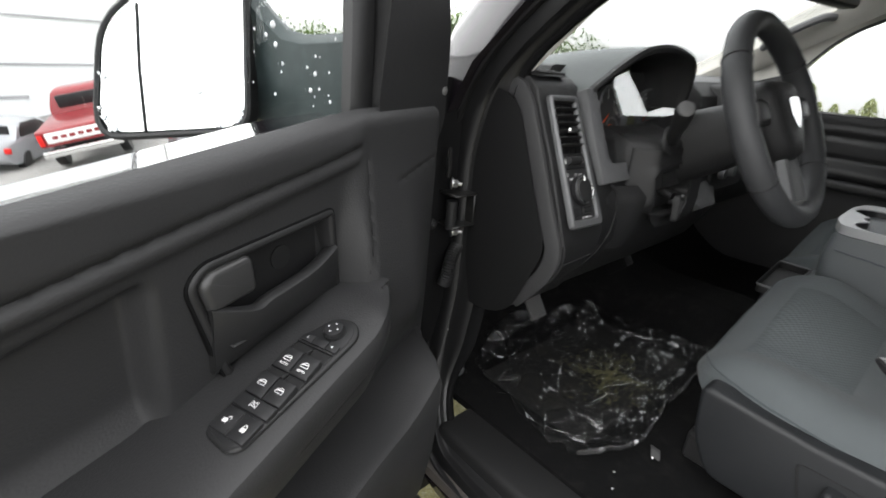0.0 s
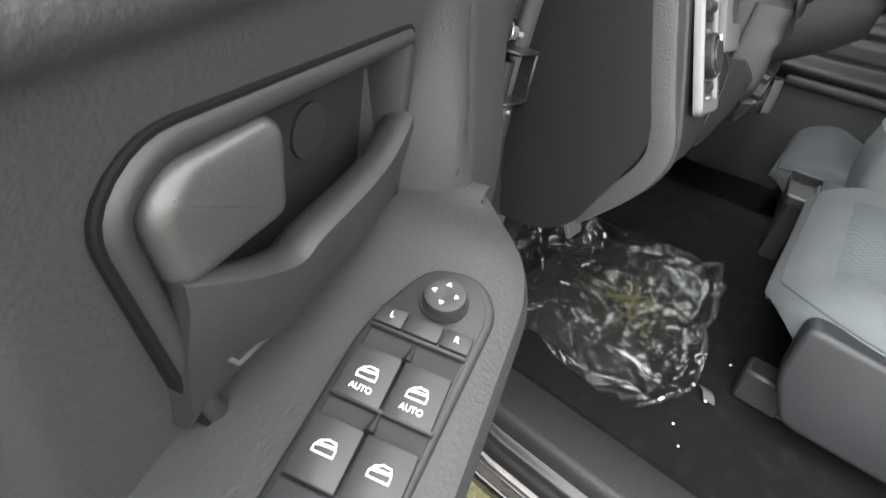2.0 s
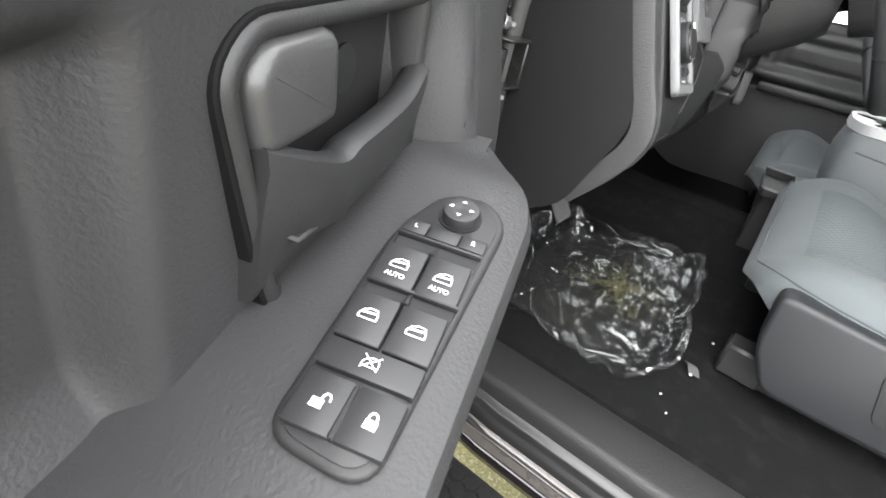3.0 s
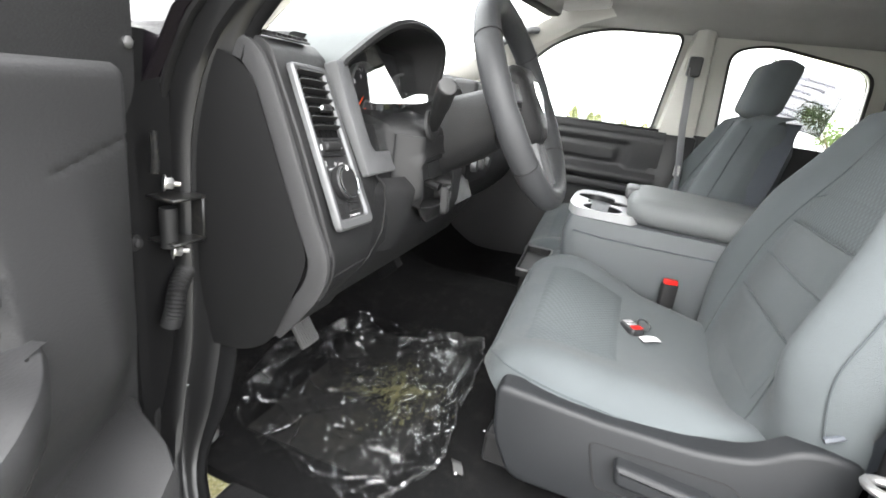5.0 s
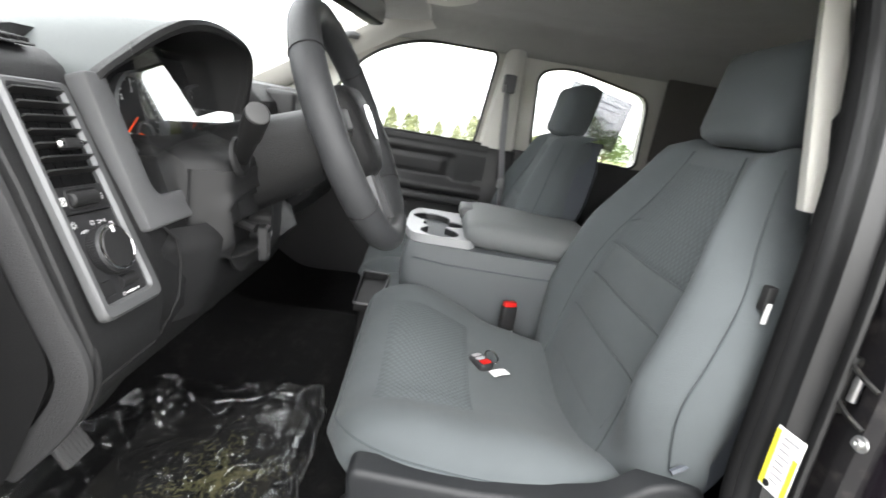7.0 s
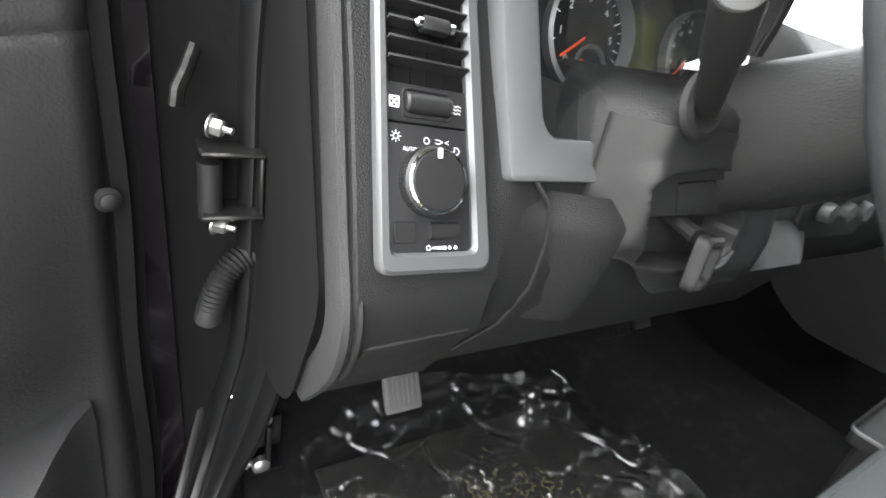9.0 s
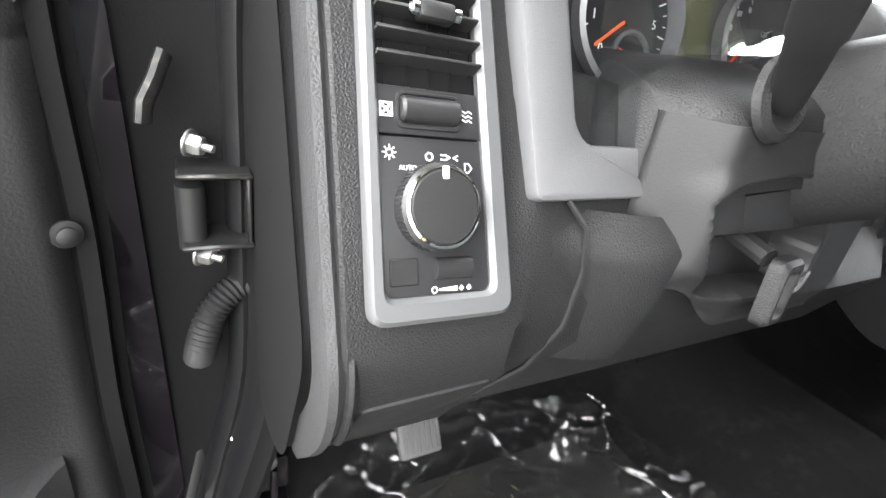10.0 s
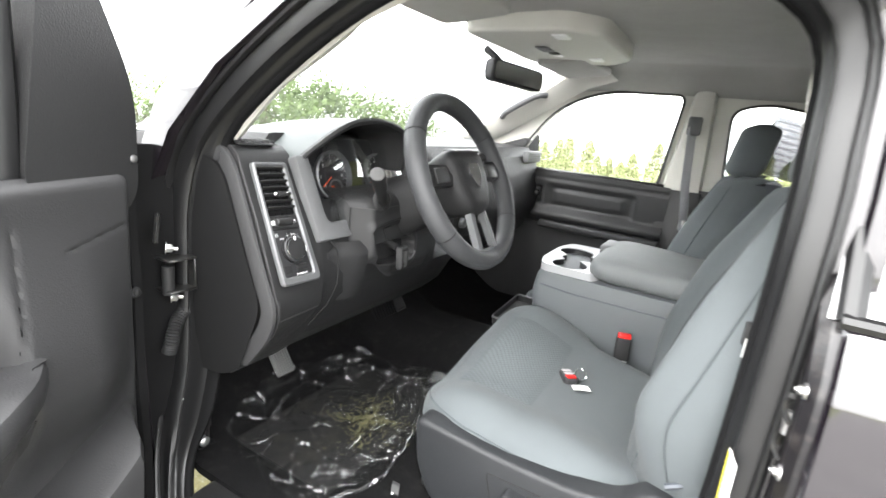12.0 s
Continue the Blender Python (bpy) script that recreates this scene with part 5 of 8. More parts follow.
def depth_in(x, z):
    """How far a place lies inside the recess of the column cover (negative outside)."""
    q, inside, best = Vector((x, z)), False, 9.0
    for a, b in zip(hole, hole[1:] + hole[:1]):
        e = b - a
        f = min(1.0, max(0.0, (q - a).dot(e) / max(e.length_squared, 1e-12)))
        best = min(best, (a + e * f - q).length)
        if (a.y > z) != (b.y > z) and x < a.x + (z - a.y) / (b.y - a.y) * e.x:
            inside = not inside
    return best if inside else -best


def wrap(x):
    """Rounds the cover back to the dash at its outboard side."""
    return 0.046 * (1 - smoothstep(-0.526, -0.484, x)) ** 1.5


def cover_fn(u, v):
    x = -0.526 + 0.276 * u
    low = 1.205 - 0.05 * smoothstep(-0.49, -0.4, x)
    z = low + (1.338 - low) * v
    d = depth_in(x, z)
    y = 0.152 + wrap(x) + 0.012 * (1 - smoothstep(0.0, 0.25, v)) ** 2
    y -= 0.004 * smoothstep(-0.022, -0.002, d) * (1 - smoothstep(-0.002, 0.003, d))     # swollen rim of the recess
    y += 0.011 * smoothstep(-0.001, 0.004, d)
    y += 0.05 * smoothstep(0.0, 0.004, d) * (1 - smoothstep(1.246, 1.25, z))
    return Vector((x, y, z))


bm = fresh()
sheet(bm, cover_fn, 110, 84, 0.004)
part("column_panel", bm, M_SMOOTH, column, smooth=60)
bm = fresh()
loft(bm, [[Vector((x, y, z + dz)) for y, z in ((0.154, 1.3), (0.154, 1.347), (0.157, 1.358), (0.17, 1.367), (0.2, 1.376), (0.25, 1.384), (0.25, 1.3))] for x, dz in ((-0.526, -0.0135), (-0.516, -0.0125), (-0.505, -0.012), (-0.49, -0.011), (-0.475, -0.01), (-0.44, -0.009), (-0.4, -0.008), (-0.25, -0.004))])
for v in bm.verts:
    v.co.y += wrap(v.co.x)
part("upper_shroud", bm, M_DASH, column, smooth=50)
bm = fresh()
plate(bm, rounded([(-0.428, 1.2535), (-0.355, 1.2525), (-0.38, 1.29), (-0.445, 1.285)], 0.003), COLP @ Matrix.Translation((0, 0, -0.0118)), 0.003, 0.0006)
part("blank_cover", bm, M_SMOOTH, column)
lever = thing("release_lever", (-0.405, 0.15, 1.21), "small grey plastic release lever under the column", "lever")
bm = fresh()
o = rounded([(-0.02, -0.032), (0.02, -0.032), (0.024, 0.028), (-0.024, 0.028)], 0.01)
i = rounded([(-0.01, -0.02), (0.01, -0.02), (0.013, 0.016), (-0.013, 0.016)], 0.006)
ring_plate(bm, o, i, frame_of((-0.4, 0.138, 1.212), (1, 0.2, -0.1), (0.15, 0.1, 1)), 0.014, 0.004)
part("lever_loop", bm, M_DASH, lever)
bm = fresh()
tube(bm, [(-0.405, 0.145, 1.235), (-0.4, 0.2, 1.245)], 0.009, 8)
part("lever_stem", bm, M_SMOOTH, lever)
bm = fresh()
tube(bm, spline([(-0.37, 0.148, 1.19), (-0.335, 0.146, 1.195), (-0.315, 0.15, 1.21)], 5), 0.003, 6)
part("recess_lip", bm, M_LEDGE, column)
# stalk
bm = fresh()
lathe(bm, [(0.03, 0), (0.028, 0.005), (0.022, 0.008), (0.017, 0.004), (0, 0.004)], frame_of((-0.468, 0.155, 1.357), (1, 0, 0), (0, 0.25, 1)), 26, False)
part("stalk_base", bm, M_DASH, column)
bm = fresh()
A, B = Vector((-0.468, 0.15, 1.357)), Vector((-0.571, 0.093, 1.43))
tube(bm, [A, A.lerp(B, 0.25), A.lerp(B, 0.5), A.lerp(B, 0.55), A.lerp(B, 0.56), A.lerp(B, 0.96), B], [0.011, 0.0125, 0.0135, 0.0138, 0.0158, 0.0165, 0.0155], 18)
stalk = part("stalk", bm, M_BLACK, column, "black wiper and turn stalk")
bm = fresh()
lathe(bm, [(0.0148, 0), (0.0148, 0.0015), (0.012, 0.003), (0, 0.003)], frame_of(B, (0.5, -0.6, 0.0), (0.45, 0.35, 0.9)), 20, False)
part("stalk_cap", bm, M_PEDAL, stalk)

WC = Vector((-0.335, 0.012, 1.416))
WM = frame_of(WC, (1, 0, 0), (0, math.sin(radians(26.5)), math.cos(radians(26.5))))
wheel = thing("steering_wheel", WC, "black leather steering wheel with silver lower spokes", "steering wheel")
bm = fresh()
R, r = 0.193, 0.0205
loops = []
for k in range(72):
    a = 2 * math.pi * k / 72
    c = Vector((math.cos(a), math.sin(a), 0))
    rr = r * (1.0 - (0.05 if k % 18 in (0, 1) else 0))
    loops.append([WM @ (c * R + rr * 1.08 * (math.cos(b) * c + 1.1 * math.sin(b) * Vector((0, 0, 1)))) for b in (2 * math.pi * j / 14 for j in range(14))])
loft(bm, loops + [loops[0]], True, False)
bmesh.ops.remove_doubles(bm, verts=bm.verts, dist=1e-6)
part("rim", bm, M_RIM, wheel, "black leather wrapped rim", smooth=60)
for a0 in (35, 145, 215, 325):
    bm = fresh()
    a = radians(a0)
    c = Vector((math.cos(a), math.sin(a), 0))
    ring = [WM @ (c * R + r * 1.1 * (math.cos(b) * c + 1.1 * math.sin(b) * Vector((0, 0, 1)))) for b in (2 * math.pi * j / 14 for j in range(15))]
    tube(bm, ring, 0.0012, 5)
    part("rim_seam", bm, M_BLACK, wheel)
bm = fresh()
pad = rounded([(-0.085, 0.055), (-0.06, 0.075), (0.06, 0.075), (0.085, 0.055), (0.075, -0.03), (0.045, -0.085), (-0.045, -0.085), (-0.075, -0.03)], 0.03, 4)
loops = []
for h, s in ((-0.05, 0.9), (-0.01, 1.0), (0.008, 0.98), (0.02, 0.88), (0.027, 0.6), (0.029, 0.2)):
    loops.append([WM @ Vector((p.x * s, p.y * s, h)) for p in pad])
loft(bm, loops)
part("airbag_cover", bm, M_DASH, wheel, "slate grey airbag cover", smooth=60)
for s in (-1, 1):
    bm = fresh()
    loft(bm, [[WM @ Vector((s * x, y + dy, z)) for y, z in ((-0.022, -0.012), (-0.022, 0.006), (0.0, 0.012), (0.026, 0.006), (0.026, -0.012))] for x, dy in ((0.07, 0.012), (0.115, 0.014), (0.15, 0.016), (0.186, 0.018))])
    sp = part("side_spoke", bm, M_DASH, wheel, smooth=40)
    bm = fresh()
    box(bm, (min(s * 0.095, s * 0.15), -0.002, 0.008), (max(s * 0.095, s * 0.15), 0.032, 0.016), 0.004, 2, WM)
    part("wheel_buttons", bm, M_SWITCH, sp)
    bm = fresh()
    loft(bm, [[WM @ Vector((s * (x + dx), y, z)) for dx, z in ((-0.009, -0.008), (-0.009, 0.006), (-0.003, 0.01), (0.009, 0.007), (0.011, -0.008))] for x, y in ((0.03, -0.075), (0.034, -0.12), (0.037, -0.155), (0.042, -0.18))])
    part("lower_spoke", bm, M_SILVER, wheel, "silver lower spoke", smooth=40)
bm = fresh()
loft(bm, [[WM @ Vector((x, y, z)) for x, z in ((-0.045, -0.008), (-0.045, 0.006), (0.045, 0.006), (0.045, -0.008))] for y in (-0.179, -0.167)])
part("spoke_bridge", bm, M_SILVER, wheel, smooth=40)
bm = fresh()
shield = rounded([(-0.022, 0.028), (0.022, 0.028), (0.024, 0.0), (0.0, -0.03), (-0.024, 0.0)], 0.006)
plate(bm, shield, WM @ Matrix.Translation((0, 0.004, 0.027)), 0.004, 0.0015)
part("emblem", bm, M_CHROME, wheel, "plain chrome shield badge")
bm = fresh()
tube(bm, [WM @ Vector((0, 0, -0.05)), (-0.31, 0.12, 1.37), (-0.31, 0.25, 1.31)], 0.035, 14)
part("hub", bm, M_BLACK, wheel)
bm = fresh()
tube(bm, [(-0.25, 0.1, 1.41), (-0.19, 0.07, 1.45), (-0.155, 0.05, 1.475)], [0.011, 0.012, 0.014], 10)
part("gear_lever", bm, M_BLACK, column)

# ---- pedals ----
def pedal(name, at, w, h, lean, label, material):
    t = thing(name, at, label, "pedal", "pedals")
    m = frame_of(at, (1, 0, 0), (0, math.sin(lean), math.cos(lean)))
    bm = fresh()
    box(bm, (-w / 2, -h / 2, -0.004), (w / 2, h / 2, 0.006), 0.004, 2, m)
    pad = part("pad", bm, material, t)
    for k in range(7):
        bm = fresh()
        x = -w * 0.4 + w * 0.8 * k / 6
        box(bm, (x - 0.0012, -h * 0.42, 0.006), (x + 0.0012, h * 0.42, 0.008), 0, 1, m)
        part("ridge", bm, material, pad)
    bm = fresh()
    a = Vector(at)
    tube(bm, [a + Vector((0, 0.012, 0)), a + Vector((0.005, 0.08, 0.06)), a + Vector((0.01, 0.16, 0.2))], 0.01, 8)
    part("arm", bm, M_BLACK, t)


pedal("parking_brake_pedal", (-0.612, 0.318, 0.952), 0.052, 0.078, radians(35), "grey rubber parking brake pedal below the dashboard", M_PEDAL)
pedal("brake_pedal", (-0.09, 0.4, 0.9), 0.11, 0.055, radians(35), "black rubber brake pedal over the carpet", M_ENDCAP)
pedal("accelerator_pedal", (0.06, 0.46, 0.9), 0.055, 0.13, radians(35), "black accelerator pedal over the carpet", M_SMOOTH)


# ---- seats ----
def build_seat(xc, label):
    """A front seat with its cushion between y=-0.02 and -0.5; xc: its middle."""
    seat = thing("car_seat", (xc, -0.25, 0.76), label, "car seat", "front seats")

    def across(s, half, out=0.76):
        """Place across the seat; its outboard half is narrower."""
        return xc + half * s * (out if s < 0 else 1.0)

    def cushion_top(s, y):
        """Height of the cushion; s: -1 outboard to 1 inboard."""
        bol = 0.014 * math.exp(-((abs(s) - 0.75) / 0.2) ** 2)
        dip = -0.012 * (1 - smoothstep(0.0, 0.65, abs(s)))
        return 0.985 + bol + dip + (0.012 + 0.05 * smoothstep(-0.6, 0.4, s)) * smoothstep(-0.34, -0.1, y) - 0.03 * smoothstep(-0.3, -0.5, y)

    def front_y(s):
        return -0.05 - 0.045 * smoothstep(0.5, 1.0, -s) - 0.035 * smoothstep(0.8, 1.0, abs(s)) + 0.0

    # cushion: sections across, from back to front
    bm = fresh()
    loops = []
    for k in range(31):
        f = math.sin(math.pi / 2 * k / 30)
        ring = []
        for j in range(45):
            s = math.sin(math.pi / 2 * (j / 22 - 1))
            yb, yf = -0.56, front_y(s) + 0.03
            y = yb + (yf - yb) * f
            half = 0.335
            x = across(s, half) + 0.01 * s * f
            z = cushion_top(s, y)
            d = max(0.0, (f - 0.72) / 0.28)
            z -= 0.085 * (1 - math.sqrt(max(0.0, 1 - d * d)))
            e = max(0.0, (abs(s) - 0.78) / 0.22)
            z -= 0.06 * (1 - math.sqrt(max(0.0, 1 - e * e)))
            z -= 0.05 * smoothstep(0.66, 0.92, s) * (1 - smoothstep(-0.34, -0.26, y))
            ring.append(Vector((x, y, z)))
        ring.append(Vector((xc + 0.325, ring[-1].y, 0.922)))
        ring.append(Vector((xc - 0.25, ring[0].y, 0.922)))
        loops.append(ring)
    loft(bm, loops)
    cush = part("cushion", bm, M_CLOTH, seat, "grey green cloth cushion", smooth=50)
    # mesh insert on the cushion
    bm = fresh()
    def insert_fn(u, v):
        s = -0.58 + 1.16 * v
        y = -0.27 + (front_y(s) - 0.035 + 0.27) * u
        return Vector((across(s, 0.335), y, cushion_top(s, y) + 0.0006 - 0.006 * (1 - smoothstep(0.0, 0.1, min(u, 1 - u, v, 1 - v))) - 0.085 * (1 - math.sqrt(max(0.0, 1 - (max(0.0, ((y + 0.56) / (front_y(s) + 0.59)) - 0.72) / 0.28) ** 2)))))
    sheet(bm, insert_fn, 24, 24, 0.003)
    part("cushion_insert", bm, M_MESH, cush, "mesh cloth insert", smooth=60)
    # seam along the outer edge
    bm = fresh()
    pts = []
    way = [(-0.985, 0.1 + 0.88 * k / 24) for k in range(25)] + [(-0.985 + 1.9 * k / 40, 0.98) for k in range(1, 41)]
    for _ in range(30):      # rounds the corner
        way = way[:1] + [tuple((p[i] + 2 * m[i] + n[i]) / 4 for i in (0, 1)) for p, m, n in zip(way, way[1:], way[2:])] + way[-1:]
    for s, f in way:
        y = -0.56 + f * (front_y(s) + 0.59)
        z = cushion_top(s, y) - 0.085 * (1 - math.sqrt(max(0.0, 1 - (max(0.0, f - 0.72) / 0.28) ** 2)))
        e = max(0.0, (abs(s) - 0.78) / 0.22)
        z -= 0.06 * (1 - math.sqrt(max(0.0, 1 - e * e)))
        pts.append(Vector((across(s, 0.335) + 0.01 * s * f, y, z + 0.0004)))
    tube(bm, pts, 0.0018, 6)
    part("seam", bm, M_SEAM, cush)

    # backrest
    LEAN = 0.31

    def back_pt(s, z, front=True):
        h = (z - 0.93) / 0.58
        half = 0.3 + 0.045 * math.sin(math.pi * min(1, max(0, h * 1.35))) - 0.11 * smoothstep(0.6, 1.0, h)
        x = across(s, half, 0.85)
        y = -0.475 - LEAN * (z - 0.93) + 0.02
        bol = 0.055 * math.exp(-((abs(s) - 0.82) / 0.17) ** 2) * (1 - 0.5 * smoothstep(0.6, 1.0, h)) * smoothstep(-0.1, 0.4, h)
        y += bol + 0.004 * (1 - smoothstep(0.0, 0.6, abs(s)))
        y -= 0.075 * smoothstep(0.45, 1.0, -s) * (1 - smoothstep(0.0, 0.4, h))     # the outboard side starts further back
        return x, y

    bm = fresh()
    loops = []
    zs = [0.925 + 0.58 * k / 26 for k in range(27)]
    for z in zs:
        h = (z - 0.925) / 0.58
        ring = []
        squeeze = max(0.0, (h - 0.93) / 0.07)
        for j in range(41):
            s = math.sin(math.pi / 2 * (j / 20 - 1))
            x, y = back_pt(s, z)
            e = max(0.0, (abs(s) - 0.86) / 0.14)
            y -= 0.07 * (1 - math.sqrt(max(0.0, 1 - e * e)))
            y -= 0.05 * (1 - math.sqrt(max(0.0, 1 - squeeze * squeeze)))
            ring.append(Vector((x, y, z)))
        yb = -0.475 - LEAN * (z - 0.93) - 0.11
        ring += [Vector((ring[-1].x - 0.02, yb + 0.02 + 0.03 * squeeze, z)), Vector((ring[0].x + 0.02, yb + 0.02 + 0.03 * squeeze, z))]
        loops.append(ring)
    loft(bm, loops)
    back = part("backrest", bm, M_CLOTH, seat, "grey green cloth backrest", smooth=50)
    def panel(z0, z1, s0, s1, lift, top_arch=0.0):
        def fn(u, v):
            s = s0 + (s1 - s0) * v
            z = z0 + (z1 - z0 + top_arch * (1 - (2 * v - 1) ** 2)) * u
            x, y = back_pt(s, z)
            rim = min(u, 1 - u, v, 1 - v)
            return Vector((x, y + lift * smoothstep(0.0, 0.12, rim) + 0.0005, z))
        return fn
    for z0, z1 in ((1.0, 1.1), (1.105, 1.18), (1.185, 1.258)):
        bm2 = fresh()
        sheet(bm2, panel(z0, z1, -0.55, 0.55, 0.0025), 10, 20, 0.002)
        part("rib_panel", bm2, M_CLOTH, back, "stitched cloth rib", smooth=60)
    bm2 = fresh()
    sheet(bm2, panel(1.263, 1.31, -0.55, 0.55, 0.004, 0.035), 10, 20, 0.002)
    part("rib_panel", bm2, M_MESH, back, "stitched mesh cloth panel", smooth=60)
    bm2 = fresh()
    sheet(bm2, panel(1.318, 1.455, -0.5, 0.5, 0.004, 0.0), 12, 20, 0.002)
    part("shoulder_panel", bm2, M_MESH, back, "mesh cloth shoulder panel", smooth=60)
    for zz, arch in ((1.1025, 0.0), (1.1825, 0.0), (1.2605, 0.0), (1.314, 0.035)):
        bm2 = fresh()
        pts = []
        for k in range(17):
            v = k / 16
            z = zz + arch * (1 - (2 * v - 1) ** 2)
            x, y = back_pt(-0.56 + 1.12 * v, z)
            pts.append(Vector((x, y + 0.0005, z)))
        tube(bm2, pts, 0.0018, 6)
        part("seam", bm2, M_SEAM, back)
    for s in (-0.62, 0.62):
        bm2 = fresh()
        pts = []
        for k in range(20):
            z = 0.95 + 0.53 * k / 19
            x, y = back_pt(s * (1 - 0.25 * smoothstep(1.2, 1.48, z)), z)
            pts.append(Vector((x, y + 0.001, z)))
        tube(bm2, pts, 0.0016, 6)
        part("seam", bm2, M_SEAM, back)
    bm2 = fresh()
    pts = []
    for k in range(24):
        z = 1.03 + 0.44 * k / 23
        x, y = back_pt(-0.97, z)
        pts.append(Vector((x, y - 0.022, z)))
    tube(bm2, pts, 0.0018, 6)
    part("piping", bm2, M_SEAM, back)
    # dark vinyl back shell
    bm = fresh()
    loops = []
    for z in (0.93, 1.0, 1.15, 1.3, 1.4, 1.46, 1.49):
        y = -0.475 - LEAN * (z - 0.93)
        x0, _ = back_pt(-1, z)
        x1, _ = back_pt(1, z)
        q = 0.02 if z > 1.45 else 0.0
        loops.append([Vector(p) for p in ((x0 + 0.008 + q, y - 0.06, z), (x0 + 0.014 + q, y - 0.12, z), (x0 + 0.05, y - 0.14 + q, z), (x1 - 0.05, y - 0.14 + q, z), (x1 - 0.014 - q, y - 0.12, z), (x1 - 0.008 - q, y - 0.06, z))])
    loft(bm, loops)
    part("back_shell", bm, M_SEATVINYL, seat, "dark slate vinyl back cover", smooth=40)

    # headrest
    bm = fresh()
    loops = []
    for k in range(14):
        f = k / 13
        z = 1.495 + 0.172 * f
        e = abs(2 * f - 1)
        k1 = math.sqrt(max(0.0, 1 - max(0.0, (e - 0.62) / 0.38) ** 2))
        hw = (0.112 + 0.012 * f) * (0.86 + 0.14 * k1)
        dep = 0.055 * (0.35 + 0.65 * k1)
        yc = -0.66 - 0.1 * (f - 0.2) * 0.3
        loops.append([Vector((xc - 0.02 + hw * cx, yc + dep * cy, z)) for cx, cy in ((-1, -0.3), (-1, 0.35), (-0.93, 0.72), (-0.75, 0.93), (-0.4, 1.0), (0, 1.03), (0.4, 1.0), (0.75, 0.93), (0.93, 0.72), (1, 0.35), (1, -0.3), (0.9, -0.85), (0.5, -1), (-0.5, -1), (-0.9, -0.85))])
    loft(bm, loops)
    hr = part("headrest", bm, M_CLOTH, seat, "grey green cloth headrest", smooth=55)
    for dx in (-0.085, 0.085):
        bm = fresh()
        tube(bm, [(xc - 0.02 + dx, -0.67, 1.45), (xc - 0.02 + dx, -0.665, 1.52)], 0.006, 10)
        part("post", bm, M_CHROME, hr)
        bm = fresh()
        lathe(bm, [(0.013, 0), (0.013, 0.008), (0.008, 0.01)], Matrix.Translation((xc - 0.02 + dx, -0.668, 1.488)), 14)
        part("post_collar", bm, M_BLACK, hr)

    # plastic side shield and base
    sx = xc - 0.262
    SM = frame_of((sx, 0, 0), (0, -1, 0), (0, 0, 1))    # local x = -y, z outboard
    bm = fresh()
    outline = [(0.075, 0.965), (0.085, 0.86), (0.125, 0.785), (0.25, 0.785), (0.42, 0.79), (0.54, 0.85), (0.6, 0.93), (0.6, 1.01), (0.545, 1.015), (0.51, 1.005), (0.47, 0.97), (0.4, 0.955), (0.25, 0.953)]
    plate(bm, ccw(rounded(outline, 0.025, 4)), SM @ Matrix.Translation((0, 0, -0.02)), 0.045, 0.01, 3)
    shield = part("side_shield", bm, M_SEATSIDE, seat, "dark slate plastic side shield", smooth=50)
    bm = fresh()
    o = ccw(rounded([(0.24, 0.915), (0.265, 0.83), (0.455, 0.835), (0.475, 0.9), (0.45, 0.92)], 0.015, 4))
    c2 = sum(o, Vector((0, 0))) / len(o)
    ring_plate(bm, o, [p + (c2 - p).normalized() * 0.004 for p in o], SM @ Matrix.Translation((0, 0, 0.024)), 0.003, 0.001)
    part("recess_rim", bm, M_BLACK, shield)
    bm = fresh()
    plate(bm, ccw(rounded([(0.285, 0.905), (0.29, 0.868), (0.425, 0.855), (0.435, 0.892)], 0.012, 4)), SM @ Matrix.Translation((0, 0, 0.024)), 0.03, 0.01, 3)
    part("recline_handle", bm, M_SEATSIDE, shield, "long plastic recline handle", smooth=50)
    bm = fresh()
    fr = []
    for k in range(13):
        f = k / 12
        x = across(2 * f - 1, 0.33)
        yf = -0.1 - 0.04 * (2 * f - 1) ** 4
        fr.append([Vector((x, yf, 0.925)), Vector((x, yf + 0.012, 0.9)), Vector((x, yf - 0.005, 0.83)), Vector((x, yf - 0.04, 0.785)), Vector((x, yf - 0.1, 0.78)), Vector((x, yf - 0.1, 0.92))])
    loft(bm, fr)
    part("front_apron", bm, M_SEATSIDE, seat, "dark slate plastic front apron", smooth=40)
    bm = fresh()
    box(bm, (xc - 0.23, -0.56, 0.79), (xc + 0.3, -0.12, 0.91), 0.02, 2)
    part("seat_pan", bm, M_BLACK, seat)
    for x in (xc - 0.18, xc + 0.24):
        bm = fresh()
        box(bm, (x - 0.025, -0.56, 0.735), (x + 0.025, -0.06, 0.775), 0.004, 1)
        part("rail", bm, M_BLACK, seat)
        for y in (-0.1, -0.5):
            bm = fresh()
            box(bm, (x - 0.03, y - 0.04, 0.733), (x + 0.03, y + 0.04, 0.8), 0.006, 1)
            part("seat_foot", bm, M_SMOOTH, seat)
    bm = fresh()
    tube(bm, spline([(sx - 0.02, -0.535, 1.033), (sx - 0.012, -0.56, 1.045), (sx + 0.03, -0.585, 1.05)], 4), 0.005, 6)
    part("wire_edge", bm, M_SEATVINYL, shield)
    return seat


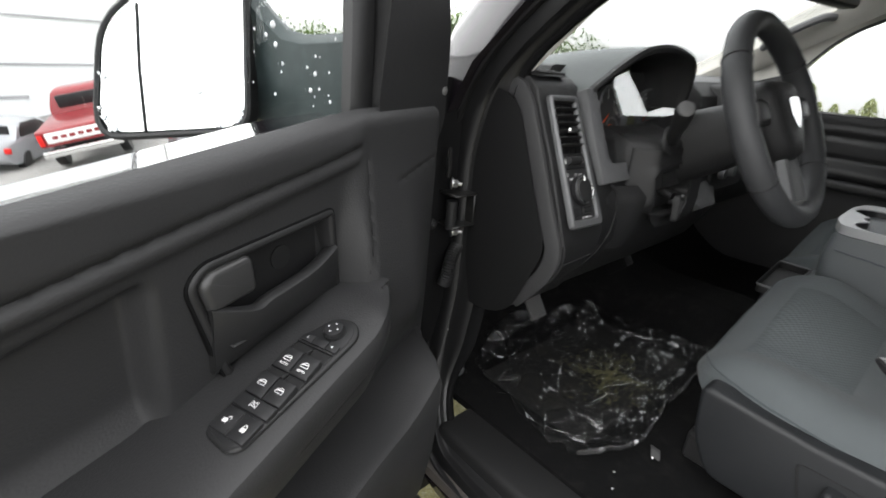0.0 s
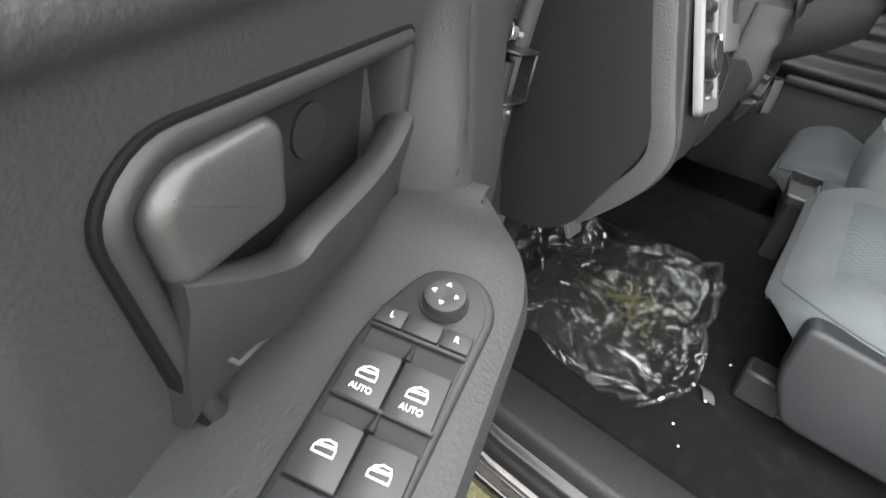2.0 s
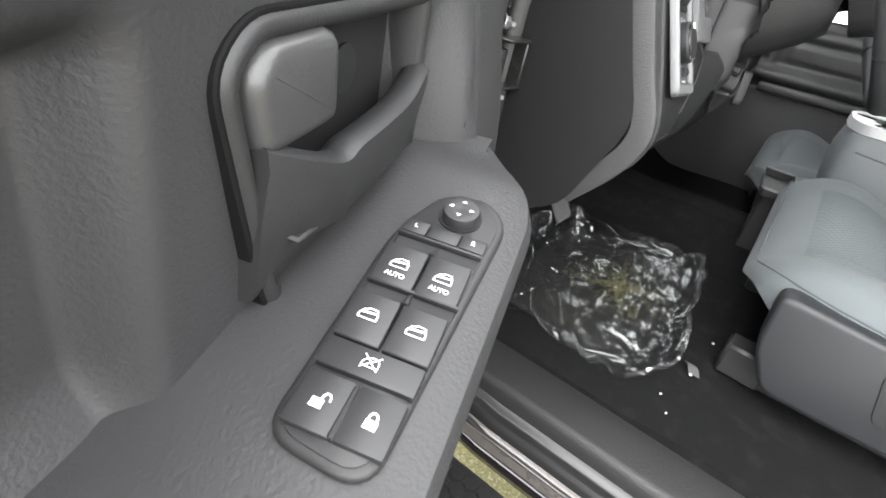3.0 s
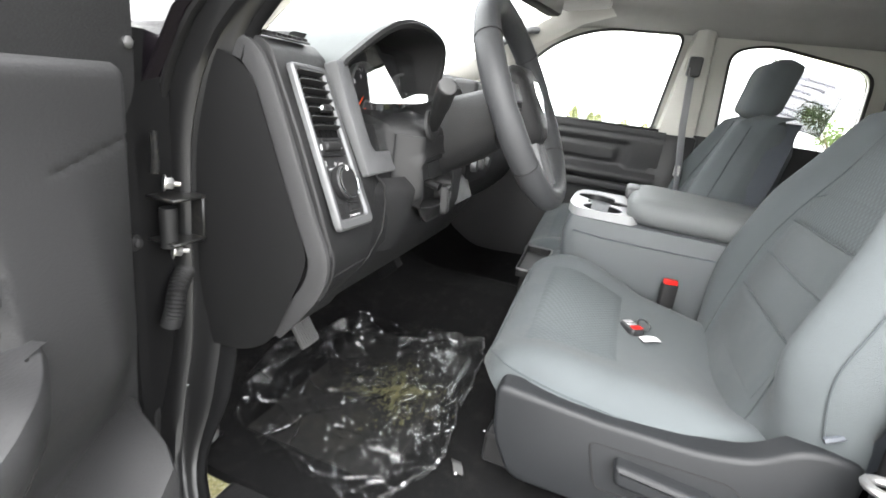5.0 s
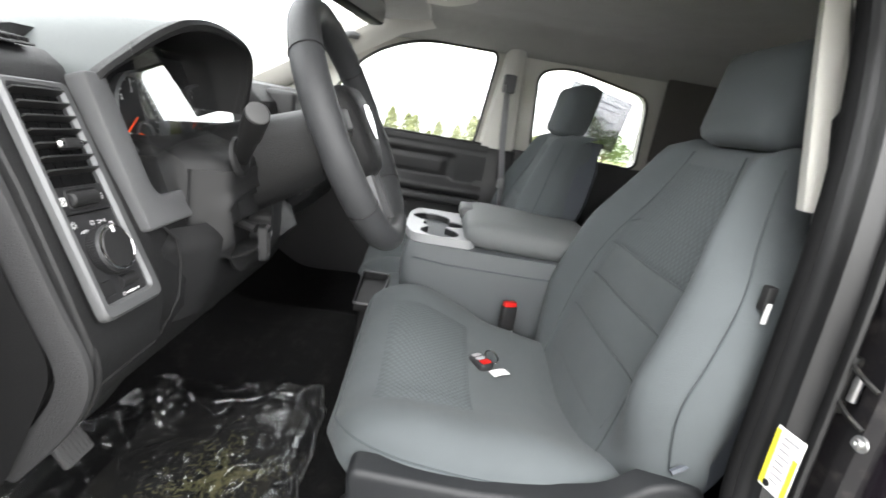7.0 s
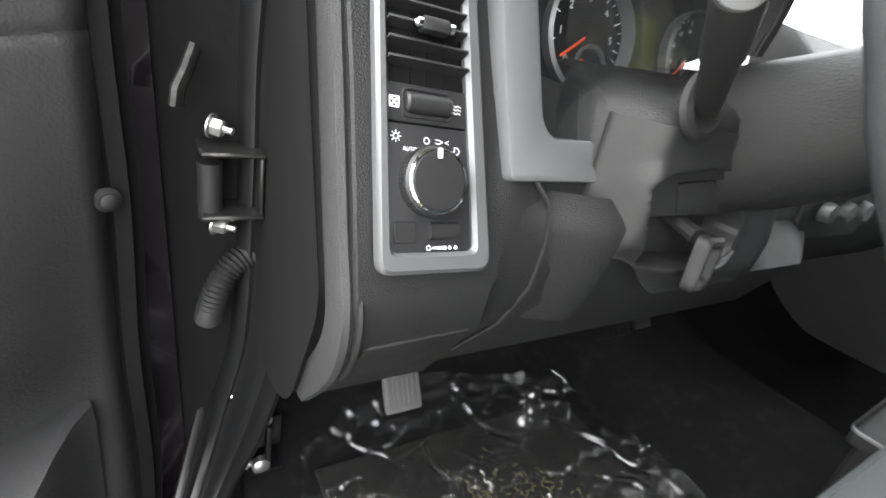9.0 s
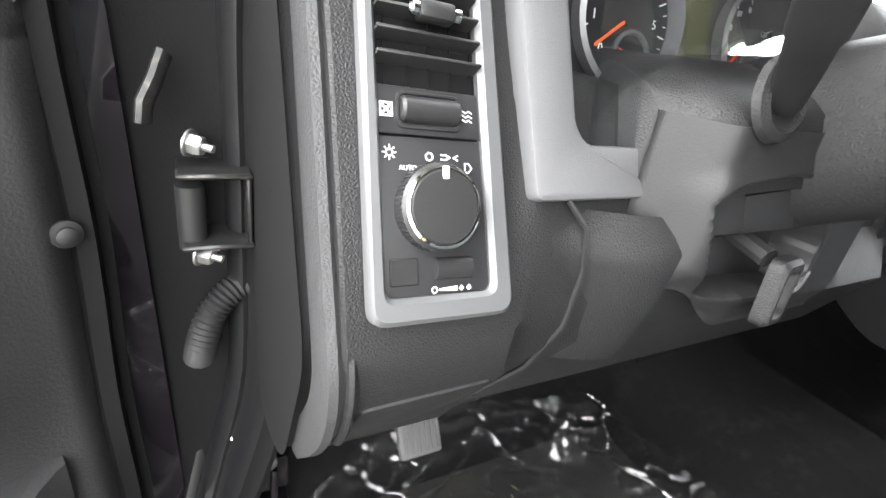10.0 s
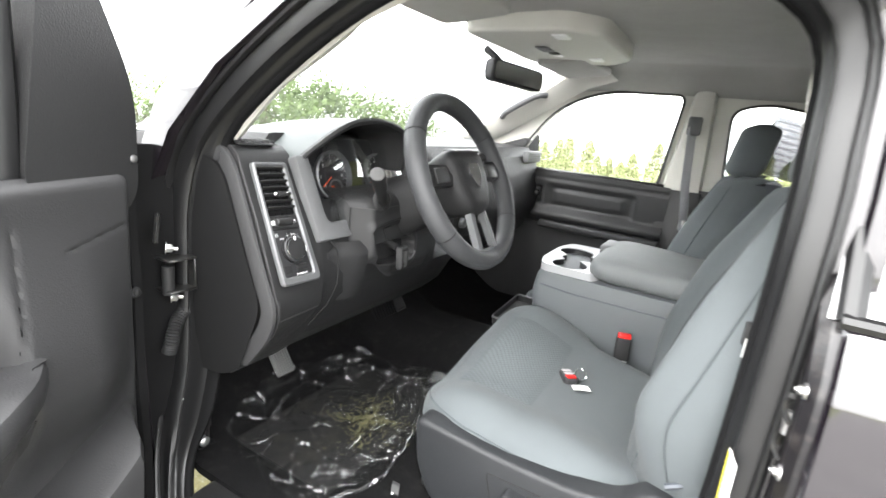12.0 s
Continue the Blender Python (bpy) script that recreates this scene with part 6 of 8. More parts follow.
driver_seat = build_seat(-0.325, "grey green cloth driver's seat with mesh cloth panels")
passenger_seat = copy_thing(driver_seat, pose(0.575, -0.15, 0.73))
tagged(passenger_seat, "grey green cloth passenger seat beside the console")
driver_back = next(c for c in driver_seat.children if c.name.startswith("backrest"))
bm = fresh()
box(bm, (-0.606, -0.594, 1.29), (-0.592, -0.58, 1.325), 0.003, 2)
side_tag = part("side_tag", bm, M_BLACK, driver_back, "black plastic tag")
bm = fresh()
box(bm, (-0.6075, -0.59, 1.275), (-0.6055, -0.584, 1.303), 0, 1)
part("tag_strip", bm, M_LABEL, side_tag, "white paper strip")

# ---- console between the seats ----
console = thing("centre_console", (0.1, -0.3, 0.95), "grey folded-down centre console with cup holders", "console")
bm = fresh()
loops = []
for f, ins, z in ((0, 0.02, 0.93), (0.2, 0.0, 1.02), (0.55, -0.006, 1.09), (0.8, 0.0, 1.135), (0.95, 0.006, 1.15), (1.0, 0.02, 1.155)):
    o = rounded([(-0.07 + ins, -0.085 - ins), (0.295 - ins, -0.085 - ins), (0.295 - ins, -0.62), (-0.07 + ins, -0.62)], [0.05, 0.05, 0.03, 0.03], 5)
    loops.append([Vector((p.x, p.y, z)) for p in o])
loft(bm, loops)
part("console_body", bm, M_CONSOLE, console, "slate grained vinyl console body", smooth=45)
TR = Matrix.Translation((0, 0, 1.152))
tray_o = rounded([(-0.06, -0.1), (0.02, -0.078), (0.2, -0.078), (0.285, -0.1), (0.285, -0.265), (-0.06, -0.265)], 0.03, 5)
lobes = []
wells = ((0.165, -0.145, 0.055), (-0.005, -0.17, 0.052), (0.08, -0.158, 0.036), (0.105, -0.205, 0.036))
for k in range(64):
    d = Vector((math.cos(2 * math.pi * k / 64), math.sin(2 * math.pi * k / 64)))
    far = 0.0
    for cx, cy, r in wells:
        e = Vector((0.08 - cx, -0.158 - cy))
        h = e.dot(d) ** 2 - e.dot(e) + r * r
        if h > 0:
            far = max(far, -e.dot(d) + math.sqrt(h))
    lobes.append((0.08 + d.x * far, -0.158 + d.y * far))
bm = fresh()
wall_with_holes(bm, tray_o, [lobes], TR, 0.022)
tray = part("cup_tray", bm, mat("pale_satin_plastic", (0.33, 0.335, 0.34), 0.35, 0.2, grain=0.05, grain_scale=900), console, "pale silver cup holder tray", smooth=30)
bm = fresh()
loft(bm, [[TR @ Vector((0.08 + (x - 0.08) * f, -0.158 + (y + 0.158) * f, z)) for x, y in lobes] for f, z in ((0.99, 0.019), (0.97, -0.02), (0.94, -0.04))], True, False)
plate(bm, lobes, TR @ Matrix.Translation((0, 0, -0.045)), 0.004)
part("cup_well", bm, M_GAUGE, tray, "black lobed cup well")
bm = fresh()
loops = []
for ins, z in ((0.015, 1.15), (0.0, 1.162), (-0.004, 1.182), (0.0, 1.2), (0.007, 1.21), (0.02, 1.216), (0.06, 1.219), (0.12, 1.22)):
    o = rounded([(-0.068 + ins, -0.235 - ins), (0.293 - ins, -0.235 - ins), (0.285 - ins, -0.6 + ins * 0.5), (-0.06 + ins, -0.6 + ins * 0.5)], [0.06, 0.06, 0.04, 0.04], 6)
    loops.append([Vector((p.x, p.y, z + 0.008 * smoothstep(-0.5, -0.35, p.y))) for p in o])
loft(bm, loops)
# lid paler than the console body: light from the windshield put into its colour
lid = part("armrest_lid", bm, mat("lit_grey_armrest_vinyl", (0.13, 0.137, 0.138), 0.6, grain=0.25, grain_scale=650, kind="voronoi"), console, "padded slate vinyl armrest lid", smooth=60)
bm = fresh()
box(bm, (0.12, -0.262, 1.19), (0.235, -0.222, 1.226), 0.01, 3)
part("latch", bm, M_SILVER, lid, "satin silver latch")
bm = fresh()
tube(bm, [(-0.074, -0.11, 1.115), (-0.0755, -0.2, 1.108), (-0.0755, -0.4, 1.108), (-0.073, -0.6, 1.11)], 0.0022, 6)
part("seam", bm, M_SEATVINYL, console)
console.location.x += 0.05
# middle cushion and low tray in front of it
bm = fresh()
o_loops = []
for ins, z in ((0.0, 0.8), (0.0, 0.93), (0.01, 0.965), (0.03, 0.975)):
    o_loops.append([Vector((p.x, p.y, z)) for p in rounded([(0.05 + ins, -0.03 - ins), (0.285 - ins, -0.03 - ins), (0.285 - ins, -0.6), (0.05 + ins, -0.6)], 0.03, 4)])
loft(bm, o_loops)
solid("middle_seat", bm, M_CLOTH, "grey green cloth middle seat cushion under the console", "seat cushion")
bin_t = thing("storage_tray", (0.05, 0.03, 0.95), "dark pull-out tray with bright rim ahead of the seat", "tray")
o = rounded([(-0.055, -0.05), (0.2, -0.05), (0.2, 0.035), (-0.06, 0.02)], 0.015)
i = [Vector((p.x * 0.97 + 0.0015, p.y * 0.9)) for p in o]
bm = fresh()
ring_plate(bm, o, i, Matrix.Translation((-0.02, 0.0, 0.955)), 0.006, 0.002)
part("tray_rim", bm, M_SILVER, bin_t, "bright metal rim")
bm = fresh()
loft(bm, [[Vector((p.x - 0.02, p.y, z)) for p in oo] for oo, z in ((i, 0.957), (i, 0.935))], True, False)
plate(bm, i, Matrix.Translation((-0.02, 0.0, 0.935)), 0.003)
part("tray_well", bm, M_BLACK, bin_t)
bm = fresh()
box(bm, (-0.04, -0.04, 0.75), (0.14, 0.01, 0.934), 0.006, 1)
part("tray_foot", bm, M_BLACK, bin_t)

bin_t.location += Vector((0.03, 0.0, 0.02))

# seat belt buckle
buckle = thing("belt_buckle", (-0.05, -0.37, 0.97), "black seat belt buckle with red button", "seat belt buckle")
bk = frame_of((-0.055, -0.372, 1.02), (0.3, -0.95, 0), (0.03, 0.1, 1)) @ Matrix.Scale(0.78, 4)
bm = fresh()
box(bm, (-0.024, -0.06, -0.014), (0.024, 0.022, 0.014), 0.006, 3, bk)
part("buckle_body", bm, M_BLACK, buckle)
bm = fresh()
box(bm, (-0.021, 0.016, -0.011), (0.021, 0.036, 0.011), 0.004, 2, bk)
part("release_button", bm, M_RED, buckle, "red release button")
bm = fresh()
box(bm, (-0.02, -0.064, -0.008), (0.02, -0.058, 0.016), 0.002, 1, bk)
part("buckle_edge", bm, M_STEEL, buckle)
bm = fresh()
tube(bm, [bk @ Vector((0, -0.055, 0)), bk @ Vector((0.005, -0.1, 0.0)), bk @ Vector((0.01, -0.16, 0.0))], 0.014, 8, True, 0.4)
part("buckle_stem", bm, M_BLACK, buckle)

# key fob on the seat
FZ = 0.988
fob = thing("key_fob", (-0.277, -0.3, FZ), "black key fob with red button and white tag on the seat", "car key")
fm = frame_of((-0.272, -0.29, FZ - 0.008), (0.8, 0.6, 0), (-0.6, 0.8, 0))
bm = fresh()
plate(bm, rounded([(-0.028, -0.018), (0.02, -0.018), (0.026, 0.0), (0.02, 0.018), (-0.028, 0.018)], 0.012, 4), fm, 0.014, 0.005, 3)
part("fob_body", bm, M_SWITCH, fob, smooth=50)
bm = fresh()
plate(bm, rounded([(-0.024, -0.012), (-0.008, -0.012), (-0.008, 0.012), (-0.024, 0.012)], 0.004), fm @ Matrix.Translation((0, 0, 0.0138)), 0.0015, 0.0006)
part("panic_button", bm, M_RED, fob, "red button")
for x in (0.0, 0.014):
    bm = fresh()
    plate(bm, rounded([(x - 0.005, -0.011), (x + 0.005, -0.011), (x + 0.005, 0.011), (x - 0.005, 0.011)], 0.003), fm @ Matrix.Translation((0, 0, 0.0138)), 0.0015, 0.0006)
    part("fob_button", bm, M_GREYPRINT, fob)
bm = fresh()
rc = Vector((-0.255, -0.315, FZ + 0.004))
tube(bm, [rc + Vector((0.017 * math.cos(a), 0.014 * math.sin(a), 0.006 * math.sin(a + 1))) for a in (2 * math.pi * k / 24 for k in range(25))], 0.0017, 6)
part("key_ring", bm, M_CHROME, fob, "steel key ring")
bm = fresh()
tm = frame_of((-0.3, -0.33, FZ - 0.006), (0.5, -0.86, 0.0), (0.86, 0.5, 0.0))
sheet(bm, lambda u, v: tm @ Vector((-0.02 + 0.04 * u, -0.011 + 0.022 * v, 0.002 * math.sin(3 * u))), 6, 3, 0.0008)
part("tag", bm, M_LABEL, fob, "white paper tag")


# ---- plastic film over the floor ----
def film_material(least=0.09):
    m = bpy.data.materials.new("clear_plastic_film")
    m.use_nodes = True
    n, l = m.node_tree.nodes, m.node_tree.links
    n.clear()
    out = n.new("ShaderNodeOutputMaterial")
    tr = n.new("ShaderNodeBsdfTransparent")
    tr.inputs[0].default_value = (0.93, 0.93, 0.93, 1)
    gl = n.new("ShaderNodeBsdfGlossy")
    gl.inputs["Roughness"].default_value = 0.26
    mx = n.new("ShaderNodeMixShader")
    co = n.new("ShaderNodeTexCoord")
    warp = n.new("ShaderNodeTexNoise")
    warp.inputs["Scale"].default_value = 5
    warp.inputs["Detail"].default_value = 2
    mixv = n.new("ShaderNodeMix")
    mixv.data_type = "VECTOR"
    mixv.inputs[0].default_value = 0.22
    l.new(co.outputs["Object"], warp.inputs["Vector"])
    l.new(co.outputs["Object"], mixv.inputs[4])
    l.new(warp.outputs["Color"], mixv.inputs[5])
    vor = n.new("ShaderNodeTexVoronoi")      # sharp creases between flat facets
    vor.feature = "DISTANCE_TO_EDGE"
    vor.inputs["Scale"].default_value = 13
    l.new(mixv.outputs[1], vor.inputs["Vector"])
    ns = n.new("ShaderNodeMapRange")
    ns.inputs["From Max"].default_value = 0.09
    l.new(vor.outputs["Distance"], ns.inputs["Value"])
    bp = n.new("ShaderNodeBump")
    bp.inputs["Strength"].default_value = 1.0
    bp.inputs["Distance"].default_value = 0.006
    l.new(ns.outputs[0], bp.inputs["Height"])
    l.new(bp.outputs[0], gl.inputs["Normal"])
    l.new(gloss_share(n, l, least, bp.outputs[0]), mx.inputs[0])
    l.new(tr.outputs[0], mx.inputs[1])
    l.new(gl.outputs[0], mx.inputs[2])
    l.new(mx.outputs[0], out.inputs[0])
    return m


FILM_EDGE = [(-0.75, 0.06), (-0.62, 0.0), (-0.45, 0.02), (-0.24, 0.03), (-0.13, 0.07), (-0.14, 0.22), (-0.18, 0.4), (-0.32, 0.44), (-0.55, 0.46), (-0.7, 0.4), (-0.735, 0.28), (-0.765, 0.15)]
film_edge = [Vector((p.x, p.y)) for p in spline([Vector((x, y, 0)) for x, y in FILM_EDGE + FILM_EDGE[:1]], 6)[:-1]]
fc = Vector((-0.45, 0.22))
bm = fresh()
nr = 60
rings = []
for i in range(nr + 1):
    f = i / nr
    ring = []
    for k, p in enumerate(film_edge):
        wob = 0.012 * noise.noise(Vector((k * 0.45, 7, 0))) * f
        q = fc + (p - fc) * f * (1 + wob * 4)
        z = FLOOR_Z + 0.016 + 0.12 * smoothstep(0.36, 0.62, q.y)
        c1 = noise.turbulence(Vector((q.x * 9, q.y * 9, 2)), 4, True)
        c2 = noise.noise(Vector((q.x * 38 + 3 * c1, q.y * 38, 5)))
        z += 0.022 * c1 + 0.004 * abs(c2) + 0.02 * smoothstep(0.86, 1.0, f) * (0.5 + 0.9 * noise.noise(Vector((k * 0.5, 1, f * 3))))
        tip = math.exp(-((q.x + 0.3) ** 2 + (q.y - 0.36) ** 2) / 0.0006)
        z += 0.07 * tip
        ring.append(Vector((q.x, q.y, z)))
    rings.append(ring)
loft(bm, rings[1:], True, False)
film = solid("plastic_film", bm, film_material(), "crumpled clear plastic film over the driver's floor", "plastic sheet", smooth=50)
bm = fresh()
rim_pts = [p + Vector((0, 0, 0.003)) for p in rings[-1][:26]]
tube(bm, rim_pts, [0.0028 + 0.0025 * abs(noise.noise(Vector((k * 0.7, 3, 0)))) for k in range(len(rim_pts))], 7, True, 1.8)
part("folded_edge", bm, film_material(0.35), film, "white creased edge of the film")
film.visible_shadow = False
bm = fresh()
sheet(bm, lambda u, v: Vector((-0.69 + 0.5 * u, 0.08 + 0.3 * v, FLOOR_Z + 0.009 + 0.12 * smoothstep(0.36, 0.62, 0.08 + 0.3 * v))), 16, 14, 0.006)
M_MATDIRT = mat("muddy_floor_mat", (0.006, 0.006, 0.006), 0.9, grain=0.6, grain_scale=300, vary=0.3, dirt=(0.03, 0.028, 0.018), dirt_amount=0.5, dirt_scale=9)
solid("floor_mat", bm, M_MATDIRT, "black floor mat with mossy dirt under the film", "floor mat")
rng = random.Random(12)
bm = fresh()
for k in range(900):
    a, d = rng.uniform(0, 2 * math.pi), abs(rng.gauss(0, 1))
    p = Vector((-0.44 + 0.055 * d * math.cos(a) + 0.03 * math.sin(3 * a), 0.17 + 0.06 * d * math.sin(a), FLOOR_Z + 0.017 + rng.uniform(0, 0.006)))
    t = Vector((rng.gauss(0, 1), rng.gauss(0, 1), rng.uniform(0, 0.5))).normalized() * rng.uniform(0.003, 0.008)
    w = t.cross(Vector((0, 0, 1))).normalized() * rng.uniform(0.0008, 0.002)
    bm.faces.new([bm.verts.new(p + v) for v in (-t, w, t, -w)])
solid("moss_litter", bm, mat("dry_moss", (0.11, 0.105, 0.05), 0.9, vary=0.5, vary_scale=60), "dry moss and grass under the film", "litter", kind="stuff", smooth=0)
rng = random.Random(2)
for x, y, s in ((-0.454, -0.045, 0.0028), (-0.6, -0.03, 0.0022), (-0.74, -0.02, 0.002), (-0.7, 0.0, 0.002)):
    bm = fresh()
    bmesh.ops.create_icosphere(bm, subdivisions=1, radius=s, matrix=Matrix.Translation((x, y, FLOOR_Z + 0.006)))
    for v in bm.verts:
        v.co += Vector((rng.uniform(-1, 1), rng.uniform(-1, 1), 0)) * s * 0.3
    solid("crumb", bm, M_LABEL, "small white crumb on the black carpet", "litter", "crumbs on the floor")
bm = fresh()
sheet(bm, lambda u, v: Vector((-0.6 + 0.03 * u, -0.045 + 0.02 * v + 0.015 * u, FLOOR_Z + 0.008 + 0.006 * math.sin(3 * u))), 6, 3, 0.001)
solid("paper_scrap", bm, mat("grey_scrap", (0.05, 0.05, 0.05), 0.7), "small grey scrap lying on the carpet", "litter")
bm = fresh()
box(bm, (-0.885, -0.5, 0.67), (-0.77, 0.33, 0.722), 0.014, 3)
solid("sill_plate", bm, M_TRIM, "black grained plastic scuff plate along the door sill", "sill plate")

# rocker, running board
bm = fresh()
loops = []
for y in (-2.0, 0.5):
    loops.append([Vector((x, y, z)) for x, z in ((-0.86, 0.655), (-0.915, 0.655), (-0.93, 0.648), (-0.932, 0.625), (-0.915, 0.61), (-0.84, 0.54), (-0.8, 0.5), (-0.8, 0.6))])
loft(bm, loops)
M_ROCKER = mat("grey_brown_reflecting_paint", (0.1, 0.09, 0.085), 0.28, 0.3, coat=0.8, dirt=(0.25, 0.23, 0.2), dirt_amount=0.3, dirt_scale=30)
solid("rocker_panel", bm, M_ROCKER, "dark painted rocker panel below the door", "car body", kind="structure")
step = thing("running_board", (-1.02, 0, 0.57), "black running board with honeycomb tread and bright edge", "running board")
bm = fresh()
box(bm, (-1.085, -1.9, 0.575), (-0.965, 0.6, 0.61), 0.012, 2)
board = part("board", bm, M_BLACK, step)
bm = fresh()
box(bm, (-1.1, -1.9, 0.58), (-1.083, 0.6, 0.614), 0.006, 2)
part("edge_strip", bm, M_CHROME, step, "bright metal edge strip")
hexm = bpy.data.meshes.new("tread_cell")
hb = bmesh.new()
lathe(hb, [(0.0135, 0.0), (0.0125, 0.003), (0.0, 0.0032)], Matrix(), 6, False)
hb.to_mesh(hexm)
hb.free()
hexm.materials.append(M_RUBBER)
for i in range(44):
    for j in range(4):
        ob = new("tread_cell", hexm)
        ob.parent = board
        ob.location = (-1.063 + 0.0235 * j, -0.6 + 0.0262 * i + (0.0131 if j % 2 else 0), 0.61)
        ob.rotation_euler = (0, 0, radians(0))
for y in (-0.9, 0.36):
    bm = fresh()
    box(bm, (-1.03, y - 0.03, 0.535), (-0.84, y + 0.03, 0.577), 0.008, 1)
    part("bracket", bm, M_BLACK, step)

# ---- B pillar ----
def pillar_lean(z):
    """How far the pillar leans inwards above the belt line, and how far back it stands."""
    return 0.035 * smoothstep(1.28, 1.4, z) + 0.57 * max(0.0, z - 1.38), -0.03 + 0.02 * smoothstep(1.3, 1.75, z) - 0.02 * (1 - smoothstep(0.66, 0.95, z))


def pillar_loops(z0, z1, n, section):
    loops = []
    for k in range(n):
        z = z0 + (z1 - z0) * k / (n - 1)
        lean, back = pillar_lean(z)
        loops.append([Vector((x + lean * w, y + back, z)) for x, y, w in section])
    return loops


bm = fresh()
loft(bm, pillar_loops(0.66, 1.78, 18, ((-0.58, -0.68, 0.44), (-0.585, -0.62, 0.44), (-0.597, -0.598, 0.44), (-0.622, -0.585, 0.5), (-0.64, -0.588, 0.56), (-0.645, -0.76, 0.56), (-0.585, -0.76, 0.44))))
solid("pillar_cover", bm, M_SMOOTH, "dark plastic cover of the door pillar behind the seat", "pillar trim", kind="structure")
bm = fresh()
loft(bm, pillar_loops(1.425, 1.78, 8, ((-0.585, -0.64, 0.44), (-0.592, -0.585, 0.44), (-0.601, -0.573, 0.44), (-0.625, -0.568, 0.48), (-0.635, -0.577, 0.52), (-0.635, -0.64, 0.52))))
solid("pillar_upper", bm, M_PILLAR, "light greige plastic upper pillar cover", "pillar trim", kind="structure")
bm = fresh()
loft(bm, pillar_loops(0.6, 1.78, 24, ((-0.64, -0.606, 0.58), (-0.675, -0.6, 0.7), (-0.683, -0.603, 0.8), (-0.687, -0.61, 0.82), (-0.716, -0.613, 0.95), (-0.72, -0.606, 1.0), (-0.737, -0.607, 1.0), (-0.746, -0.618, 1.0), (-0.748, -0.65, 1.0), (-0.742, -0.72, 1.0), (-0.7, -0.76, 0.9), (-0.64, -0.76, 0.75))))
solid("pillar_jamb", bm, M_JAMB, "glossy black painted door jamb with hinge holes", "car body", kind="structure", smooth=30)


# ---- passenger door and side trim ----
pdoor = thing("passenger_door", (0.87, 0.0, 0.7), "closed passenger door with dark plastic panel", "car door")
PM = frame_of((0.875, 0, 0), (0, 1, 0), (0, 0, 1)) @ Matrix.Rotation(radians(180), 4, "Y")   # local x = -y, z towards the driver
bm = fresh()
def pd_fn(u, v):
    y, z = 0.62 - 0.95 * u, 0.72 + 0.655 * v
    d = 0.03 + 0.02 * smoothstep(1.1, 1.36, z)
    field = smoothstep(-0.21, -0.19, y) * (1 - smoothstep(0.175, 0.195, y)) * smoothstep(1.205, 1.222, z) * (1 - smoothstep(1.305, 1.32, z))
    d -= 0.016 * field
    inner = smoothstep(-0.17, -0.15, y) * (1 - smoothstep(0.145, 0.165, y)) * smoothstep(1.225, 1.24, z) * (1 - smoothstep(1.285, 1.3, z))
    d += 0.01 * inner
    pull = smoothstep(0.21, 0.222, y) * (1 - smoothstep(0.325, 0.34, y)) * smoothstep(1.225, 1.24, z) * (1 - smoothstep(1.295, 1.305, z))
    d -= 0.03 * pull
    d += groove(z, 1.345, 0.004, 0.008) + groove(z, 1.13, 0.005, 0.012)
    d += 0.03 * smoothstep(1.14, 1.17, z) * (1 - smoothstep(1.18, 1.21, z))
    return Vector((0.875 - d, y, z))
sheet(bm, pd_fn, 90, 80, 0.004)
part("trim_panel", bm, M_DOOR, pdoor, "grained dark plastic door panel", smooth=60)
bm = fresh()
box(bm, (0.815, 0.22, 1.255), (0.84, 0.31, 1.28), 0.008, 3)
part("release_handle", bm, M_SMOOTH, pdoor)
bm = fresh()
box(bm, (0.8, -0.33, 1.115), (0.86, 0.2, 1.15), 0.012, 3)
part("armrest", bm, M_DOOR, pdoor)
bm = fresh()
tube(bm, [(0.85, 0.42, 1.376), (0.85, -0.3, 1.378)], 0.008, 6)
part("belt_seal", bm, M_RUBBER, pdoor)
bm = fresh()
plate(bm, ccw(rounded([(-0.62, 1.372), (-0.385, 1.372), (-0.36, 1.41), (-0.31, 1.5), (-0.33, 1.51), (-0.62, 1.41)], 0.01)), PM, 0.03, 0.006)
part("corner_panel", bm, M_TRIM, pdoor)
pm_out = rounded([(0.0, 0.0), (0.15, 0.0), (0.17, 0.05), (0.165, 0.19), (0.13, 0.22), (0.02, 0.215), (-0.005, 0.18)], 0.03, 4)
PMM = frame_of((1.02, 0.46, 1.33), (0.85, -0.53, 0), (0, 0, 1))
bm = fresh()
loft(bm, [[PMM @ Vector((p.x, p.y, h)) for p in pm_out] for h in (0.0, -0.05)] + [[PMM @ Vector((0.08 + (p.x - 0.08) * 0.7, 0.1 + (p.y - 0.1) * 0.8, -0.11)) for p in pm_out]])
pmir = part("outside_mirror", bm, M_BLACK, pdoor, "black passenger side mirror", smooth=50)
bm = fresh()
plate(bm, inset(pm_out, 0.008), PMM @ Matrix.Translation((0, 0, 0.001)) @ Matrix.Rotation(radians(-4), 4, "X"), 0.003, 0.0008)
part("mirror_glass", bm, M_MIRROR, pmir, smooth=0)
bm = fresh()
tube(bm, [(0.92, 0.42, 1.37), (1.04, 0.47, 1.39)], 0.03, 8)
part("mirror_arm", bm, M_BLACK, pmir)

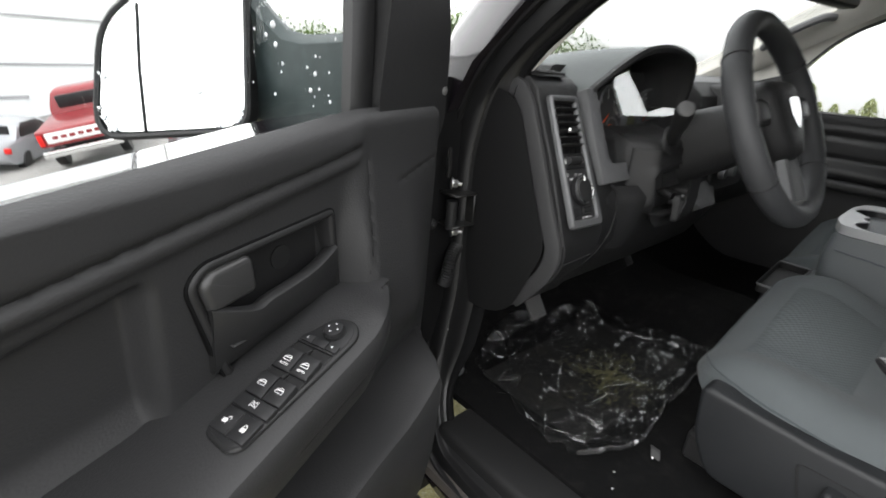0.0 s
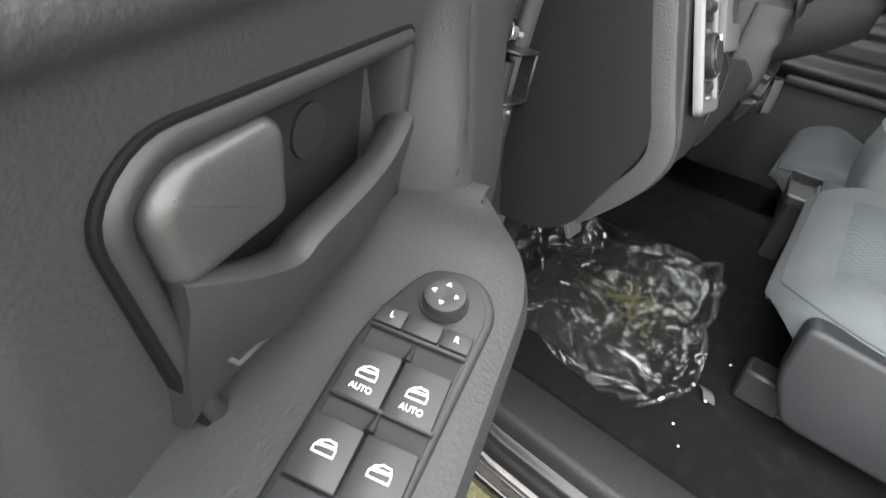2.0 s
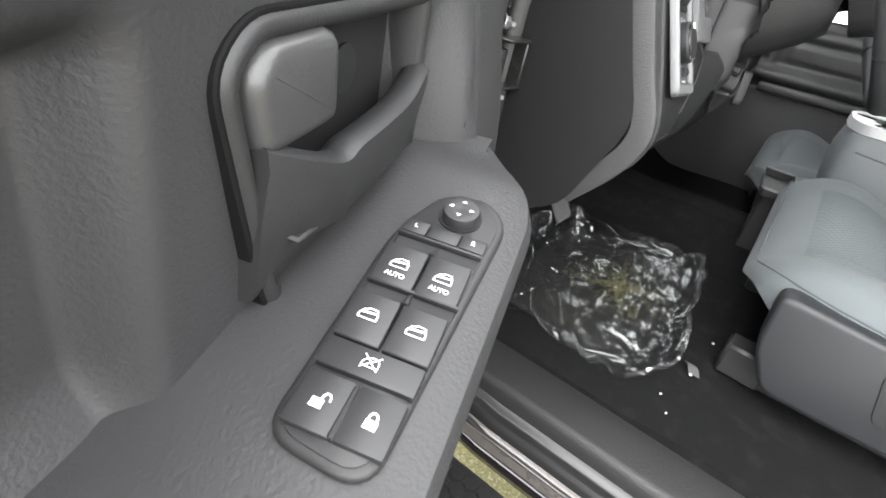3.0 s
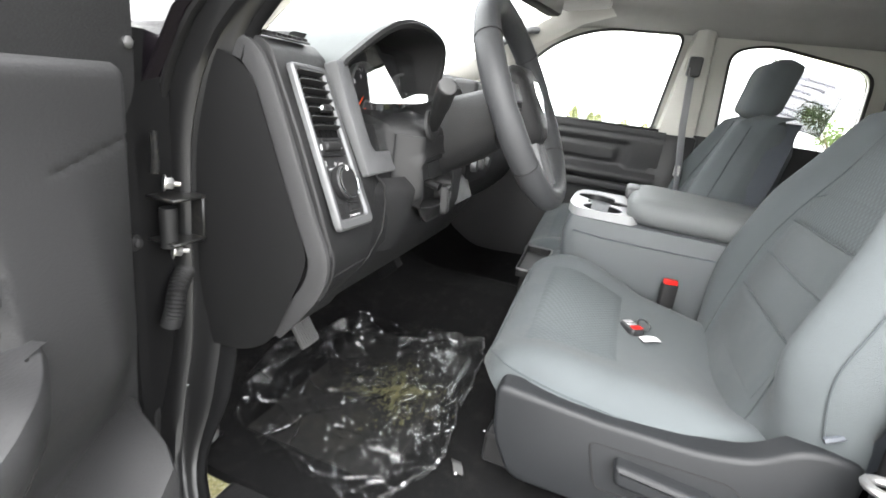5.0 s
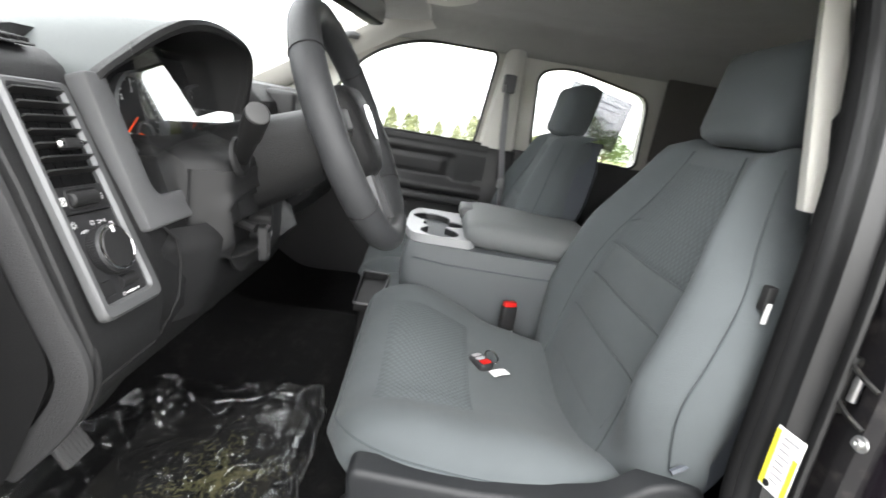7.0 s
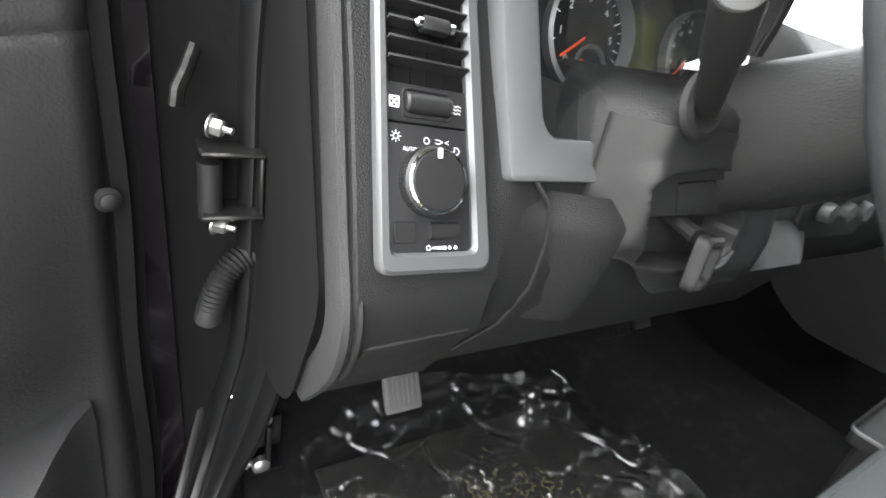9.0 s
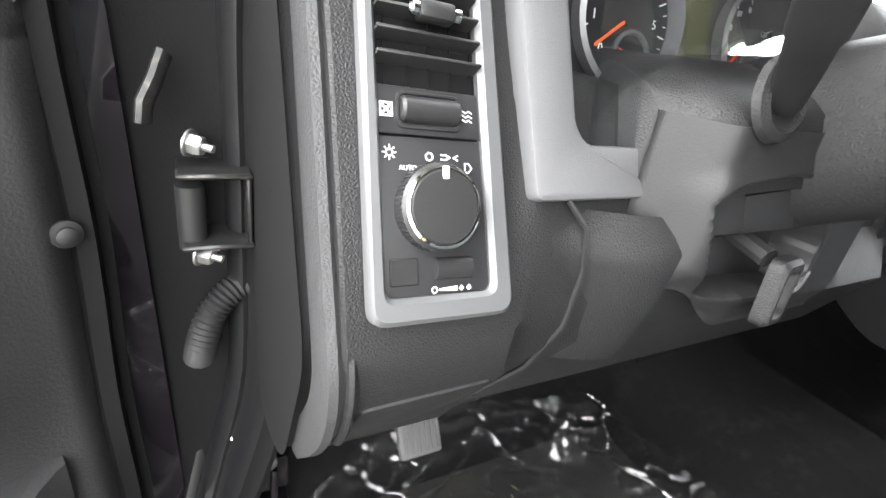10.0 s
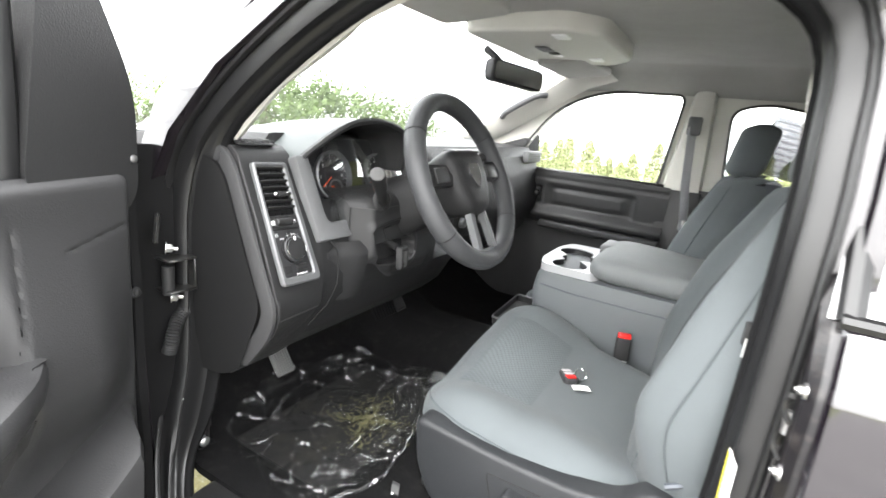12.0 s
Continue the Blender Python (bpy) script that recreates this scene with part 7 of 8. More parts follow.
# rear door panel, and a rear pillar cover coloured darker than the greige pillars
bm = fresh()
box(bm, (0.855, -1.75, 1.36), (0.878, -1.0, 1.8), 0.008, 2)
solid("rear_pillar_cover", bm, mat("darker_pillar_plastic", (0.07, 0.065, 0.06), 0.6, grain=0.25, grain_scale=400, kind="voronoi"), "cover of the rear pillar in a darker taupe", "pillar trim", kind="structure")
bm = fresh()
sheet(bm, lambda u, v: Vector((0.85 - 0.01 * math.sin(3 * v), -0.36 - 1.35 * u, 0.72 + 0.66 * v)), 12, 10, 0.01)
solid("rear_door_panel", bm, M_DOOR, "grained dark plastic rear door panel", "door panel", kind="structure")
bm = fresh()
box(bm, (0.835, -0.445, 0.72), (0.875, -0.285, 1.372), 0.012, 2)
solid("pillar_lower", bm, M_SMOOTH, "dark lower cover of the passenger side pillar", "pillar trim", kind="structure")
bm = fresh()
loops = []
for z, a, b in ((1.37, -0.44, -0.29), (1.5, -0.435, -0.305), (1.65, -0.425, -0.325), (1.76, -0.42, -0.34)):
    loops.append([Vector((x, y, z)) for x, y in ((0.875, a), (0.845, a + 0.01), (0.835, a + 0.035), (0.835, b - 0.035), (0.845, b - 0.01), (0.875, b))])
loft(bm, loops)
solid("pillar_upper", bm, M_PILLAR, "light greige upper cover of the passenger side pillar", "pillar trim", kind="structure")
bm = fresh()
loops = []
for x, y, z in ((0.86, 0.72, 1.43), (0.85, 0.5, 1.56), (0.83, 0.3, 1.68), (0.8, 0.12, 1.785), (0.78, 0.0, 1.82)):
    loops.append([Vector((x, y, z)) + Vector(o) for o in ((0.02, -0.05, -0.045), (-0.02, -0.035, -0.03), (-0.045, 0.01, 0.0), (-0.03, 0.05, 0.03), (0.02, 0.06, 0.05))])
loft(bm, loops)
pill = solid("a_pillar_trim", bm, M_PILLAR, "light greige trim of the passenger windshield pillar", "pillar trim", kind="structure")
bm = fresh()
gp = Vector((0.79, 0.34, 1.64))
tube(bm, spline([gp + Vector((0, 0.1, -0.05)), gp + Vector((-0.03, 0.06, -0.02)), gp + Vector((-0.03, -0.06, 0.05)), gp + Vector((0, -0.1, 0.06))], 5), 0.014, 8)
solid("grab_handle", bm, M_LEDGE, "grey grab handle on the windshield pillar", "grab handle")
# driver side windshield pillar
A_LINE = ((-0.8, 0.42, 1.3), (-0.8, 0.4, 1.36), (-0.795, 0.345, 1.46), (-0.785, 0.22, 1.58), (-0.765, 0.06, 1.69), (-0.75, -0.08, 1.75))
bm = fresh()
loft(bm, [[Vector((x, y, z)) + Vector(o) for o in ((0.045, -0.004, -0.004), (0.06, -0.012, -0.008), (0.085, 0.0, 0.0), (0.112, 0.035, 0.022), (0.12, 0.075, 0.048), (0.1, 0.12, 0.075), (0.03, 0.11, 0.07))] for x, y, z in A_LINE])
solid("a_pillar_trim", bm, M_PILLAR, "light greige trim of the driver's windshield pillar", "pillar trim", kind="structure", smooth=50)
bm = fresh()
loft(bm, [[Vector((x, y, z)) + Vector(o) for o in ((-0.035, 0.03, 0.02), (0.025, 0.03, 0.02), (0.03, 0.11, 0.07), (0.0, 0.12, 0.08), (-0.025, 0.09, 0.06))] for x, y, z in A_LINE])
solid("a_pillar", bm, M_PAINT, "black painted windshield pillar of the pickup", "car body", kind="structure")
bm = fresh()
dg = Vector((-0.682, 0.185, 1.66))
loops = []
for k in range(9):
    f = k / 8
    p = dg + Vector((0.012, 0.13 - 0.26 * f, -0.075 + 0.15 * f))
    w = 0.035 * math.sqrt(max(0.02, 1 - (2 * f - 1) ** 4))
    loops.append([p + Vector((0.018 * math.cos(a), 0, 0)) + Vector((0, 0.5, 0.86)) * w * math.sin(a) for a in (2 * math.pi * j / 10 for j in range(10))])
loft(bm, loops)
solid("grab_handle", bm, M_PILLAR, "light greige grab handle on the driver's pillar", "grab handle")

# seat belt on the far pillar
belt = thing("seat_belt", (0.82, -0.36, 1.2), "grey seat belt on the passenger side pillar", "seat belt")
bm = fresh()
tube(bm, [(0.815, -0.36, 1.62), (0.8, -0.38, 1.4), (0.79, -0.42, 1.15), (0.8, -0.5, 0.85)], 0.024, 8, True, 0.12)
part("webbing", bm, M_GREYPRINT, belt)
bm = fresh()
box(bm, (0.8, -0.39, 1.59), (0.83, -0.34, 1.66), 0.008, 2)
part("guide", bm, M_LEDGE, belt)
bm = fresh()
box(bm, (-0.012, -0.02, -0.002), (0.012, 0.02, 0.004), 0.001, 1, frame_of((0.785, -0.4, 1.24), (0, 1, 0), (0, 0, 1)))
part("tongue", bm, M_STEEL, belt)
dbelt = thing("seat_belt", (-0.73, -0.6, 1.25), "dark seat belt with bright tongue on the near pillar", "seat belt")
bm = fresh()
tube(bm, [(-0.57, -0.7, 1.7), (-0.59, -0.69, 1.5), (-0.6, -0.675, 1.3), (-0.6, -0.655, 1.0)], 0.022, 8, True, 0.12)
part("webbing", bm, M_BLACK, dbelt)
bm = fresh()
box(bm, (-0.004, -0.022, 0.0), (0.004, 0.022, 0.01), 0.001, 1, frame_of((-0.605, -0.62, 1.285), (1, 0.3, 0), (0.1, 0, 1)))
part("tongue", bm, M_WHITE, dbelt, "bright belt tongue edge")
bm = fresh()
box(bm, (-0.02, -0.02, 0.0), (0.02, 0.02, 0.02), 0.006, 2, frame_of((-0.61, -0.635, 1.33), (1, 0.3, 0), (0.1, 0, 1)))
part("belt_stop", bm, M_BLACK, dbelt)

# ---- headliner fittings ----
over = thing("overhead_console", (0.15, 0.0, 1.8), "greige overhead console with two map lamps", "overhead console")
bm = fresh()
plate(bm, rounded([(-0.15, -0.2), (0.4, -0.2), (0.42, 0.1), (0.3, 0.18), (-0.08, 0.18), (-0.17, 0.1)], 0.04, 4), frame_of((0.05, 0.0, 1.838), (1, 0, 0), (0, -1, 0)), 0.05, 0.012, 3)
part("housing", bm, M_PILLAR, over, smooth=50)
for x in (-0.05, 0.33):
    bm = fresh()
    box(bm, (x - 0.03, -0.09, 1.784), (x + 0.03, -0.05, 1.792), 0.004, 2)
    part("map_lamp", bm, M_LABEL, over, "white lamp lens")
for k in range(2):
    bm = fresh()
    box(bm, (0.2 + 0.04 * k, 0.02, 1.783), (0.232 + 0.04 * k, 0.05, 1.79), 0.003, 1)
    part("lamp_switch", bm, M_LABEL if k else M_BLACK, over)
bm = fresh()
box(bm, (0.1, 0.02, 1.783), (0.18, 0.06, 1.79), 0.004, 1)
part("blank", bm, M_LEDGE, over)
visor = thing("sun_visor", (0.45, 0.0, 1.79), "greige cloth sun visor folded up", "sun visor", "sun visors")
bm = fresh()
plate(bm, rounded([(-0.2, -0.09), (0.2, -0.09), (0.2, 0.09), (-0.2, 0.09)], 0.03, 4), frame_of((0.55, 0.06, 1.8), (1, 0, 0), (0, -1, 0.12)), 0.022, 0.008, 3)
part("visor_board", bm, M_HEADLINER, visor, smooth=50)
bm = fresh()
tube(bm, [(0.36, 0.13, 1.8), (0.75, 0.13, 1.79)], 0.005, 8)
part("visor_rod", bm, M_PILLAR, visor)
dvisor = copy_thing(visor, pose(-0.58, 0.0, 1.79))
rvm = thing("rear_view_mirror", (0.14, 0.12, 1.7), "black rear view mirror on the windshield", "mirror")
RM = frame_of((0.13, 0.11, 1.705), (0.93, -0.32, -0.05), (0.05, 0, 1))
bm = fresh()
plate(bm, rounded([(-0.12, -0.032), (0.12, -0.032), (0.12, 0.032), (-0.12, 0.032)], 0.02, 4), RM @ Matrix.Translation((0, 0, -0.03)), 0.035, 0.008, 3)
part("mirror_case", bm, M_BLACK, rvm, smooth=50)
bm = fresh()
plate(bm, rounded([(-0.112, -0.025), (0.112, -0.025), (0.112, 0.025), (-0.112, 0.025)], 0.016, 4), RM @ Matrix.Translation((0, 0, 0.0055)), 0.001)
part("mirror_glass", bm, M_MIRROR, rvm, smooth=0)
bm = fresh()
tube(bm, [RM @ Vector((0, 0, -0.03)), (0.11, 0.18, 1.75), (0.1, 0.22, 1.78)], 0.012, 8)
part("stem", bm, M_BLACK, rvm)

# ---- rear bench ----
bench = thing("rear_seat", (0.05, -1.4, 0.75), "grey green cloth rear bench seat", "car seat")
bm = fresh()
box(bm, (-0.7, -1.55, 0.86), (0.8, -1.05, 1.02), 0.05, 3)
part("cushion", bm, M_CLOTH, bench)
bm = fresh()
box(bm, (-0.7, -1.72, 0.98), (0.8, -1.56, 1.52), 0.05, 3)
part("backrest", bm, M_CLOTH, bench)
for x in (-0.4, 0.5):
    bm = fresh()
    box(bm, (x - 0.13, -1.7, 1.53), (x + 0.13, -1.6, 1.68), 0.035, 3)
    part("headrest", bm, M_CLOTH, bench)
bm = fresh()
box(bm, (-0.68, -1.5, 0.74), (0.78, -1.15, 0.86), 0.01, 1)
part("seat_base", bm, M_BLACK, bench)

# price sticker inside the rear side window
stick = thing("window_sticker", (0.87, -0.7, 1.5), "grey price sheet stuck inside the rear window", "sticker")
SMM = frame_of((0.872, -0.74, 1.56), (0, -1, -0.2), (0, -0.2, 1))
bm = fresh()
box(bm, (-0.14, -0.105, -0.001), (0.13, 0.105, 0.001), 0, 1, SMM)
part("sheet", bm, glass("thin_grey_paper", (0.4, 0.4, 0.41), 0.02, 0.5), stick)
for k in range(9):
    bm = fresh()
    w = (0.1, 0.22, 0.2, 0.16, 0.22, 0.1, 0.2, 0.18, 0.12)[k]
    box(bm, (-0.13, 0.085 - 0.022 * k, -0.0022), (-0.13 + w, 0.093 - 0.022 * k, -0.0012), 0, 1, SMM)
    part("print_bar", bm, glass("dark_print", (0.8, 0.8, 0.82), 0.02, 0.5) if k == 0 else bpy.data.materials["dark_print"], stick)

# ---- label and rear hinge on the near pillar ----
lab = thing("tyre_label", (-0.7, -0.6, 1.1), "white and yellow information label on the door pillar", "label")
LB = frame_of((-0.7, -0.598, 1.136), (-0.98, -0.18, 0), (-0.12, 0, 1)) @ Matrix.Diagonal((0.72, 0.76, 1.0, 1.0))
bm = fresh()
box(bm, (-0.026, -0.055, 0), (0.026, 0.055, 0.0012), 0.0003, 1, LB)
part("paper", bm, M_LABEL, lab)
for lo, hi, mt in (((-0.026, -0.05, 0.0013), (-0.017, 0.05, 0.0018), M_YELLOW), ((0.016, -0.054, 0.0013), (0.025, 0.02, 0.0018), M_YELLOW), ((-0.01, 0.04, 0.0013), (0.02, 0.044, 0.0018), M_GREYPRINT)):
    bm = fresh()
    box(bm, lo, hi, 0, 1, LB)
    part("band", bm, mt, lab, "yellow band" if mt == M_YELLOW else "")
for k in range(7):
    bm = fresh()
    box(bm, (-0.012, 0.03 - 0.011 * k, 0.0013), (0.006 + 0.003 * (k % 3), 0.033 - 0.011 * k, 0.0018), 0, 1, LB)
    part("print_bar", bm, M_GREYPRINT, lab)
bm = fresh()
lathe(bm, [(0.006, 0.0012), (0.006, 0.002), (0, 0.002)], LB @ Matrix.Translation((-0.012, -0.045, 0)), 14, False)
part("print_dot", bm, M_BLACK, lab)
striker = thing("door_striker", (-0.7, -0.6, 1.02), "zinc door striker bolted to the black pillar", "striker")
bm = fresh()
plate(bm, rounded([(-0.03, -0.022), (0.03, -0.022), (0.034, 0.0), (0.03, 0.022), (-0.03, 0.022)], 0.012), frame_of((-0.69, -0.603, 1.025), (-0.98, -0.18, 0), (0, 0, 1)), 0.006, 0.002)
part("plate", bm, M_STEEL, striker)
bm = fresh()
tube(bm, spline([(-0.712, -0.61, 1.04), (-0.707, -0.56, 1.04), (-0.682, -0.555, 1.04), (-0.672, -0.61, 1.04)], 5), 0.006, 8)
part("loop", bm, M_STEEL, striker)

rh = thing("rear_hinge", (-0.75, -0.63, 1.25), "black rear door hinge bolted to the pillar", "hinge")
for z in (1.222, 1.268):
    bm = fresh()
    tube(bm, spline([(-0.694, -0.645, z + 0.008), (-0.703, -0.632, z + 0.006), (-0.72, -0.628, z + 0.001), (-0.738, -0.632, z - 0.006)], 4), 0.003, 8)
    part("hinge_arm", bm, M_DARKSTEEL, rh)
bm = fresh()
box(bm, (-0.701, -0.645, 1.212), (-0.692, -0.63, 1.284), 0.003, 2)
part("hinge_leaf", bm, M_DARKSTEEL, rh)
bm = fresh()
tube(bm, [(-0.71, -0.636, 1.235), (-0.71, -0.636, 1.265)], 0.005, 10)
part("hinge_pin", bm, M_STEEL, rh, "zinc hinge pin")
for x, z in ((-0.736, 1.304), (-0.738, 1.2)):
    bm = fresh()
    lathe(bm, [(0.0095, 0.0), (0.0095, 0.002), (0.0055, 0.0025), (0.0055, 0.007), (0.0025, 0.0075), (0.0025, 0.01), (0, 0.01)], frame_of((x, -0.638, z), (-1, 0, 0), (0, 0, 1)), 12)
    part("hinge_bolt", bm, M_STEEL, rh, "zinc washer and bolt")


# ---- outside: rear door, lot, cars, trees ----
rd = thing("rear_car_door", (-0.88, -1.2, 0.6), "closed glossy black rear door of the pickup", "car door")
M_POLISH = mat("polished_black_paint", (0.009, 0.007, 0.0095), 0.12, 0.1, coat=1.0, rough_vary=0.03)
M_POLISH.node_tree.nodes["Principled BSDF"].inputs["Coat IOR"].default_value = 1.6
bm = fresh()
RD_OUT = [(-0.745, 0.62), (-0.758, 0.8), (-0.762, 1.0), (-0.758, 1.18), (-0.745, 1.3), (-0.725, 1.37), (-0.71, 1.385)]
loft(bm, [[Vector((x - 0.01 + d, y, z)) for x, z in RD_OUT] + [Vector((-0.67, y, 1.385)), Vector((-0.67, y, 0.62))] for y, d in ((-0.655, 0.01), (-0.659, 0.003), (-0.67, 0.0), (-1.2, -0.01), (-1.74, 0.0))])
part("door_shell", bm, M_POLISH, rd, "glossy black painted door shell", smooth=30)
RD_WIN = [(-0.66, 1.385), (-0.655, 1.56), (-0.67, 1.7), (-0.86, 1.745), (-1.3, 1.74), (-1.5, 1.7), (-1.62, 1.385)]
def rd_plane(y, z):
    return Vector((-0.717 + 0.52 * max(0.0, z - 1.38), y, z))
bm = fresh()
tube(bm, [rd_plane(y, z) for y, z in RD_WIN], 0.014, 8, True)
part("window_frame", bm, M_RUBBER, rd)
bm = fresh()
tube(bm, [(-0.722, -0.65, 1.387), (-0.732, -1.2, 1.387), (-0.724, -1.7, 1.387)], 0.009, 8, True)
part("belt_strip", bm, M_RUBBER, rd, "black rubber strip under the window")
bm = fresh()
sheet(bm, lambda u, v: rd_plane(-0.64 - 0.98 * u - 0.02 * v * (1 - 2 * u), 1.385 + 0.355 * v), 10, 8, 0.004)
M_TINT = mat("dark_tinted_glass", (0.012, 0.012, 0.013), 0.03, coat=1.0, vary=0.0, rough_vary=0.01, spec=1.0)
M_TINT.node_tree.nodes["Principled BSDF"].inputs["Coat IOR"].default_value = 2.1
part("window_glass", bm, M_TINT, rd, "dark tinted glass reflecting the sky")


def car_loft(bm, sections):
    loft(bm, sections)


def wheel_part(parent, centre, r, w, axis):
    m = frame_of(centre, axis, (0, 0, 1)) @ Matrix.Rotation(radians(90), 4, "Y")
    bm = fresh()
    lathe(bm, [(r * 0.6, -w / 2), (r * 0.95, -w / 2), (r, -w / 3), (r, w / 3), (r * 0.95, w / 2), (r * 0.6, w / 2)], m, 28)
    t = part("tyre", bm, M_RUBBER, parent)
    bm = fresh()
    lathe(bm, [(0, w * 0.42), (r * 0.2, w * 0.45), (r * 0.5, w * 0.4), (r * 0.6, w * 0.5), (r * 0.6, -w * 0.4), (0, -w * 0.4)], m, 24, False)
    part("rim", bm, M_STEEL, t)


def old_pickup(origin, heading):
    """An old red pickup seen from behind."""
    g = Vector(origin)
    red = mat("old_red_paint", (0.2, 0.008, 0.012), 0.35, coat=0.5)
    t = thing("pickup_truck", g, "old red pickup truck with white tailgate panel", "truck")
    m = Matrix.Translation(g) @ Matrix.Rotation(radians(-14), 4, "Y") @ Matrix.Rotation(heading, 4, "Z")
    bm = fresh()
    box(bm, (-0.95, 0.0, 0.75), (0.95, 2.4, 1.2), 0.06, 3, m)
    part("bed", bm, red, t, "red cargo bed")
    bm = fresh()
    box(bm, (-0.95, 2.45, 0.7), (0.95, 5.2, 1.18), 0.08, 3, m)
    part("front_body", bm, red, t)
    bm = fresh()
    loft(bm, [[m @ Vector((x, y, z)) for x, y in ((-w, a), (w, a), (w, b), (-w, b))] for z, w, a, b in ((1.15, 0.93, 2.45, 4.1), (1.4, 0.88, 2.5, 3.95), (1.75, 0.74, 2.65, 3.5), (1.82, 0.66, 2.75, 3.4))])
    part("cab", bm, red, t)
    bm = fresh()
    box(bm, (-0.66, 2.52, 1.3), (0.66, 2.6, 1.68), 0.03, 2, m @ Matrix.Translation((0, -0.05, 0)))
    part("rear_glass", bm, M_GAUGE, t)
    bm = fresh()
    box(bm, (-0.75, -0.03, 0.85), (0.75, 0.01, 1.12), 0.015, 2, m)
    tg = part("tailgate_panel", bm, M_LABEL, t, "white tailgate panel")
    for k in range(6):
        bm = fresh()
        box(bm, (-0.6 + 0.2 * k, -0.036, 0.94), (-0.46 + 0.2 * k, -0.03, 1.03), 0.004, 1, m)
        part("letter_bar", bm, red, tg)
    for x in (-0.87, 0.87):
        bm = fresh()
        box(bm, (x - 0.06, -0.04, 0.82), (x + 0.06, 0.02, 1.1), 0.01, 1, m)
        part("tail_lamp", bm, M_RED, t)
    bm = fresh()
    box(bm, (-0.95, -0.16, 0.5), (0.95, -0.02, 0.68), 0.03, 2, m)
    part("bumper", bm, M_CHROME, t)
    bm = fresh()
    box(bm, (-0.5, 0.2, 0.45), (0.5, 4.6, 0.75), 0.02, 1, m)
    part("chassis", bm, M_BLACK, t)
    for x in (-0.82, 0.82):
        for y in (1.0, 4.2):
            wheel_part(t, m @ Vector((x, y, 0.38)), 0.38, 0.24, m.to_3x3() @ Vector((math.copysign(1, x), 0, 0)))


def sedan(origin, heading, colour, label):
    g = Vector(origin)
    paint = mat(label.split()[0] + "_paint", colour, 0.3, coat=0.8)
    t = thing("sedan", g, label, "car", "parked cars")
    m = Matrix.Translation(g) @ Matrix.Rotation(heading, 4, "Z")
    bm = fresh()
    secs = []
    for y, w, z0, z1 in ((0.0, 0.7, 0.5, 0.85), (0.15, 0.84, 0.35, 0.98), (1.0, 0.9, 0.3, 1.02), (2.6, 0.9, 0.3, 0.98), (3.9, 0.86, 0.32, 0.85), (4.5, 0.75, 0.4, 0.72)):
        secs.append([m @ Vector((x, y, z)) for x, z in ((-w, z0), (-w, z1 - 0.1), (-w * 0.92, z1), (w * 0.92, z1), (w, z1 - 0.1), (w, z0))])
    loft(bm, secs)
    part("body", bm, paint, t, smooth=50)
    bm = fresh()
    loft(bm, [[m @ Vector((x, y, z)) for x, y in ((-w, a), (w, a), (w, b), (-w, b))] for z, w, a, b in ((0.96, 0.82, 0.5, 3.4), (1.2, 0.74, 0.85, 2.9), (1.4, 0.62, 1.3, 2.4), (1.44, 0.55, 1.45, 2.25))])
    part("cabin", bm, paint, t, smooth=50)
    for s in (-1, 1):
        bm = fresh()
        loft(bm, [[m @ Vector((s * (w + d), y, z)) for d in (0.0, 0.012) for y in (a, b)][:2] + [m @ Vector((s * (w + 0.012), y, z)) for y in (b, a)] for z, w, a, b in ((1.02, 0.8, 0.85, 3.0), (1.2, 0.735, 1.0, 2.7), (1.36, 0.645, 1.35, 2.35))])
        part("side_glass", bm, M_GAUGE, t)
    bm = fresh()
    box(bm, (-0.6, 0.62, 1.0), (0.6, 0.66, 1.36), 0.02, 1, m @ Matrix.Translation((0, 0.1, 0)))
    part("rear_glass", bm, M_GAUGE, t)
    for s in (-1, 1):
        bm = fresh()
        box(bm, (s * 0.78 - 0.09, -0.01, 0.68), (s * 0.78 + 0.09, 0.06, 0.84), 0.02, 1, m)
        part("tail_lamp", bm, M_RED, t)
        for y in (0.85, 3.6):
            wheel_part(t, m @ Vector((s * 0.8, y, 0.32)), 0.32, 0.2, m.to_3x3() @ Vector((s, 0, 0)))


def on_lot(x, y):
    return Vector((x, y, slope(x, y)))


old_pickup(on_lot(0.1, 16.1), radians(-14))
sedan(on_lot(-2.4, 18.4), radians(-24), (0.3, 0.31, 0.325), "silver sedan parked on the lot")

# white hall beyond the lot
hall = thing("warehouse", on_lot(2, 30), "pale metal warehouse beyond the parking lot", "building")
HM = Matrix.Translation(on_lot(-14, 26) - Vector((0, 0, 1.9))) @ Matrix.Rotation(radians(20), 4, "Z")
M_HALL = mat("white_metal_cladding", (0.72, 0.73, 0.74), 0.5, vary=0.05)
bm = fresh()
box(bm, (-12, 0, -2.5), (24, 9, 11.5), 0.02, 1, HM)
part("wall", bm, M_HALL, hall)
bm = fresh()
box(bm, (-12.2, -0.2, 11.5), (24.2, 9.2, 11.8), 0.02, 1, HM)
part("roof", bm, M_GREYPRINT, hall)
for k in range(6):
    bm = fresh()
    box(bm, (-11 + 5.4 * k, -0.05, -0.8), (-7.4 + 5.4 * k, 0.02, 2.9), 0.02, 1, HM)
    d = part("hall_door", bm, M_HALL, hall)
    bm = fresh()
    box(bm, (-11.1 + 5.4 * k, -0.08, 2.9), (-7.3 + 5.4 * k, 0.0, 3.05), 0, 1, HM)
    part("door_rail", bm, M_GREYPRINT, hall)
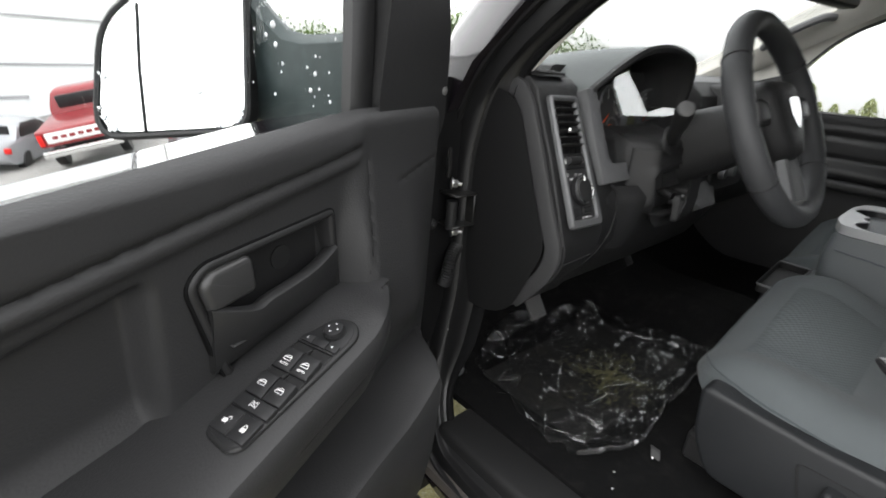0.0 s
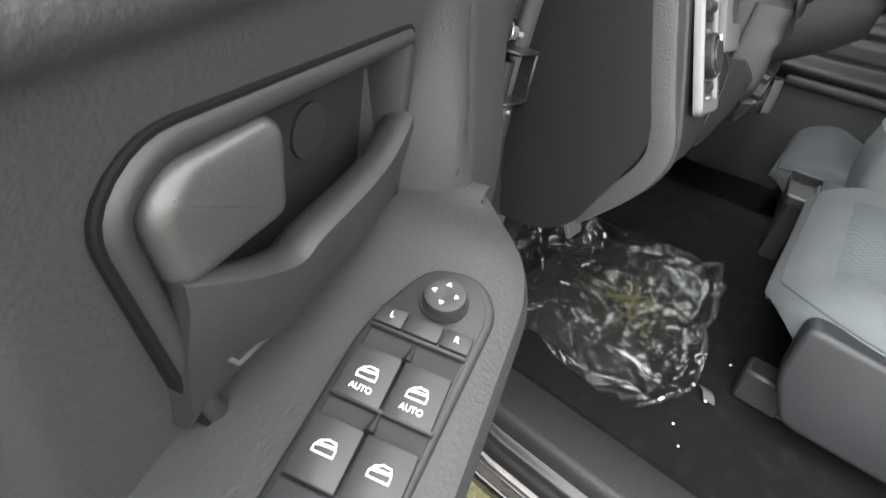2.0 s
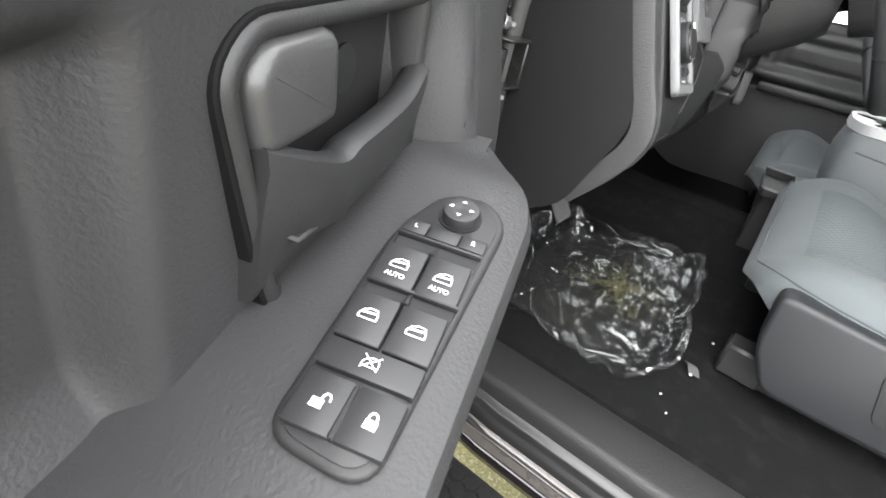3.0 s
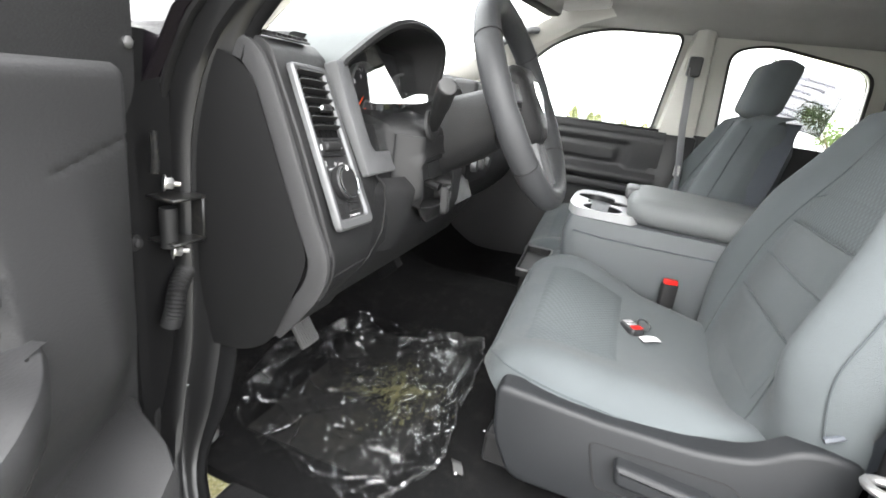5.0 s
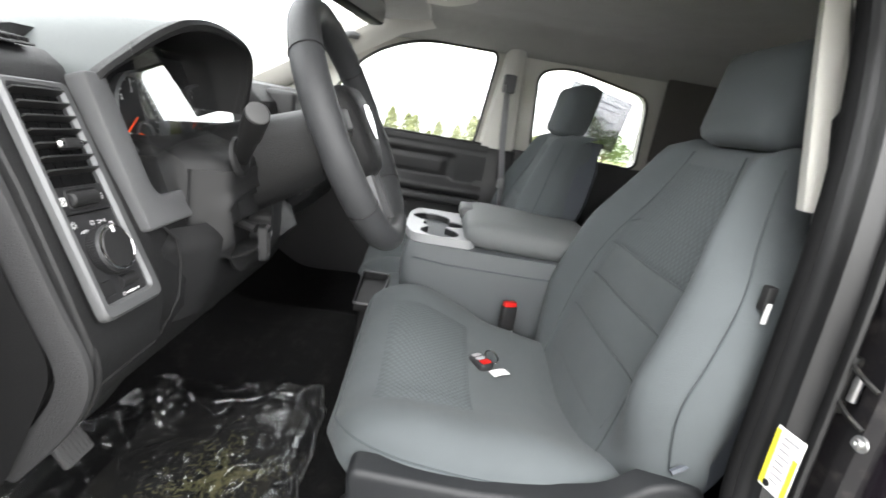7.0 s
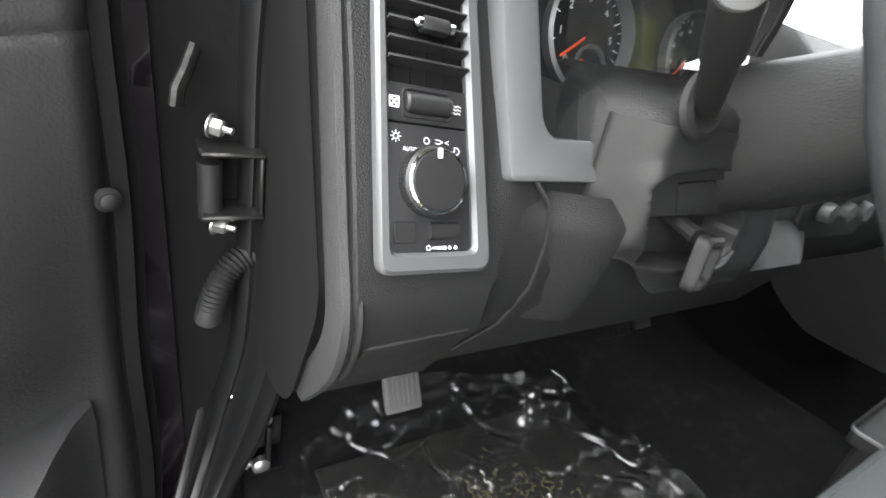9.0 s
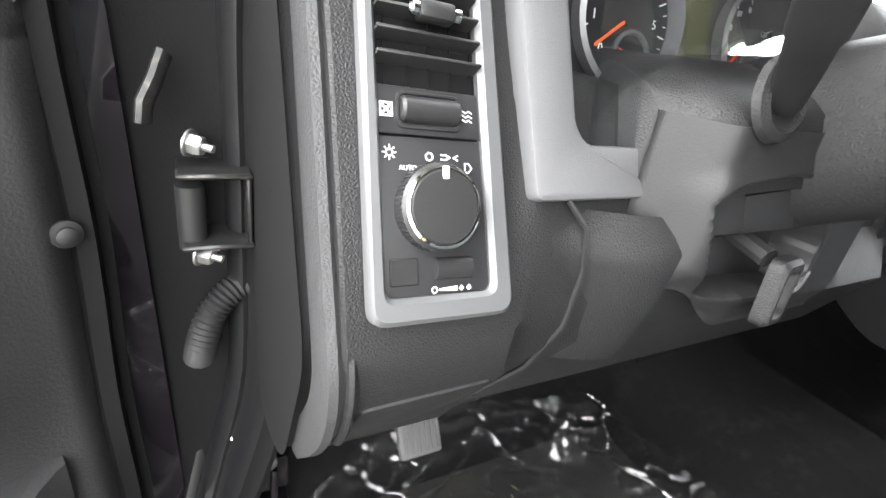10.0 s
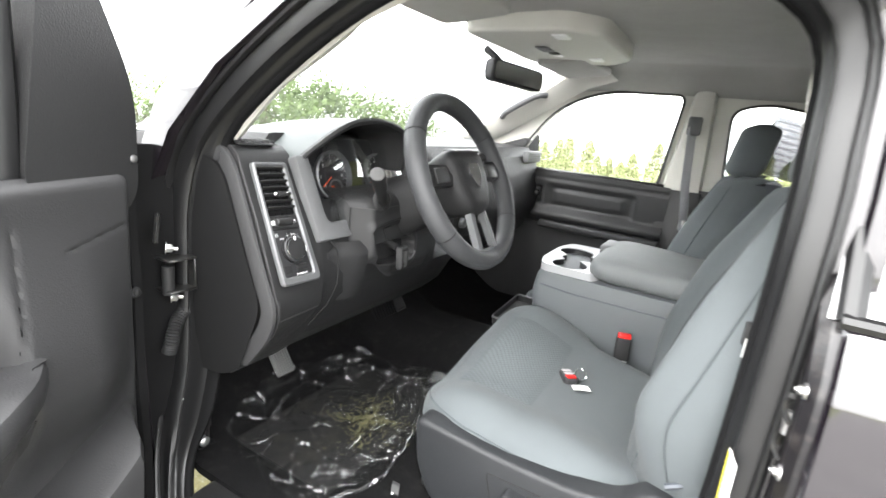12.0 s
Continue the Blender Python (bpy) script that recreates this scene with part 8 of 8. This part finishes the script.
for z in (4.4, 6.5, 8.6):
    bm = fresh()
    box(bm, (-12, -0.06, z), (24, 0.0, z + 0.1), 0, 1, HM)
    part("seam", bm, M_GREYPRINT, hall)

# ---- trees ----
M_BARK = mat("grey_brown_bark", (0.12, 0.09, 0.065), 0.9, grain=0.8, grain_scale=40)
M_LEAF = mat("green_leaves", (0.12, 0.17, 0.06), 0.7, vary=0.4, vary_scale=0.8)
M_NEEDLE = mat("spruce_needles", (0.24, 0.26, 0.13), 0.8, vary=0.35, vary_scale=1.2)


def blade_cloud(bm, points, size, rng):
    """Small leaf-like faces about the points."""
    for p in points:
        d = Vector((rng.gauss(0, 1), rng.gauss(0, 1), rng.gauss(0, 0.7))).normalized()
        s = d.cross(Vector((rng.gauss(0, 1), rng.gauss(0, 1), rng.gauss(0, 1)))).normalized()
        k = size * rng.uniform(0.6, 1.4)
        bm.faces.new([bm.verts.new(p + v) for v in (-d * k, s * k * 0.45, d * k, -s * k * 0.45)])


def broadleaf(at, height, spread, seed):
    rng = random.Random(seed)
    t = thing("tree", at, "leafy green tree at the edge of the lot", "tree", "trees round the lot")
    bm = fresh()
    top = Vector(at) + Vector((0, 0, height * 0.6))
    tube(bm, [Vector(at), Vector(at) + Vector((0.1, 0, height * 0.3)), top], [height * 0.03, height * 0.024, height * 0.012], 8)
    lobes = []
    for k in range(11):
        a = rng.uniform(0, 2 * math.pi)
        tip = Vector(at) + Vector((math.cos(a) * spread * rng.uniform(0.2, 0.9), math.sin(a) * spread * rng.uniform(0.2, 0.9), height * rng.uniform(0.3, 0.95)))
        tube(bm, [Vector(at) + Vector((0, 0, height * 0.25)), tip], [height * 0.012, height * 0.003], 5)
        lobes.append(tip)
    part("trunk", bm, M_BARK, t)
    bm = fresh()
    pts = []
    for c in lobes:
        r = spread * rng.uniform(0.3, 0.5)
        for _ in range(260):
            d = Vector((rng.gauss(0, 1), rng.gauss(0, 1), rng.gauss(0, 0.8))).normalized() * r * rng.random() ** 0.4
            pts.append(c + d)
    blade_cloud(bm, pts, height * 0.028, rng)
    part("crown", bm, M_LEAF, t, smooth=0)


def conifer(at, height, seed):
    rng = random.Random(seed)
    t = thing("tree", at, "young spruce tree on the grass verge", "tree", "trees round the lot")
    bm = fresh()
    tube(bm, [Vector(at), Vector(at) + Vector((0, 0, height))], [height * 0.02, 0.01], 6)
    part("trunk", bm, M_BARK, t)
    bm = fresh()
    pts = []
    for _ in range(2200):
        h = rng.random() ** 1.15
        r = (1 - h) ** 0.5 * height * 0.3 * rng.uniform(0.6, 1.15) * rng.random() ** 0.35
        a = rng.uniform(0, 2 * math.pi)
        pts.append(Vector(at) + Vector((math.cos(a) * r, math.sin(a) * r, height * (0.04 + 0.96 * h) - r * rng.uniform(-0.1, 0.35))))
    blade_cloud(bm, pts, height * 0.028, rng)
    part("crown", bm, M_NEEDLE, t, smooth=0)


def at_bearing(deg, dist):
    x, y = -1.2 + dist * math.sin(radians(deg)), -0.3 + dist * math.cos(radians(deg))
    return Vector((x, y, slope(x, y) - 0.05))


rng = random.Random(31)
for k, deg in enumerate((60, 62, 63.5, 65, 66.5, 68, 69.2, 70.5, 72, 73.2, 74.5, 76, 77.2, 78.5, 80, 81.5, 83.5, 85, 86.5, 88, 89.5, 91, 92.5, 94, 95.5, 97, 98.5, 100, 102, 104)):
    conifer(at_bearing(deg + rng.uniform(-0.6, 0.6), 26 + rng.uniform(-2, 3)), rng.uniform(1.7, 2.9), 100 + k)
for k, (deg, dist, h, s) in enumerate(((14, 60, 6, 3), (19, 58, 6.5, 3.2), (24, 44, 5.2, 3.2), (28, 46, 5.0, 3.2), (36, 40, 5.5, 3.4), (40, 38, 6.0, 3.4), (44, 37, 6.2, 3.6), (48, 38, 5.6, 3.4), (53, 40, 5.4, 3.4), (57, 44, 5.0, 3.4), (8, 62, 6, 3), (108, 50, 5, 3), (116, 50, 5, 3))):
    broadleaf(at_bearing(deg, dist), h, s, 300 + k)
